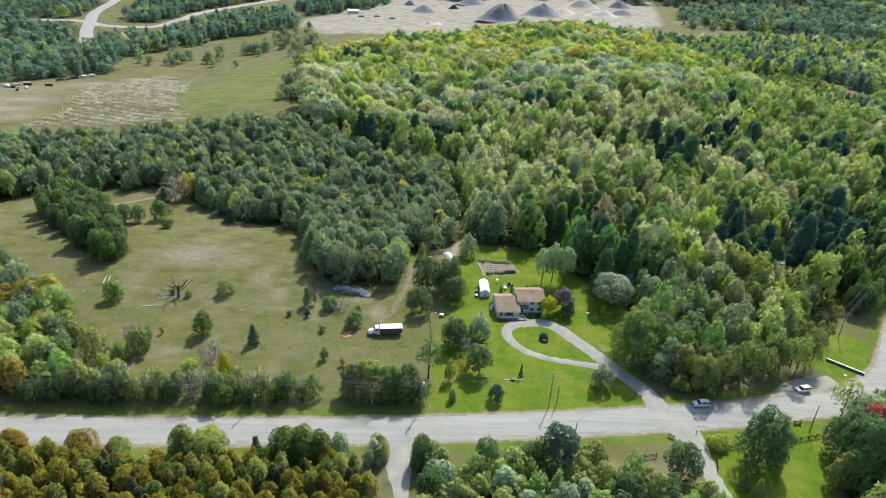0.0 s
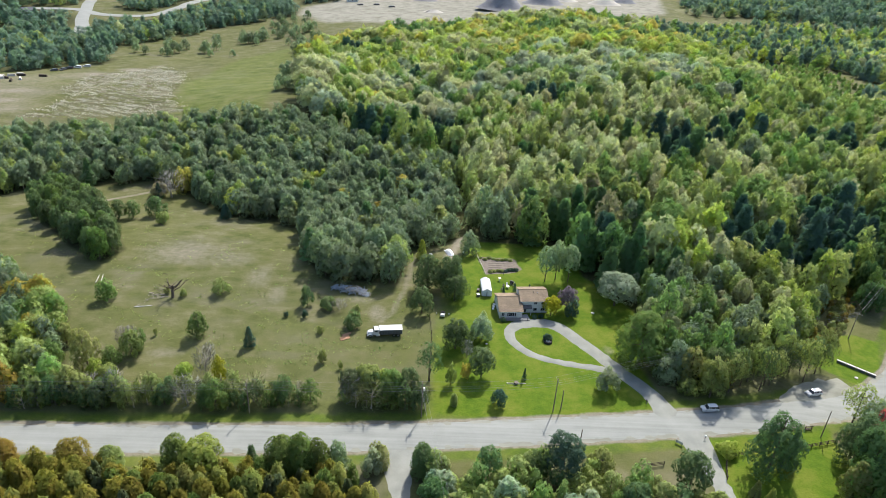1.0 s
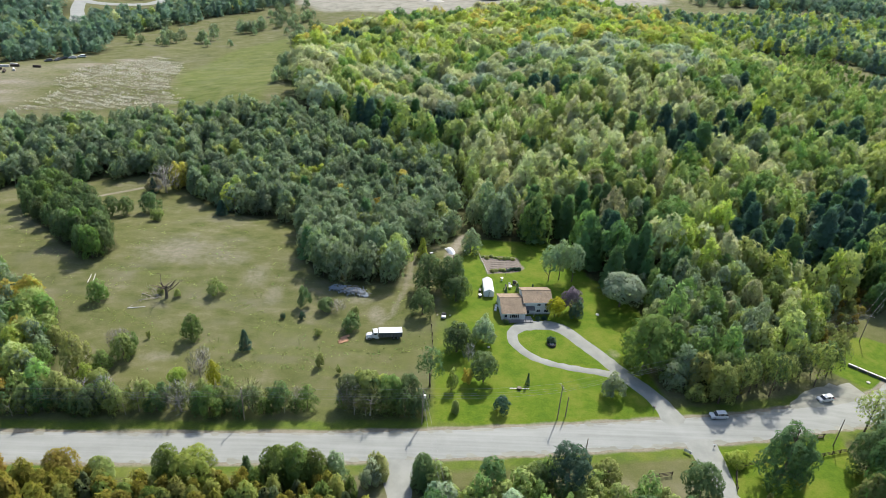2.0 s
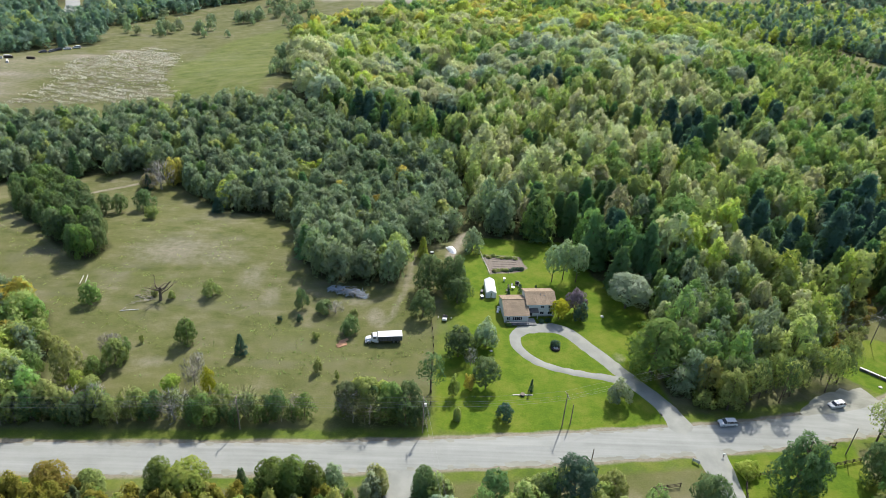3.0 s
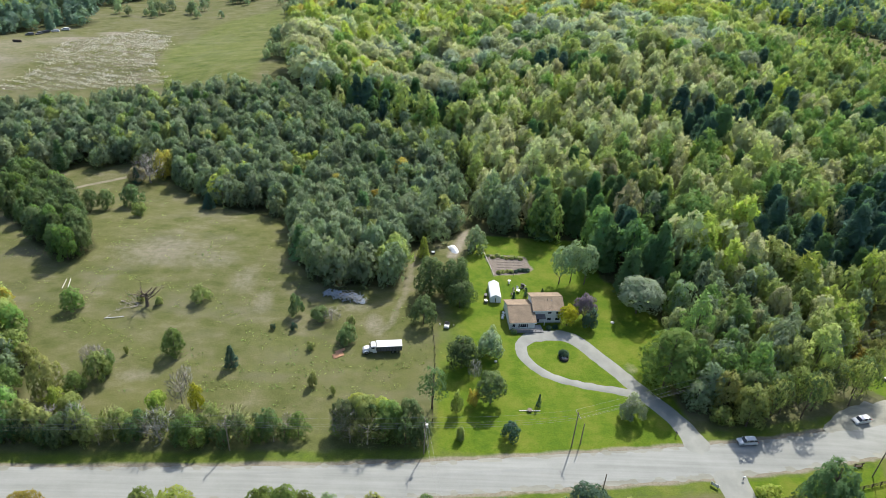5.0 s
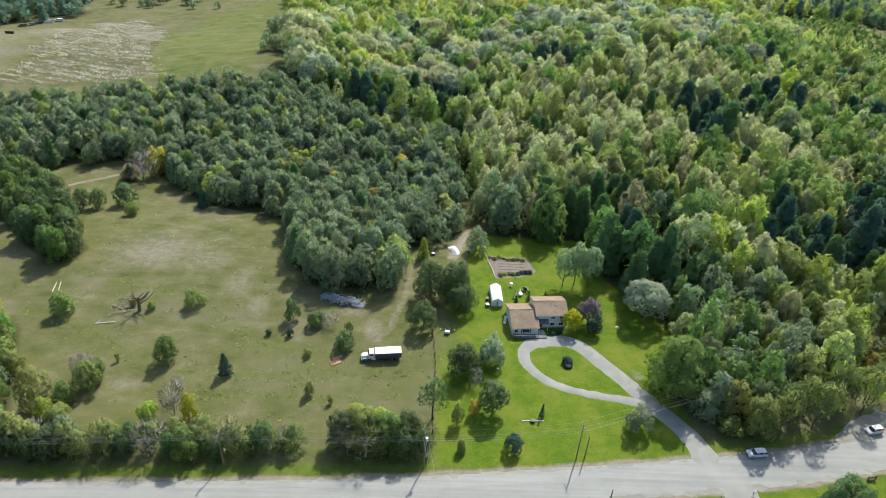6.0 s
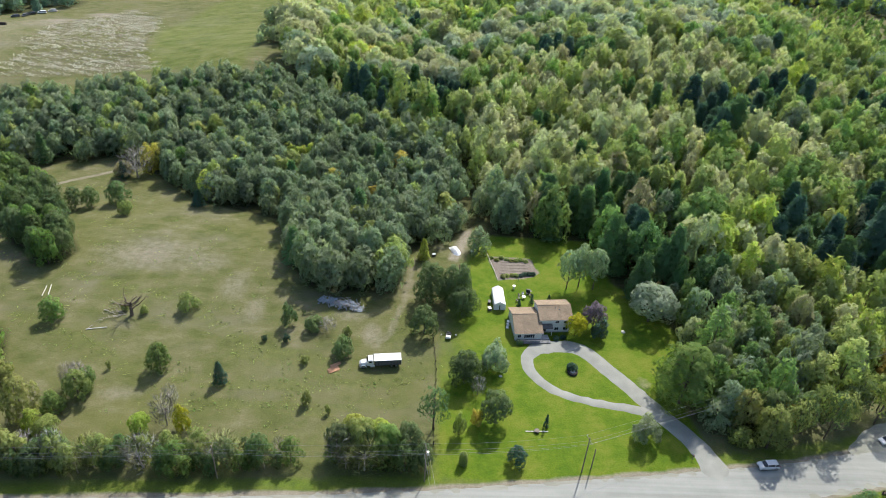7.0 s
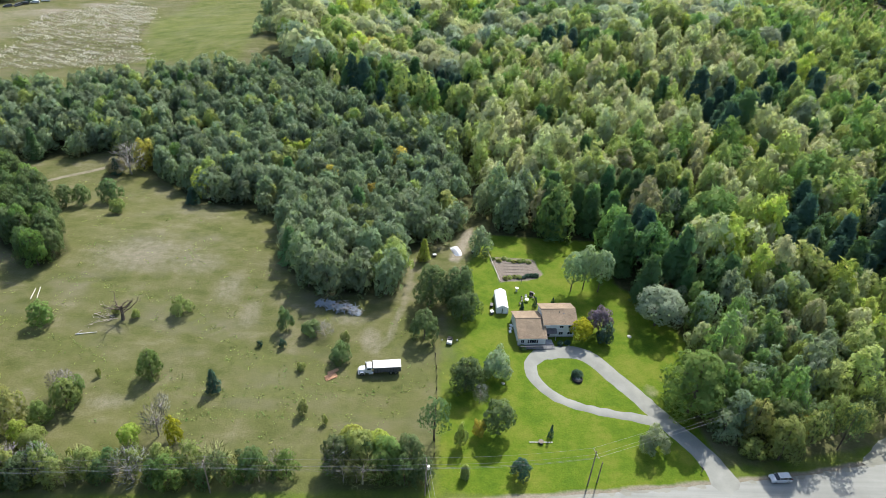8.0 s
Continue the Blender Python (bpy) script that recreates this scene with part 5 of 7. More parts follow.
def shingle_material():
    m, nt, b = material("roof_shingle", 0.9, 0.2)
    p = object_place(nt)
    w = nt.nodes.new("ShaderNodeTexBrick")
    w.inputs["Scale"].default_value = 1.0
    w.inputs["Brick Width"].default_value, w.inputs["Row Height"].default_value, w.inputs["Mortar Size"].default_value = 0.33, 0.14, 0.006
    w.inputs["Color1"].default_value, w.inputs["Color2"].default_value, w.inputs["Mortar"].default_value = (0.215, 0.168, 0.118, 1), (0.285, 0.225, 0.16, 1), (0.11, 0.085, 0.06, 1)
    nt.links.new(p, w.inputs["Vector"])
    stain = ramp(nt, add_noise(nt, 0.5, 4, 0.6, p), [(0.3, (0.8, 0.8, 0.8)), (0.7, (1.15, 1.12, 1.1))])
    nt.links.new(blend(nt, 1.0, w.outputs[0], stain, "MULTIPLY"), b.inputs["Base Color"])
    bump(nt, b, add_noise(nt, 9.0, 3, 0.7, p), 0.5, 0.02)
    return m


GLASS, SHINGLE = glass_material(), shingle_material()
SIDING = worn("white_siding", (0.516, 0.516, 0.490), (0.671, 0.671, 0.645), 0.8, 0.6, 0.3, stretch=(0.4, 0.4, 6))
WHITE_TRIM = worn("white_paint", (0.585, 0.585, 0.568), (0.705, 0.705, 0.688), 1.0, 0.5, 0.4)
DECK = worn("weathered_deck", (0.1, 0.105, 0.11), (0.2, 0.205, 0.21), 1.0, 0.85, 0.2, stretch=(0.4, 4, 1))
CONCRETE = worn("concrete", (0.292, 0.288, 0.267), (0.447, 0.439, 0.413), 1.2, 0.9, 0.2, relief=0.01)
TARP = worn("white_tarpaulin", (0.568, 0.593, 0.619), (0.722, 0.740, 0.757), 0.7, 0.45, 0.4, relief=0.02)
CAR_WHITE = worn("white_car_paint", (0.619, 0.628, 0.636), (0.705, 0.714, 0.722), 0.6, 0.22, 0.6)
RUBBER = worn("rubber", (0.015, 0.015, 0.015), (0.04, 0.04, 0.04), 3, 0.85, 0.2)
STEEL = worn("painted_steel", (0.05, 0.055, 0.07), (0.12, 0.125, 0.14), 1.5, 0.5, 0.5)
CHROME = worn("bright_metal", (0.45, 0.46, 0.48), (0.65, 0.66, 0.68), 2.0, 0.3, 0.5, metal=0.9)
LAMP_GLASS = worn("lamp_glass", (0.6, 0.6, 0.58), (0.8, 0.8, 0.78), 4, 0.15, 0.6)
RED_GLASS = worn("red_lamp", (0.3, 0.015, 0.012), (0.45, 0.03, 0.02), 4, 0.2, 0.6)
BLACK = worn("black_plastic", (0.015, 0.015, 0.017), (0.05, 0.05, 0.055), 3, 0.5, 0.4)
PLANK = worn("orange_planks", (0.3, 0.16, 0.09), (0.44, 0.26, 0.16), 1.2, 0.85, 0.2, stretch=(0.5, 4, 1))
# tones from shaded blue to sunlit white, both put into the colour
BLUE_LOG = worn("shade_blue_log", (0.045, 0.075, 0.13), (0.58, 0.64, 0.68), 2.6, 0.8, 0.3)
SOIL = worn("garden_soil", (0.120, 0.103, 0.086), (0.232, 0.202, 0.172), 1.5, 0.95, 0.1, relief=0.05)
WIRE = worn("wire", (0.2, 0.2, 0.2), (0.32, 0.32, 0.32), 1, 0.5, 0.4)
PILE = worn("gravel_heap", (0.138, 0.138, 0.146), (0.258, 0.258, 0.267), 0.06, 0.95, 0.1)
PILE_PALE = worn("sand_heap", (0.327, 0.301, 0.258), (0.482, 0.456, 0.404), 0.06, 0.95, 0.1)
FENCE_WOOD = worn("dark_fence_wood", (0.035, 0.028, 0.022), (0.1, 0.08, 0.065), 1.5, 0.9, 0.15, stretch=(0.4, 4, 4))


# ---- the house: a low wing and a two-storey block under shingled gables ----
def house():
    root = thing("house", 23.3, 174.9, 5.0, "white-sided split-level house with brown shingle roofs", "house")
    low, high = (0.35, 7.3, 0.4, 10.6, 2.6), (7.3, 15.7, 3.4, 11.4, 4.4)
    for x0, x1, y0, y1, top in (low, high):
        t = 0.2
        walls = (("wall_front", (x0, y0, 0), (x1, y0 + t, top)), ("wall_back", (x0, y1 - t, 0), (x1, y1, top)),
                 ("wall_side", (x0, y0 + t, 0), (x0 + t, y1 - t, top)), ("wall_side", (x1 - t, y0 + t, 0), (x1, y1 - t, top)))
        for name, lo, hi in walls:
            part(name, boxes((lo, hi)), SIDING, root)
        part("foundation", boxes(((x0 - 0.05, y0 - 0.05, -0.4), (x1 + 0.05, y1 + 0.05, 0.3))), CONCRETE, root)
        mid, rise, over = (y0 + y1) / 2, (y1 - y0) / 2 * 0.4, 0.4
        for x in (x0 + 0.002, x1 - 0.202):
            part("gable", prism([(y0, top), (y1, top), (mid, top + rise)], x, x + 0.2, "x"), SIDING, root)
        slope = rise / (mid - y0)
        e = top - over * slope
        for name, ys in (("roof_slope_front", (y0 - over, mid)), ("roof_slope_back", (y1 + over, mid))):
            slab = part(name, prism([(ys[0], e), (ys[1], top + rise), (ys[1], top + rise + 0.16), (ys[0], e + 0.16)], x0 - 0.35, x1 + 0.35, "x"), SHINGLE, root,
                        "brown asphalt shingle roof")
            part("fascia", boxes(((x0 - 0.35, min(ys[0], ys[0] + 0.001) - 0.03, e - 0.1), (x1 + 0.35, ys[0] + 0.03, e + 0.1))), WHITE_TRIM, slab)
        part("ridge_cap", boxes(((x0 - 0.35, mid - 0.14, top + rise + 0.09), (x1 + 0.35, mid + 0.14, top + rise + 0.2)), bevel=0.03), SHINGLE, root)
    # porch roof between the wings
    part("porch_roof", prism([(1.9, 2.35), (3.7, 3.0), (3.7, 3.12), (1.9, 2.47)], 7.1, 10.6, "x"), worn("dark_shingle", (0.08, 0.075, 0.075), (0.16, 0.15, 0.145), 1.0, 0.9, 0.2), root, "dark shingled porch roof")
    for x in (7.4, 10.4):
        part("porch_post", boxes(((x - 0.06, 1.96, 0.0), (x + 0.06, 2.08, 2.4))), WHITE_TRIM, root)
    # windows and doors with frames, shutters and panes
    def window(x, y, z, w, h, shutters=False, split=2):
        f = part("window", boxes(((x - 0.07, y - 0.05, z - 0.07), (x + w + 0.07, y + 0.02, z)), ((x - 0.07, y - 0.05, z + h), (x + w + 0.07, y + 0.02, z + h + 0.07)),
                                 ((x - 0.07, y - 0.05, z), (x, y + 0.02, z + h)), ((x + w, y - 0.05, z), (x + w + 0.07, y + 0.02, z + h))), WHITE_TRIM, root)
        for k in range(split):
            a, b = x + w * k / split, x + w * (k + 1) / split
            part("pane", boxes(((a + 0.03, y - 0.02, z), (b - 0.03, y - 0.004, z + h))), GLASS, f)
        part("sill", boxes(((x - 0.12, y - 0.12, z - 0.12), (x + w + 0.12, y - 0.05, z - 0.07))), WHITE_TRIM, f)
        if shutters:
            for a in (x - 0.5, x + w + 0.1):
                part("shutter", boxes(((a, y - 0.06, z - 0.05), (a + 0.38, y - 0.01, z + h + 0.05)), bevel=0.01), BLACK, f)
    window(1.0, 0.4, 1.0, 0.8, 1.1)
    window(3.2, 0.4, 0.9, 1.7, 1.3, True, 3)
    window(11.4, 3.4, 3.1, 1.0, 0.9)
    window(13.7, 3.4, 3.1, 1.2, 0.9)
    window(11.4, 3.4, 0.8, 1.1, 0.9)
    window(13.7, 3.4, 0.8, 1.3, 0.9)
    d = part("door", boxes(((8.2, 3.34, 0.3), (9.1, 3.4, 2.35)), bevel=0.01), BLACK, root, "dark front door")
    part("handle", boxes(((8.96, 3.29, 1.25), (9.02, 3.33, 1.4))), CHROME, d)
    # the ramped deck in front of the low wing
    deck = part("deck", boxes(((0.6, -1.3, 0.28), (9.6, 0.3, 0.36))), DECK, root, "weathered grey wooden deck")
    for x in np.arange(0.7, 9.6, 1.6):
        part("deck_post", boxes(((x, -1.28, -0.3), (x + 0.1, -1.18, 1.25))), DECK, deck)
    part("deck_rail", boxes(((0.6, -1.3, 1.2), (7.4, -1.16, 1.27)), ((0.6, -1.26, 0.75), (7.4, -1.2, 0.8))), DECK, deck)
    part("chimney_pipe", rod(bmesh.new(), (11.6, 6.2, 5.4), (11.6, 6.2, 6.35), 0.07), STEEL, root)
    part("vent", boxes(((12.6, 5.9, 5.3), (12.9, 6.2, 5.75)), bevel=0.02), STEEL, root)


house()
FLAG = worn("flagstone", (0.3, 0.3, 0.3), (0.46, 0.46, 0.45), 1.5, 0.9, 0.2)
step_root = thing("patio_slab", 31.2, 176.2, 10.5, "pale flagstone slab in front of the porch", "paving")
part("slab", boxes(((-0.5, -0.9, -0.1), (1.6, 1.6, 0.14)), bevel=0.03), FLAG, step_root)


def shed():
    root = thing("shelter", 18.8, 187.6, 2.0, "white tarpaulin garage shelter on the lawn", "shelter")
    w, l, e = 3.2, 7.6, 1.9
    arch = [(w * u, e + 0.95 * (1 - abs(2 * u - 1)) ** 0.85) for u in (0, 0.04, 0.12, 0.3, 0.46, 0.5, 0.54, 0.7, 0.88, 0.96, 1)]
    outer = [(0, 0)] + arch + [(w, 0)]
    inner = [(w - 0.06, 0)] + [(w / 2 + (p[0] - w / 2) * 0.965, p[1] - 0.05) for p in arch[::-1]] + [(0.06, 0)]
    part("cover", prism(outer + inner, 0, l), TARP, root, smooth_it=False)
    part("end_panel", prism(outer, l - 0.05, l - 0.01), TARP, root)
    part("front_panel", prism([(0.05, 1.75)] + [(w / 2 + (p[0] - w / 2) * 0.95, p[1] - 0.06) for p in arch] + [(w - 0.05, 1.75)], 0.08, 0.12), TARP, root)
    part("door_flap", boxes(((0.08, 0.1, 0), (w * 0.46, 0.14, 1.75)), ((w * 0.54, 0.1, 0), (w - 0.08, 0.14, 1.75))), TARP, root)
    for y in np.linspace(0.2, l - 0.3, 5):
        part("hoop", prism([(w / 2 + (p[0] - w / 2) * k, p[1] - d) for k, d, run in ((0.96, 0.06, arch), (0.93, 0.1, arch[::-1])) for p in run], y, y + 0.05), CHROME, root)
    clutter = thing("storage_bin", 17.6, 187.6, 20, "grey plastic storage bin beside the shelter", "bin")
    part("bin", boxes(((-0.4, -0.5, 0), (0.4, 0.5, 0.8)), bevel=0.05), STEEL, clutter)
    part("lid", boxes(((-0.44, -0.54, 0.8), (0.44, 0.54, 0.87)), bevel=0.02), WHITE_TRIM, clutter)
    heap = thing("storage_bin", 17.7, 190.6, -10, "black plastic storage bin beside the shelter", "bin")
    part("bin", boxes(((-0.35, -0.6, 0), (0.35, 0.6, 0.7)), bevel=0.05), BLACK, heap)
    part("lid", boxes(((-0.4, -0.65, 0.7), (0.4, 0.65, 0.76)), bevel=0.02), BLACK, heap)


shed()


# ---- vehicles ----
def add_wheels(root, places, radius, width):
    for x, y in places:
        w = part("wheel", wheel_shape(radius, width), RUBBER, root, smooth_it=False, at=pose(x, y, radius))
        part("rim", disc(radius * 0.62, width * 0.9), CHROME, w)


def car(x, y, turn, label, name="car", length=4.5, paint=None, group="parked cars"):
    paint = paint or CAR_WHITE
    root = thing(name, x, y, turn, label, "car", group)
    root.location.z += 0.15
    h = length / 2
    body = [(-h, 0.35), (-h, 0.78), (-h + 0.12, 0.95), (-h + 1.0, 1.02), (h - 0.25, 1.04), (h, 0.85), (h, 0.35), (h - 0.15, 0.24), (-h + 0.15, 0.24)]
    bm = prism(body, -0.88, 0.88)
    bmesh.ops.bevel(bm, geom=list(bm.edges), offset=0.06, segments=2, affect="EDGES")
    part("body", bm, paint, root)
    cab = [(-h + 0.95, 1.0), (-h + 1.65, 1.52), (-h + 1.9, 1.57), (h - 0.75, 1.55), (h - 0.4, 1.42), (h - 0.12, 1.0)]
    bm = prism(cab, -0.78, 0.78)
    for v in bm.verts:
        if v.co.z > 1.2:
            v.co.y *= 0.84
    bmesh.ops.bevel(bm, geom=list(bm.edges), offset=0.04, segments=2, affect="EDGES")
    cabin = part("cabin", bm, GLASS, root, "dark glazed cabin")
    bm = prism([(-h + 1.62, 1.545), (-h + 1.95, 1.585), (h - 0.72, 1.565), (h - 0.42, 1.46), (h - 0.42, 1.52), (h - 0.75, 1.615), (-h + 1.9, 1.63), (-h + 1.58, 1.575)], -0.66, 0.66)
    part("roof", bm, paint, root)
    for s in (-1, 1):
        for x0, x1 in ((-h + 1.62, -h + 1.72), (-0.1, 0.02), (h - 1.25, h - 1.1)):
            part("pillar", boxes(((x0, s * 0.72 - 0.05, 1.0), (x1, s * 0.72 + 0.05, 1.56))), paint, cabin)
        part("headlight", boxes(((-h - 0.015, s * 0.62 - 0.17, 0.66), (-h + 0.2, s * 0.62 + 0.17, 0.8)), bevel=0.03), LAMP_GLASS, root)
        part("tail_light", boxes(((h - 0.15, s * 0.68 - 0.12, 0.72), (h + 0.015, s * 0.68 + 0.12, 1.0)), bevel=0.03), RED_GLASS, root)
        part("mirror", boxes(((-h + 1.3, s * 0.98 - 0.09, 1.0), (-h + 1.42, s * 0.98 + 0.09, 1.14)), bevel=0.03), paint, root)
    part("grille", boxes(((-h - 0.02, -0.4, 0.4), (-h + 0.05, 0.4, 0.62)), bevel=0.02), BLACK, root)
    add_wheels(root, [(-h + 0.85, 0.78), (-h + 0.85, -0.78), (h - 0.8, 0.78), (h - 0.8, -0.78)], 0.34, 0.22)
    return root


car(75.4, 137.0, 5.0, "white hatchback parked in tree shade on the roadside")
car(107.2, 146.0, 14.0, "white sedan parked on the gravel lay-by")


def truck():
    root = thing("truck", -5.7, 164.9, 7.0, "white conventional truck with a long white box body in the meadow", "truck")
    part("frame_rail", boxes(((-9.4, -0.55, 0.62), (-0.2, -0.35, 0.85)), ((-9.4, 0.35, 0.62), (-0.2, 0.55, 0.85))), STEEL, root)
    bm = prism([(0, 1.0), (0, 2.55), (-6.5, 2.55), (-6.5, 1.0)], -1.25, 1.25)
    bmesh.ops.bevel(bm, geom=list(bm.edges), offset=0.06, segments=2, affect="EDGES")
    cargo = part("box_body", bm, STEEL, root, "dark steel box body")
    part("cover", boxes(((-6.55, -1.3, 2.55), (0.05, 1.3, 2.66)), bevel=0.04), TARP, cargo, "white sheet over the box body")
    for x in np.linspace(-6.3, -0.2, 9):
        for s in (-1.27, 1.27):
            part("rib", boxes(((x - 0.04, s - 0.02, 1.02), (x + 0.04, s + 0.02, 2.5))), BLACK, cargo)
    part("tail_door", boxes(((0.0, -1.15, 1.05), (0.05, 1.15, 2.45)), bevel=0.02), WHITE_TRIM, cargo)
    bm = prism([(-6.75, 0.8), (-6.75, 2.4), (-6.95, 2.62), (-8.0, 2.6), (-8.35, 1.85), (-8.35, 0.8)], -1.05, 1.05)
    bmesh.ops.bevel(bm, geom=list(bm.edges), offset=0.08, segments=2, affect="EDGES")
    cab = part("cab", bm, CAR_WHITE, root)
    part("windshield", prism([(-8.06, 2.5), (-8.39, 1.86), (-8.43, 1.9), (-8.1, 2.54)], -0.9, 0.9), GLASS, cab)
    for s in (-1, 1):
        part("side_window", boxes(((-7.95, s * 1.055 - 0.02, 1.85), (-7.1, s * 1.055 + 0.02, 2.35)), bevel=0.01), GLASS, cab)
        part("door_handle", boxes(((-7.15, s * 1.08 - 0.02, 1.6), (-7.0, s * 1.08 + 0.02, 1.66))), CHROME, cab)
        part("mirror", boxes(((-8.3, s * 1.35 - 0.1, 1.8), (-8.22, s * 1.35 + 0.1, 2.3)), bevel=0.02), CHROME, cab)
        bm = prism([(-9.85, 0.55), (-9.7, 1.05), (-9.2, 1.25), (-8.7, 1.05), (-8.5, 0.55), (-8.65, 0.55), (-8.85, 0.9), (-9.2, 1.08), (-9.55, 0.9), (-9.7, 0.55)], s * 0.95 - 0.22, s * 0.95 + 0.22)
        part("fender", bm, CAR_WHITE, root)
        part("headlight", boxes(((-9.98, s * 0.68 - 0.13, 0.95), (-9.88, s * 0.68 + 0.13, 1.2)), bevel=0.03), LAMP_GLASS, root)
        part("fuel_tank", rod(bmesh.new(), (-7.6, s * 0.95, 0.65), (-6.5, s * 0.95, 0.65), 0.3, sides=12), CHROME, root)
    bm = prism([(-8.35, 0.8), (-8.35, 1.8), (-9.7, 1.6), (-9.95, 1.4), (-9.95, 0.75)], -0.78, 0.78)
    for v in bm.verts:
        if v.co.x < -9.5:
            v.co.y *= 0.88
    bmesh.ops.bevel(bm, geom=list(bm.edges), offset=0.09, segments=3, affect="EDGES")
    part("hood", bm, CAR_WHITE, root)
    part("grille", boxes(((-10.0, -0.45, 0.8), (-9.93, 0.45, 1.35)), bevel=0.02), STEEL, root)
    part("bumper", boxes(((-10.15, -1.15, 0.45), (-9.95, 1.15, 0.72)), bevel=0.04), CHROME, root)
    part("exhaust_stack", rod(bmesh.new(), (-6.65, 0.9, 0.8), (-6.65, 0.9, 2.95), 0.07), CHROME, root)
    add_wheels(root, [(-9.2, 0.95), (-9.2, -0.95), (-1.2, 0.95), (-1.2, -0.95), (-2.35, 0.95), (-2.35, -0.95)], 0.5, 0.34)


truck()


def utility_cart():
    root = thing("utility_cart", 6.2, 175.6, -8, "small white utility cart parked on the grass", "cart")
    part("body", boxes(((-0.65, -1.2, 0.35), (0.65, 0.6, 0.75)), bevel=0.08), WHITE_TRIM, root)
    part("bed", boxes(((-0.6, -1.15, 0.75), (0.6, -0.2, 1.0)), bevel=0.05), WHITE_TRIM, root)
    part("seat", boxes(((-0.55, 0.0, 0.75), (0.55, 0.45, 0.95)), ((-0.55, -0.15, 0.75), (0.55, 0.02, 1.35)), bevel=0.04), BLACK, root)
    part("dashboard", boxes(((-0.6, 0.75, 0.4), (0.6, 1.15, 1.0)), bevel=0.08), BLACK, root)
    part("steering_column", rod(bmesh.new(), (-0.25, 0.8, 0.9), (-0.25, 0.55, 1.25), 0.03), BLACK, root)
    for x, y in ((-0.62, 0.85), (0.62, 0.85), (-0.62, -0.85), (0.62, -0.85)):
        w = part("wheel", wheel_shape(0.28, 0.22), RUBBER, root, at=pose(x, y, 0.28, 0, 0, 90))
        part("rim", disc(0.16, 0.2), WHITE_TRIM, w)
    # two white dots beside the cart, added as globes on stakes
    for x in (-1.9, 1.9):
        s = thing("white_stake", 6.2 + x, 175.9, 0, "small white globe on a short stake beside the cart", "lamp", "garden lamps")
        part("stake", rod(bmesh.new(), (0, 0, 0), (0, 0, 0.45), 0.03), STEEL, s)
        part("globe", rod(bmesh.new(), (0, 0, 0.45), (0, 0, 0.75), 0.2, 0.12, 10), WHITE_TRIM, s)


utility_cart()


# ---- in the meadow: log pile, planks, fallen tree, white logs ----
def log_mesh(length, radius, mat, seed):
    r = np.random.RandomState(seed)
    p = np.column_stack([np.linspace(-length / 2, length / 2, 4), np.cumsum(r.normal(0, 0.05, 4)), np.cumsum(r.normal(0, 0.04, 4))])
    v, f = tube(p, radius * np.linspace(1.1, 0.85, 4), 7)
    f.append(tuple(range(7))[::-1])
    return mesh_of("log", v, f, mat)


def log_pile():
    root = thing("log_pile", -23.4, 187.0, -16, "long grey-blue log pile at the wood's edge, shaded end coloured bluer", "log pile")
    r = np.random.RandomState(71)
    logs = [log_mesh(r.uniform(0.7, 1.5), r.uniform(0.07, 0.13), BLUE_LOG, k) for k in range(8)]
    logs += [log_mesh(r.uniform(0.8, 1.8), r.uniform(0.05, 0.1), BARE_WOOD, k) for k in range(4)]
    for k in range(290):
        u = r.uniform(-1, 1)
        z = 0.15 + r.uniform(0, 1) ** 1.1 * 1.7 * (1 - abs(u) ** 2.5)
        # left end takes only blue logs: the wood's shade, put into the colours
        part("log", logs[k % 12 if u > -0.2 else k % 8], None, root, at=pose(u * 6.4, r.normal(0, 0.75), z, r.uniform(-14, 14), r.uniform(-16, 16), 60 + r.normal(0, 48)))


log_pile()
planks = thing("plank_stack", -22.2, 162.4, 35, "loose stack of orange-brown planks in the grass", "planks")
r = np.random.RandomState(72)
plank_mesh = bpy.data.meshes.new("plank")
bm = boxes(((-1.3, -0.14, 0), (1.3, 0.14, 0.05)), bevel=0.008)
bm.to_mesh(plank_mesh)
bm.free()
plank_mesh.materials.append(PLANK)
for k in range(22):
    row, tier = k % 8, k // 8
    part("plank", plank_mesh, None, planks, at=pose(r.uniform(-0.3, 0.3) + (row > 4) * 1.2, (row - 3.5) * 0.32, 0.06 + tier * 0.06, r.uniform(-3, 3), r.uniform(-2, 2), r.normal(0, 5)))


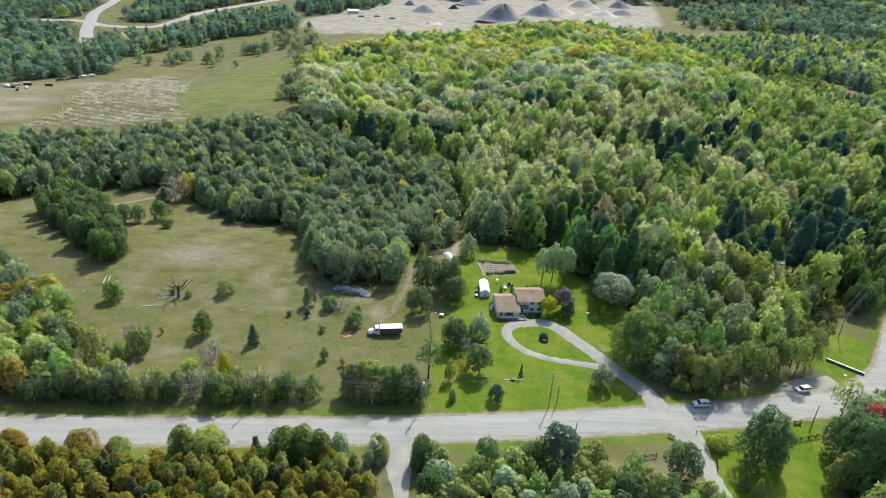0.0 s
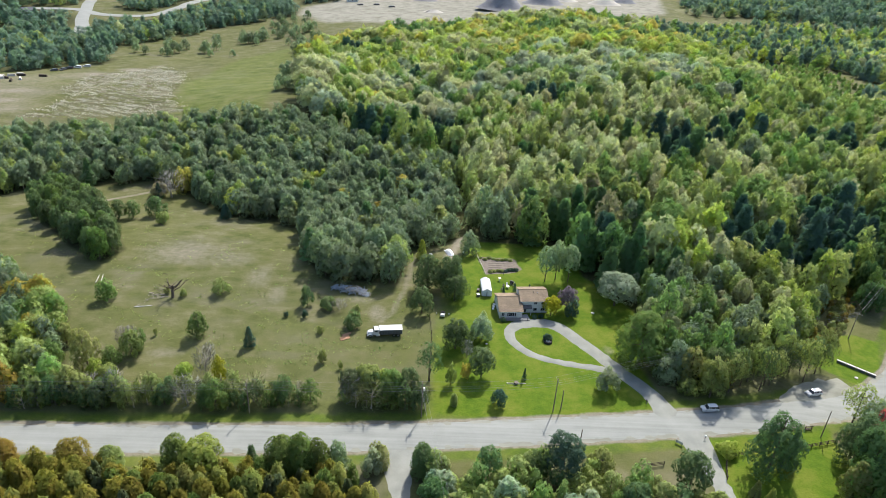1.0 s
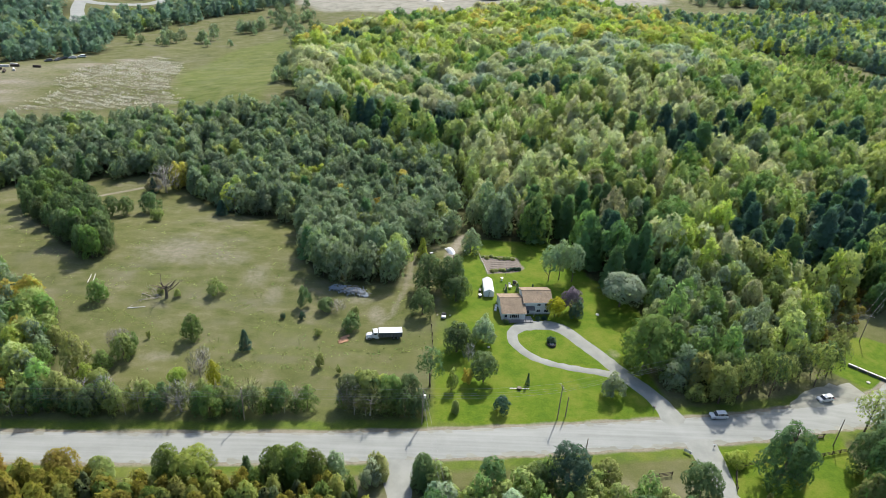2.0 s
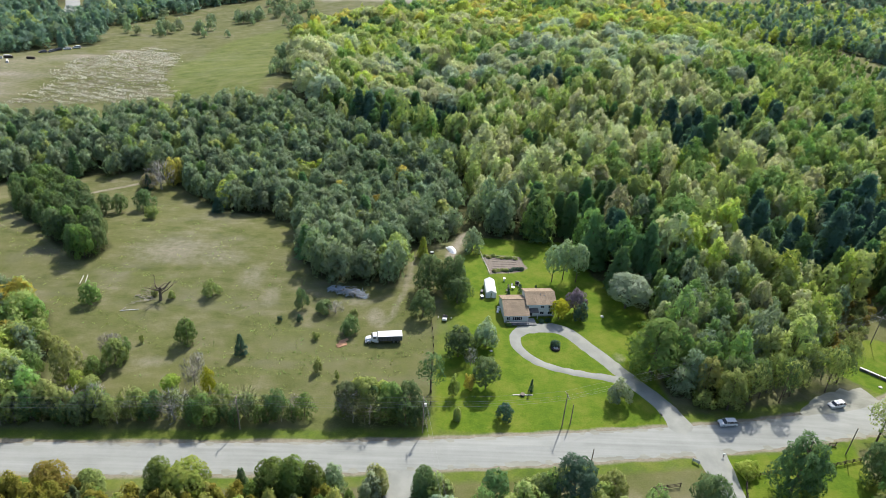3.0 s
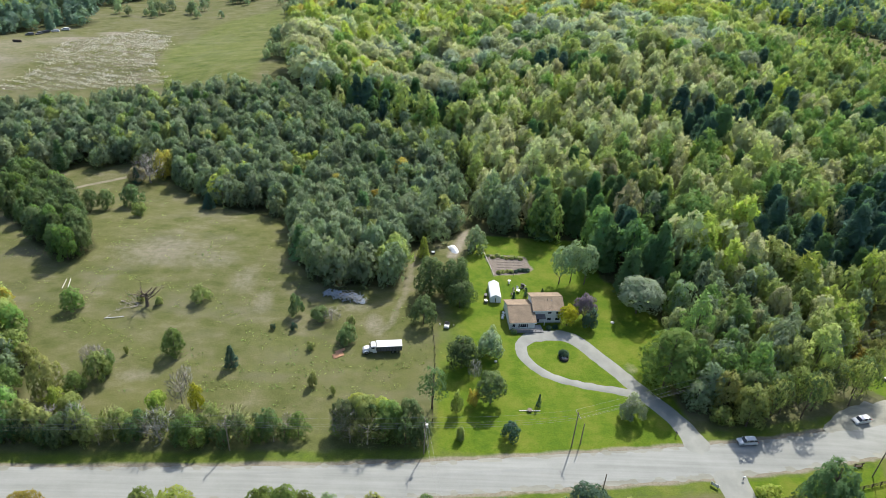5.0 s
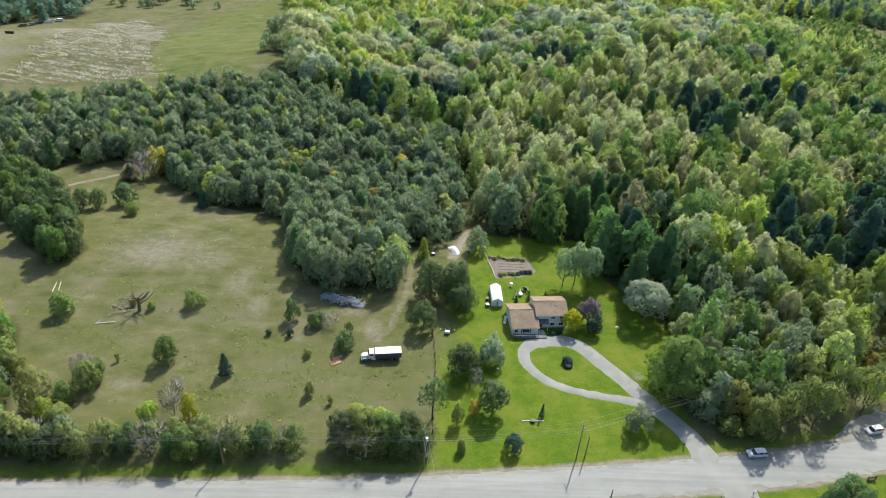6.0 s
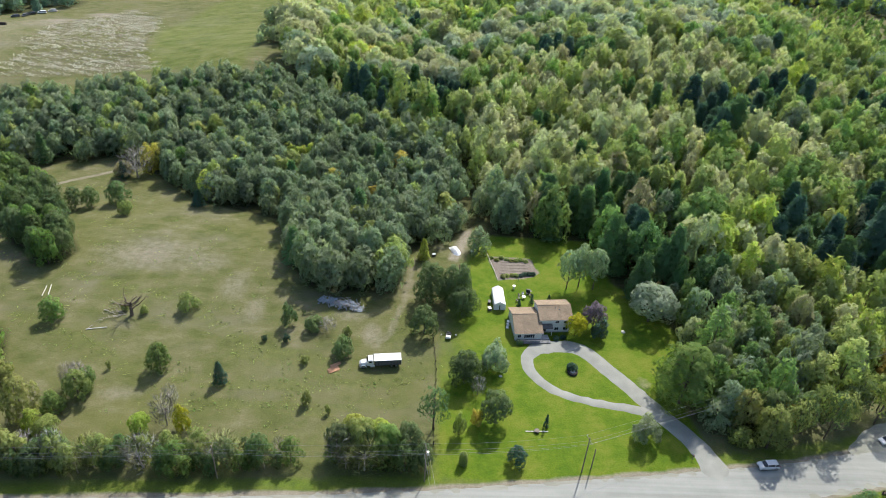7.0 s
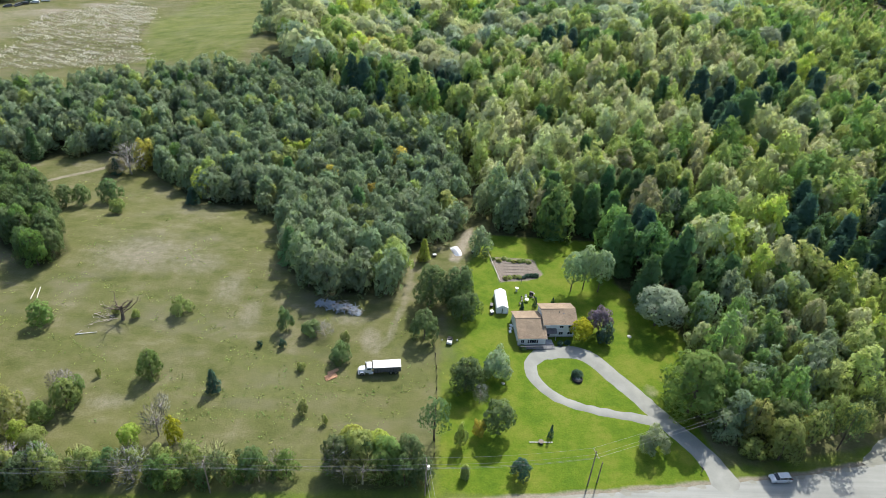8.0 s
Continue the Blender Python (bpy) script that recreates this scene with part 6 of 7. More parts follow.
def limb_tree(name, x, y, label, spread, seed, mat):
    """A broken trunk with crooked standing limbs and bleached limbs fallen round it."""
    root = thing(name, x, y, 0, label, "tree")
    r = np.random.RandomState(seed)
    lean = [(0, 0, -0.3), (0.15, 0.1, 1.5), (0.1, 0.35, 3.0), (0.4, 0.4, 4.4)]
    v, f = tube(lean, [0.5, 0.42, 0.34, 0.2], 9)
    part("trunk", mesh_of("trunk", v, f, BARK), None, root)
    for k in range(15):
        fallen = k % 5 < 2
        a = math.pi + r.normal(0, 0.75) if fallen else k * 2.4 + r.uniform(-0.4, 0.4)
        L = spread * (r.uniform(0.5, 1.0) if fallen else r.uniform(0.4, 0.75))
        start = np.array([-r.uniform(0.8, 3.5), r.normal(0, 1.6), 0.25]) if fallen else np.array([0.2, 0.3, r.uniform(1.6, 4.2)])
        pts, heading = [start], a
        for q in range(4):
            heading += r.normal(0, 0.45)
            rise = r.uniform(-0.04, 0.12) if fallen else r.uniform(0.4, 1.2)
            nxt = pts[-1] + np.array([math.cos(heading), math.sin(heading), rise]) * L / 4
            nxt[2] = max(nxt[2], 0.15)
            pts.append(nxt)
        thick = 0.1 if fallen else 0.2
        tubes = [tube(pts, thick * np.array([1.0, 0.8, 0.6, 0.4, 0.15]), 6)]
        for j in range(6):
            q = pts[r.randint(1, 5)]
            mid = q + r.normal(0, 0.35, 3) + (math.cos(a) * 0.35, math.sin(a) * 0.35, 0.1)
            end = mid + r.normal(0, 0.5, 3) + (math.cos(a) * 0.4, math.sin(a) * 0.4, 0.25)
            mid[2], end[2] = max(mid[2], 0.12), max(end[2], 0.1)
            tubes.append(tube([q, mid, end], [0.055, 0.04, 0.015], 4))
        v, f = join_tubes(tubes)
        part("limb", mesh_of("limb", v, f, mat if fallen else BARK), None, root, "bleached fallen limb" if fallen else "")
    return root


limb_tree("broken_tree", -77.2, 179.4, "broken dead tree with fallen bleached limbs in the meadow", 6.5, 73, BARE_WOOD)
tree("shrub", -79.5, 181.5, 2.2, 2.0, "olive", "bush", "olive sapling beside the broken tree")
tree("shrub", -74.2, 180.4, 2.2, 2.4, "olive", "bush", "olive scrub under the broken tree")
for x, y, t, L in ((-84, 173.8, 12, 5.0), (-83.2, 180.2, -25, 4.0)):
    f = thing("fallen_log", x, y, t, "bleached white fallen log in the dry grass", "log", "fallen logs")
    part("log", log_mesh(L, 0.11, WHITE_TRIM if t > 0 else BARE_WOOD, int(L * 7)), None, f, at=pose(0, 0, 0.22))
    part("branch", log_mesh(L * 0.4, 0.09, BARE_WOOD, 5), None, f, at=pose(-L * 0.35, 0.4, 0.2, 0, 0, 50))
for x, y, t in ((-104.1, 188.2, 102), (-102.9, 188.7, 107)):
    f = thing("fallen_log", x, y, t, "straight white birch log lying in the meadow", "log", "fallen logs")
    part("log", log_mesh(4.8, 0.1, PALE_WOOD, 9), None, f, at=pose(0, 0, 0.2))

# ---- garden and yard ----
plot = thing("garden_plot", 26, 207.6, 0, "dug brown vegetable plot with a few green rows", "garden")
part("soil", prism([(-7.3, 6.2), (5.2, 5.6), (7.2, -1.6), (4.8, -4.0), (-5, -5.8)], -0.2, 0.03, "z"), SOIL, plot)
r = np.random.RandomState(74)
for k in range(5):
    part("furrow", prism([(-0.35, 0.02), (0.35, 0.02), (0.12, 0.13), (-0.12, 0.13)], -4.6 + k * 0.3, 4.4 - k * 0.1, "x"), SOIL, plot, at=pose(0.5 - 0.2 * k, -2.5 + 1.5 * k, 0))
GARDEN_ROW = "leafy green vegetables in the garden plot"
for x, y, h in [(22.5 + i * 1.3, 203.4 + 0.22 * i + r.uniform(-0.3, 0.3), 0.8) for i in range(8)] + [(19.6 + i * 1.5, 212.4 + r.uniform(-0.8, 0.8), 1.0) for i in range(8)]:
    tree("oval", x, y, h * r.uniform(0.8, 1.3), 1.7, "dark" if y < 206 and x > 27 else "olive", "vegetable_plant", GARDEN_ROW, "plant", "garden rows")
rail = thing("garden_fence", 19.4, 209, 0, "thin pale wire fence on posts beside the garden plot", "fence")
for k in range(6):
    u = k / 5
    part("post", rod(bmesh.new(), (-1.3 + 2.7 * u, 7.2 - 14.5 * u, -0.3), (-1.3 + 2.7 * u, 7.2 - 14.5 * u, 0.6), 0.04), PALE_WOOD, rail)
part("rail", boxes(((-7.4, -0.03, 0.5), (7.4, 0.03, 0.56))), PALE_WOOD, rail, at=pose(0.05, -0.05, 0, 0, 0, -79.4))
part("rail", boxes(((-7.4, -0.03, 0.25), (7.4, 0.03, 0.3))), PALE_WOOD, rail, at=pose(0.05, -0.05, 0, 0, 0, -79.4))

bath = thing("bird_bath", 25.2, 197.8, 0, "white garden bird bath on a pedestal", "bird bath")
part("pedestal", rod(bmesh.new(), (0, 0, 0), (0, 0, 0.9), 0.28, 0.14, 10), WHITE_TRIM, bath)
part("bowl", rod(bmesh.new(), (0, 0, 0.9), (0, 0, 1.1), 0.2, 0.5, 14), WHITE_TRIM, bath)
post = thing("clothes_post", 26.8, 201.3, 20, "leaning dark clothes-line post behind the house", "post")
part("pole", rod(bmesh.new(), (0, 0, -0.2), (0.3, 0.5, 2.4), 0.05), STEEL, post)
part("crossbar", rod(bmesh.new(), (-0.4, 0.5, 2.3), (1.0, 0.5, 2.3), 0.035), STEEL, post)

table = thing("patio_table", 27.6, 193.4, 10, "round white patio table behind the house", "table")
part("tabletop", rod(bmesh.new(), (0, 0, 0.7), (0, 0, 0.75), 0.62, 0.6, 18), WHITE_TRIM, table)
for k in range(4):
    a = k * math.pi / 2 + 0.6
    part("leg", rod(bmesh.new(), (math.cos(a) * 0.45, math.sin(a) * 0.45, 0), (math.cos(a) * 0.35, math.sin(a) * 0.35, 0.7), 0.03), WHITE_TRIM, table)


def patio_chair(x, y, turn, mat, label):
    c = thing("patio_chair", x, y, turn, label, "chair", "chairs round the patio table")
    part("seat", boxes(((-0.28, -0.28, 0.4), (0.28, 0.28, 0.46)), bevel=0.02), mat, c)
    part("backrest", boxes(((-0.28, 0.24, 0.46), (0.28, 0.3, 0.95)), bevel=0.02), mat, c)
    for sx in (-0.24, 0.24):
        for sy in (-0.24, 0.24):
            part("leg", boxes(((sx - 0.025, sy - 0.025, 0), (sx + 0.025, sy + 0.025, 0.4))), mat, c)
        part("armrest", boxes(((sx - 0.035, -0.26, 0.64), (sx + 0.035, 0.26, 0.68))), mat, c)


for x, y, t, m, label in ((26.2, 193.0, 80, BLACK, "black patio chair on the lawn"), (26.4, 194.3, 50, BLACK, "black patio chair on the lawn"), (27.5, 195.0, 0, WHITE_TRIM, "white patio chair on the lawn"),
                          (28.8, 195.3, -30, BLACK, "black patio chair on the lawn"), (29.6, 194.6, -70, BLACK, "black patio chair on the lawn"), (25.6, 191.8, 100, BLACK, "black patio chair on the lawn")):
    patio_chair(x, y, t, m, label)
grill = thing("barbecue", 29.2, 196.2, -20, "black covered barbecue on the lawn", "barbecue")
part("hood", boxes(((-0.6, -0.3, 0.7), (0.6, 0.3, 1.15)), bevel=0.12), BLACK, grill)
part("cabinet", boxes(((-0.55, -0.28, 0.05), (0.55, 0.28, 0.7)), bevel=0.02), BLACK, grill)
part("side_shelf", boxes(((0.6, -0.25, 0.75), (1.0, 0.25, 0.8))), STEEL, grill)
for x, y, h in ((25.9, 189.6, 2.8), (29.6, 191.2, 3.4), (34.6, 192.3, 2.6)):
    tree("cone", x, y, h, 1.3, "dark", "cedar_tree", "clipped dark cone-shaped cedar behind the house", group="clipped cedars")
for k in range(3):
    t = thing("garden_sack", 22.0 + 0.25 * k, 180.4 + 1.2 * k, 15 * k, "white sack lying beside the house wall", "sack", "sacks by the house")
    part("sack", boxes(((-0.35, -0.5, 0), (0.35, 0.5, 0.35)), bevel=0.14), TARP, t)
for x, y, s, look_of in ((24.6, 174.0, 1.3, "green"), (24.2, 176.2, 1.5, "green"), (34.5, 176.4, 1.2, "dark"), (36.4, 177.0, 1.3, "dark")):
    tree("oval", x, y, s, s * 1.3, look_of, "bush", "low clipped shrub beside the house wall", group="foundation shrubs")

ring = thing("tyre_planter", 37.0, 164.0, 0, "round planter with a white rim and dark shrub", "planter")
part("tyre", wheel_shape(1.25, 0.7, 24), RUBBER, ring, at=pose(0, 0, 0.28, 90))
part("rim", rod(bmesh.new(), (0, 0, 0.5), (0, 0, 0.68), 0.62, 0.55, 18), PALE_WOOD, ring, "pale rim")
part("soil", rod(bmesh.new(), (0, 0, 0.2), (0, 0, 0.5), 0.8, 0.8, 16), SOIL, ring)
tree("oval", 37.0, 165.0, 2.2, 2.7, "dark", "bush", "dark round shrub behind the tyre planter")
border = thing("stone_border", 26.0, 144.8, 2, "low pale stone border with a dark planter", "border")
for k in range(9):
    if k not in (4,):
        part("stone", boxes(((-2.6 + k * 0.58, -0.12, 0), (-2.1 + k * 0.58, 0.14, 0.16)), bevel=0.04), PALE_WOOD, border)
tub = thing("planter", 25.9, 144.7, 0, "dark half-barrel planter on the lawn", "planter")
part("barrel", rod(bmesh.new(), (0, 0, 0), (0, 0, 0.55), 0.5, 0.62, 14), BLACK, tub)
part("soil", rod(bmesh.new(), (0, 0, 0.5), (0, 0, 0.57), 0.55, 0.55, 14), SOIL, tub)


def mailbox(x, y, turn, label, mat):
    m = thing("mailbox", x, y, turn, label, "mailbox", "mailboxes")
    part("post", boxes(((-0.06, -0.06, -0.2), (0.06, 0.06, 1.0))), POLE_WOOD, m)
    part("box", prism([(-0.15, 1.0), (0.15, 1.0), (0.15, 1.2), (0.08, 1.3), (-0.08, 1.3), (-0.15, 1.2)], -0.28, 0.28), mat, m)
    part("flag", boxes(((0.16, -0.1, 1.15), (0.18, 0.05, 1.35))), RED_GLASS, m)


mailbox(59.4, 138.6, 20, "dark mailbox on a post beside the driveway", BLACK)
mailbox(70.6, 126.4, 100, "pale mailbox on a post at the lane's mouth", WHITE_TRIM)
for x, y, t, L in ((53.3, 180.4, 5, 1.0), (125.2, 156.2, 30, 0.9), (18.9, 161.9, 0, 0.7)):
    s = thing("boulder", x, y, t, "pale flat boulder on the lawn", "boulder", "boulders")
    bm = bmesh.new()
    bmesh.ops.create_icosphere(bm, subdivisions=2, radius=0.6)
    for v in bm.verts:
        v.co = v.co * (1 + 0.25 * noise.noise(v.co * 2.1 + Vector((x, y, 0)))) * L
        v.co.z = v.co.z * 0.4 + 0.12
    part("rock", bm, PALE_WOOD, s)
sign = thing("road_sign", 63.6, 124.4, -40, "small white roadside sign lying beside the lane", "sign")
part("panel", boxes(((-0.9, -0.03, 0.3), (0.9, 0.03, 1.1)), bevel=0.01), WHITE_TRIM, sign)
for x in (-0.7, 0.7):
    part("post", boxes(((x - 0.04, -0.08, -0.2), (x + 0.04, -0.03, 1.2))), POLE_WOOD, sign)
bench = thing("bench_frame", 98.6, 131.3, 10, "dark wooden bench-like stand on the roadside grass", "stand")
for x in (-0.9, 0.9):
    part("leg", boxes(((x - 0.07, -0.07, -0.2), (x + 0.07, 0.07, 1.3))), FENCE_WOOD, bench)
part("crossbar", boxes(((-1.3, -0.06, 1.0), (1.3, 0.06, 1.15))), FENCE_WOOD, bench)
part("seat", boxes(((-1.1, -0.25, 0.35), (1.1, 0.25, 0.42))), FENCE_WOOD, bench)


# ---- behind the yard: sheeted heap and crates along the track ----
heap = thing("sheeted_heap", 8.6, 216.4, 20, "heap under a bright white plastic sheet by the track", "heap")
bm = bmesh.new()
bmesh.ops.create_grid(bm, x_segments=14, y_segments=18, size=1)
for v in bm.verts:
    d = math.hypot(v.co.x, v.co.y)
    v.co = Vector((v.co.x * 1.3, v.co.y * 2.6, max(0.03, 1.2 * (1 - d * d * 0.8)) + 0.22 * noise.noise(v.co * 4)))
part("sheet", bm, TARP, heap, smooth_it=True)
for x, y in ((1.9, 213.2), (13.6, 216.0)):
    c = thing("crate", x, y, 12, "small white-topped wooden crate by the track", "crate", "crates by the track")
    part("box", boxes(((-0.5, -0.4, 0), (0.5, 0.4, 0.75)), bevel=0.03), FENCE_WOOD, c)
    part("lid", boxes(((-0.56, -0.46, 0.75), (0.56, 0.46, 0.83)), bevel=0.02), WHITE_TRIM, c)


# ---- poles and wires ----
def pole(x, y, h, label, arm_turn=None, transformer=False):
    p = thing("utility_pole", x, y, 0, label, "utility pole", "utility poles")
    part("shaft", rod(bmesh.new(), (0, 0, -0.5), (0, 0, h), 0.15, 0.1, 9), POLE_WOOD, p)
    if arm_turn is not None:
        arm = part("crossarm", boxes(((-1.25, -0.06, h - 0.73), (1.25, 0.06, h - 0.61)), bevel=0.015), POLE_WOOD, p, at=pose(0, 0, 0, 0, 0, arm_turn))
        for s in (-1.15, -0.4, 1.15):
            part("insulator", rod(bmesh.new(), (s, 0, h - 0.6), (s, 0, h - 0.42), 0.06, 0.04, 7), WHITE_TRIM, arm)
    if transformer:
        part("transformer", rod(bmesh.new(), (0.42, 0, h - 2.3), (0.42, 0, h - 1.4), 0.24, 0.24, 12), CHROME, p)
    return p


pole(-41.2, 129.6, 10.0, "wooden utility pole with a crossarm beside the road", 93)
pole(1.0, 130.6, 10.6, "wooden utility pole with a crossarm and transformer", 96, True)
pole(34.3, 134.2, 10.8, "wooden utility pole with a crossarm on the lawn's edge", 105)
pole(133.2, 175.8, 10.0, "wooden utility pole with a crossarm in scrub", 140)
pole(176, 219, 10.0, "wooden utility pole with a crossarm in the cutting", 150)
pole(36.4, 135.0, 6.5, "short wooden stub pole beside a taller pole")
pole(38.8, 121.8, 6.0, "plain wooden pole at the roadside")
pole(100.8, 129.0, 8.4, "plain dark wooden pole beside the fence")
pole(9.0, 86, 9.5, "wooden utility pole among cedars", 8)
guy = thing("guy_wire", 2.3, 130.9, 0, "steel guy wire bracing the roadside pole", "wire")
part("strand", rod(bmesh.new(), (0, 0, 0), (-1.25, -0.3, 9.6), 0.035, 0.035, 5), WIRE, guy)


def span(name, a, b, sag, radius=0.018, label="power line hanging between wooden poles"):
    n = 16
    pts = [(a[0] + (b[0] - a[0]) * u, a[1] + (b[1] - a[1]) * u, a[2] + (b[2] - a[2]) * u - sag * 4 * u * (1 - u)) for u in np.linspace(0, 1, n)]
    v, f = tube(pts, [radius] * n, 4)
    tagged(new(name, mesh_of(name, v, f, WIRE)), label, "wire", "overhead wires")


LINE = [(-240, 118, 10.4), (-125, 124.6, 9.6), (-41.2, 129.6, 9.6), (1, 130.6, 10.2), (34.3, 134.2, 10.4), (133.2, 175.8, 8.0), (176, 219, 9.6), (250, 300, 12)]
for p, q in zip(LINE, LINE[1:]):
    d = unit(np.array([q[0] - p[0], q[1] - p[1], 0.0]))
    for off in (-1.15, -0.4, 1.15):
        s = (-d[1] * off, d[0] * off)
        span("power_line", (p[0] + s[0], p[1] + s[1], p[2]), (q[0] + s[0], q[1] + s[1], q[2]), 0.8)
    span("power_line", (p[0], p[1], p[2] - 1.8), (q[0], q[1], q[2] - 1.8), 0.9, 0.022)
for off in (-0.5, 0.5):
    span("power_line", (1 + off, 130.6, 9.6), (9 + off, 86, 9.0), 0.6)


# ---- fences and barrier ----
def fence(points, label, rails=3, step=2.4):
    c = along(points, step)
    root = thing("fence", c[0][0], c[0][1], 0, label, "fence", "fences", z=0)
    off = Vector((c[0][0], c[0][1], 0))
    post_me = bpy.data.meshes.new("post")
    bm = boxes(((-0.08, -0.08, -0.3), (0.08, 0.08, 1.35)), bevel=0.015)
    bm.to_mesh(post_me)
    bm.free()
    post_me.materials.append(FENCE_WOOD)
    for p in c:
        part("post", post_me, None, root, at=Matrix.Translation(Vector((p[0], p[1], height(*p))) - off))
    for a, b in zip(c, c[1:]):
        for k in range(rails):
            z = 0.35 + 0.4 * k
            pa, pb = Vector((a[0], a[1], height(*a) + z)) - off, Vector((b[0], b[1], height(*b) + z)) - off
            d = (pb - pa).length
            m = Matrix.Translation((pa + pb) / 2) @ (pb - pa).to_track_quat("X", "Z").to_matrix().to_4x4()
            part("rail", boxes(((-d / 2, -0.03, -0.07), (d / 2, 0.03, 0.07))), FENCE_WOOD, root, at=m)


fence([(74.6, 120.6), (82.3, 122.4), (93.9, 124.4), (103.5, 127.2)], "dark wooden post-and-rail fence round a lawn")
fence([(73.7, 120.2), (72.4, 117), (71.4, 113.6)], "dark wooden post-and-rail fence beside the lane")
fence([(51.5, 116), (57.9, 117.4)], "short dark wooden post-and-rail fence by the thicket")
fence([(2.7, 140), (3.0, 152), (3.0, 166), (1.8, 178)], "old dark wire fence on posts along the meadow", 1, 3.5)

barrier = thing("road_barrier", 127.2, 160.2, -41, "row of white-topped dark barrier blocks across old road", "barrier")
for k in range(4):
    part("block", boxes(((-5.2 + k * 2.65, -0.35, -0.1), (-2.75 + k * 2.65, 0.35, 0.75)), bevel=0.05), STEEL, barrier)
    part("cap", boxes(((-5.2 + k * 2.65, -0.22, 0.75), (-2.75 + k * 2.65, 0.22, 0.84)), bevel=0.03), WHITE_TRIM, barrier)


# ---- far off: brush rows, yard, gravel pit ----
x, y, r = scatter(BRUSH, 2.1, 81)
rows_far, tints = [], []
for px, py in zip(x, y):
    across = px * 0.35 + py * 0.94
    across += 2.0 * patch(px, py, 22, 7.0)
    if (across % 6.0) > 2.6 and r.uniform() < 0.94:
        continue
    n, size = 16, r.uniform(0.5, 0.85)
    c = np.column_stack([r.normal(px, 1.8, n), r.normal(py, 0.35, n), np.zeros(n)])
    c[:, 2] = land(c[:, 0], c[:, 1]) + r.uniform(0.2, 1.3, n)
    rows_far.append(sprays(c, np.tile((0.0, -0.3, 1.0), (n, 1)), size, r, 0.5))
    q = r.uniform() + 0.5 * patch(px, py, 30, 4.0)
    base = (0.56, 0.53, 0.52) if q < 0.62 else (0.27, 0.22, 0.19) if q < 0.75 else (0.17, 0.19, 0.07)
    tints.append(np.tile(np.r_[np.array(base) * r.uniform(0.75, 1.2), 1.0], (3 * n, 1)))
brush_mesh = spray_mesh("brush_rows", np.concatenate(rows_far), LEAF_WOOD)
brush_mesh.attributes.new("tint", "FLOAT_COLOR", "POINT").data.foreach_set("color", np.concatenate(tints).astype(np.float32).ravel())
tagged(new("brush_rows", brush_mesh), "windrows of pale cut brush beside a far meadow", "brush", kind="stuff")

for k, (px, py, t, paint) in enumerate(((-264, 477, 30, STEEL), (-260, 481, 70, STEEL), (-254.5, 491, 15, CAR_WHITE), (-250.5, 496.5, 15, CAR_WHITE), (-258.5, 486, 40, BLACK))):
    car(px, py, t, "car parked at the far woodland yard", paint=paint, length=5.2, group="cars in the far yard")
r = np.random.RandomState(82)
for k in range(12):
    px, py = -274 + r.normal(0, 9), 442 + r.normal(0, 9)
    c = thing("timber_stack", px, py, r.uniform(0, 180), "stack of pale timber in the far yard", "timber", "timber stacks")
    for j in range(3):
        part("timber", boxes(((-2.5, -0.7 + j * 0.1, j * 0.5), (2.5, 0.7 - j * 0.1, 0.45 + j * 0.5)), bevel=0.05), PALE_WOOD if k % 3 else FENCE_WOOD, c)


def mound_heap(px, py, w, h, mat, label, seed):
    root = thing("gravel_heap", px, py, 0, label, "heap", "heaps in the pit")
    bm = bmesh.new()
    rings, segs = 9, 26
    grid = []
    for i in range(rings + 1):
        u = i / rings
        ring_v = []
        for j in range(segs):
            a = 2 * math.pi * j / segs
            q = w / 2 * u * (1 + 0.18 * noise.noise(Vector((math.cos(a) * 1.3, math.sin(a) * 1.3, seed))))
            z = h * (0.5 + 0.5 * math.cos(math.pi * min(1, u * 1.02))) ** 0.8 * (1 + 0.15 * noise.noise(Vector((math.cos(a) * 2, math.sin(a) * 2, seed + u * 2)))) - 0.4
            ring_v.append(bm.verts.new((math.cos(a) * q * 1.15, math.sin(a) * q * 0.8, z)))
        grid.append(ring_v)
    for i in range(rings):
        for j in range(segs):
            bm.faces.new((grid[i][j], grid[i + 1][j], grid[i + 1][(j + 1) % segs], grid[i][(j + 1) % segs]))
    bmesh.ops.remove_doubles(bm, verts=bm.verts, dist=0.01)
    bmesh.ops.recalc_face_normals(bm, faces=bm.faces)
    part("mass", bm, mat, root, smooth_it=True)


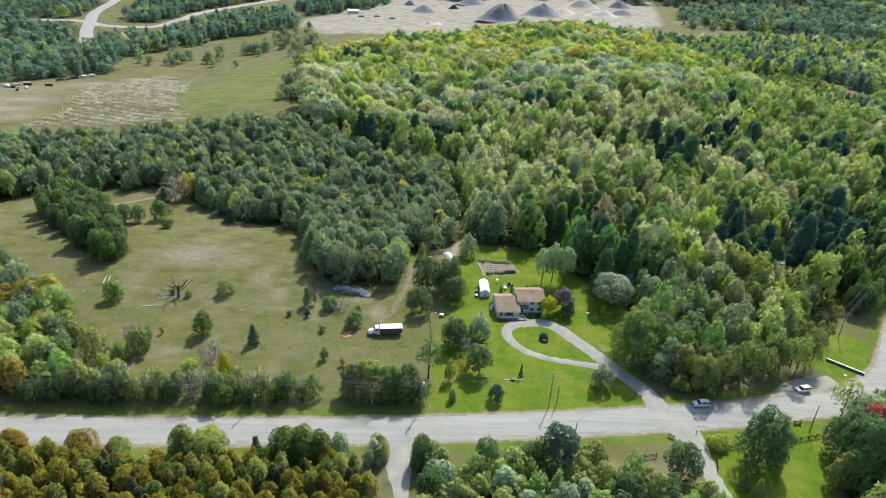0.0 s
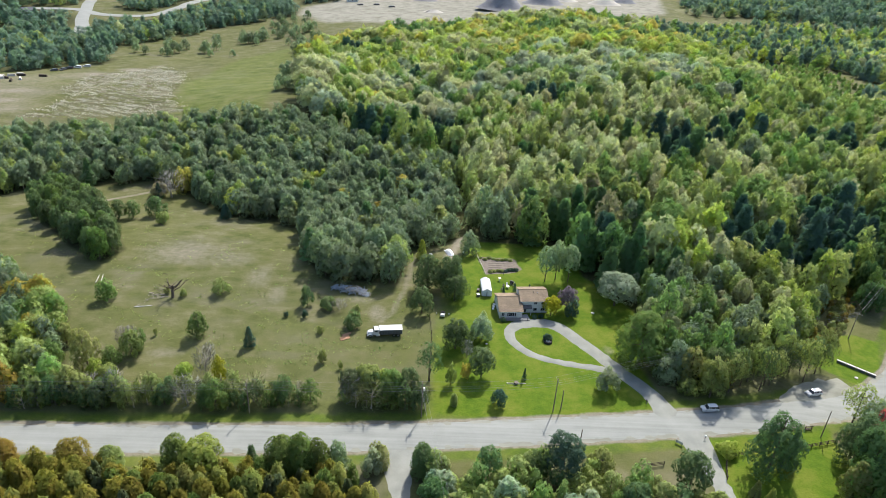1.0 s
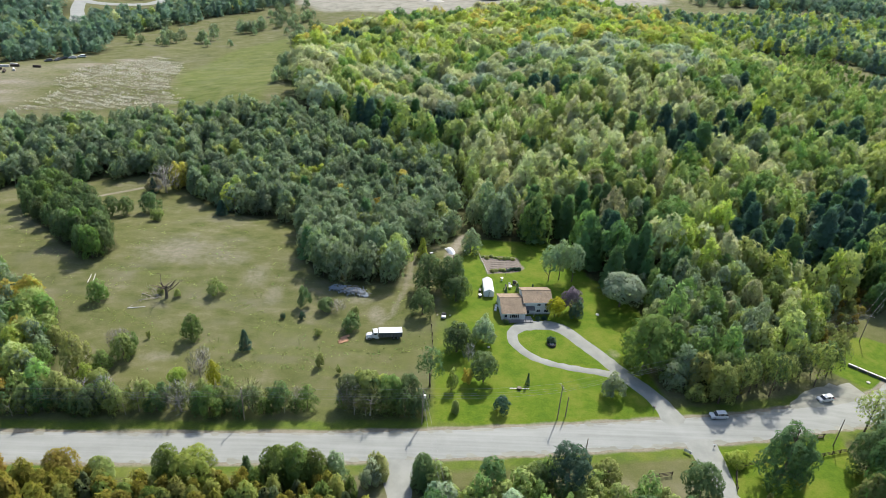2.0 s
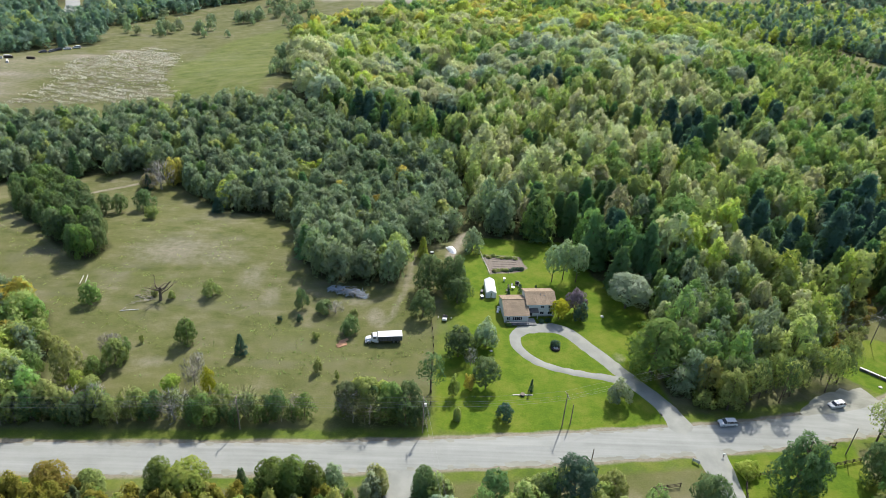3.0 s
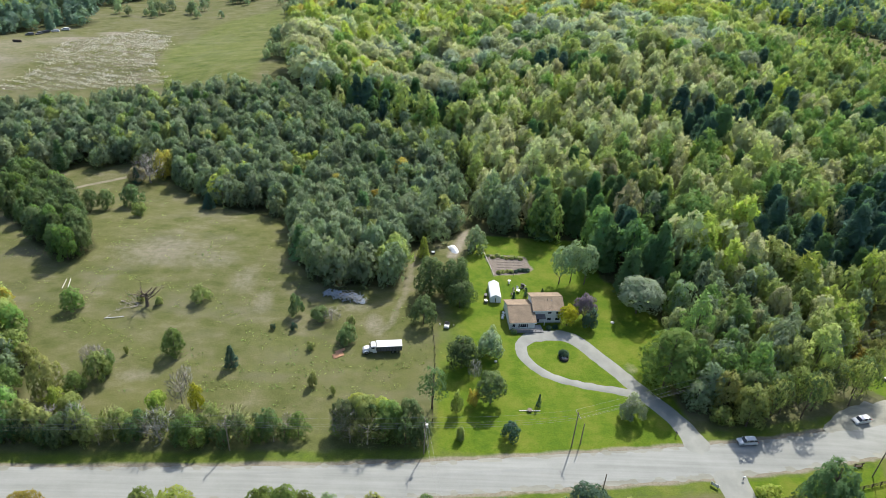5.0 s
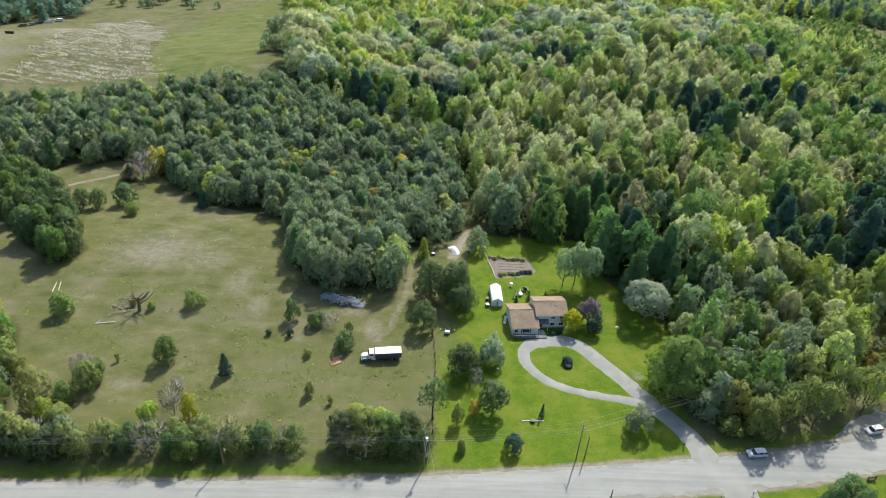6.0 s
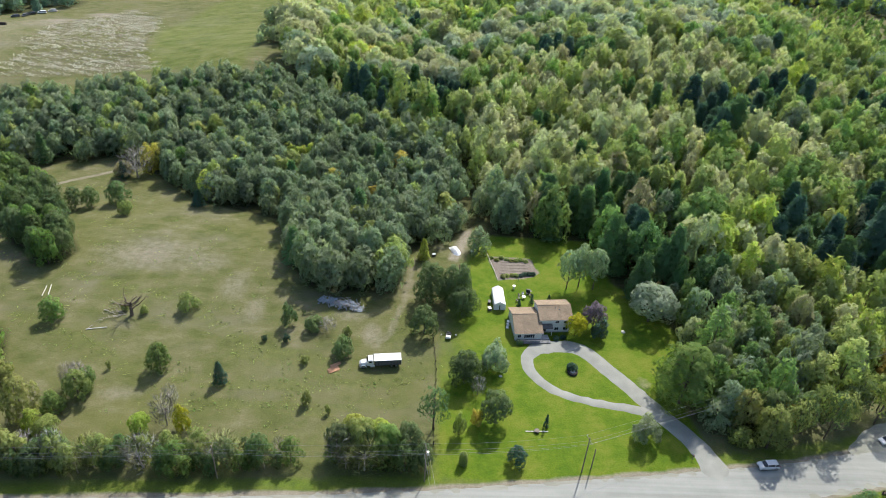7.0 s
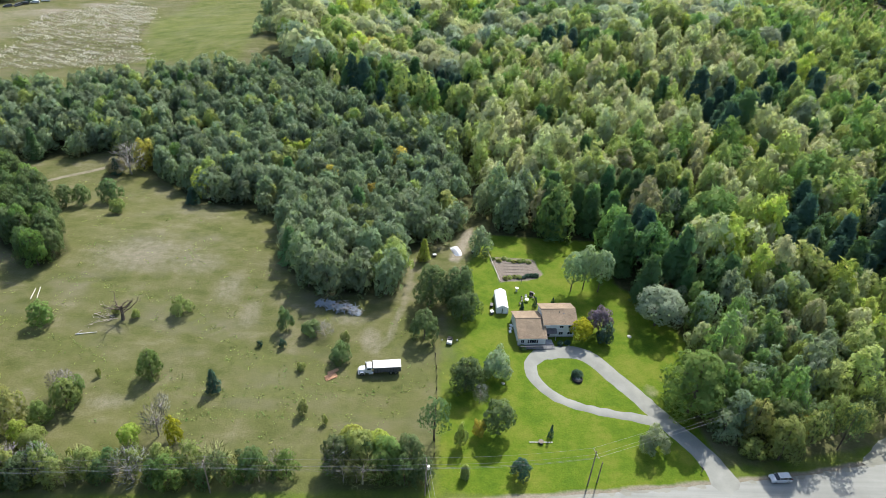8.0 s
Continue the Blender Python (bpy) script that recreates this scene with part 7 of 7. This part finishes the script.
for k, (px, py, w, h, mat, label) in enumerate((
    (73, 800, 52, 17, PILE, "large dark-grey gravel heap in the pit"), (122, 832, 46, 13, PILE, "dark-grey gravel heap in the pit"),
    (-17, 872, 34, 8, PILE, "grey gravel heap in the pit"), (-37, 922, 16, 6, PILE, "small grey gravel heap in the pit"),
    (184, 915, 42, 11, PILE_PALE, "pale sand heap in the pit"), (235, 931, 30, 9, PILE, "dark gravel heap in the pit"),
    (196, 850, 40, 7, PILE_PALE, "pale broken ground heap in the pit"), (150, 860, 34, 6, PILE_PALE, "pale sand heap in the pit"),
    (45, 940, 40, 9, PILE, "grey gravel heap in the pit"), (225, 870, 30, 6, PILE, "grey gravel heap in the pit"),
    (-5, 790, 26, 3, PILE_PALE, "low pale sand heap in the pit"), (20, 905, 14, 5, FENCE_WOOD, "dark scrap heap in the pit"))):
    mound_heap(px, py, w, h, mat, label, k * 3.1)
mound_heap(310, 822, 70, 7, worn("bank_grass", (0.1, 0.115, 0.045), (0.2, 0.19, 0.11), 0.2, 0.95, 0.1), "grassy-topped sand bank beyond the woods", 50.0)


def shed_far(px, py, turn, l, w, h, label, roof):
    root = thing("building", px, py, turn, label, "building", "far buildings")
    part("wall", boxes(((-l / 2, -w / 2, -0.5), (l / 2, w / 2, h))), SIDING, root)
    for s in (-1, 1):
        part("roof_slope", prism([(s * (w / 2 + 0.4), h - 0.1), (0, h + w * 0.28), (0, h + w * 0.28 + 0.2), (s * (w / 2 + 0.4), h + 0.12)], -l / 2 - 0.4, l / 2 + 0.4, "x"), roof, root)
    part("gable", prism([(-w / 2, h), (w / 2, h), (0, h + w * 0.27)], -l / 2, l / 2, "x"), SIDING, root)
    for k in range(3):
        q = -l / 2 + l * (k + 0.5) / 3
        f = part("window", boxes(((q - 0.7, -w / 2 - 0.06, 1.0), (q + 0.7, -w / 2 + 0.01, 2.2))), WHITE_TRIM, root)
        part("pane", boxes(((q - 0.6, -w / 2 - 0.09, 1.1), (q + 0.6, -w / 2 - 0.062, 2.1))), GLASS, f)


shed_far(-100, 840, 5, 13, 6, 3.2, "long white shed at the edge of the pit", WHITE_TRIM)
shed_far(-405, 706, 30, 14, 9, 4, "white house among distant trees", STEEL)
shed_far(600, 1000, -20, 26, 14, 4.5, "grey-roofed barn beyond a far field", STEEL)
for px, py in ((-88, 812), (-70, 815), (-52, 806)):
    car(px, py, 8, "dark vehicle parked in the gravel pit", paint=STEEL, length=7.0, group="vehicles in the pit")
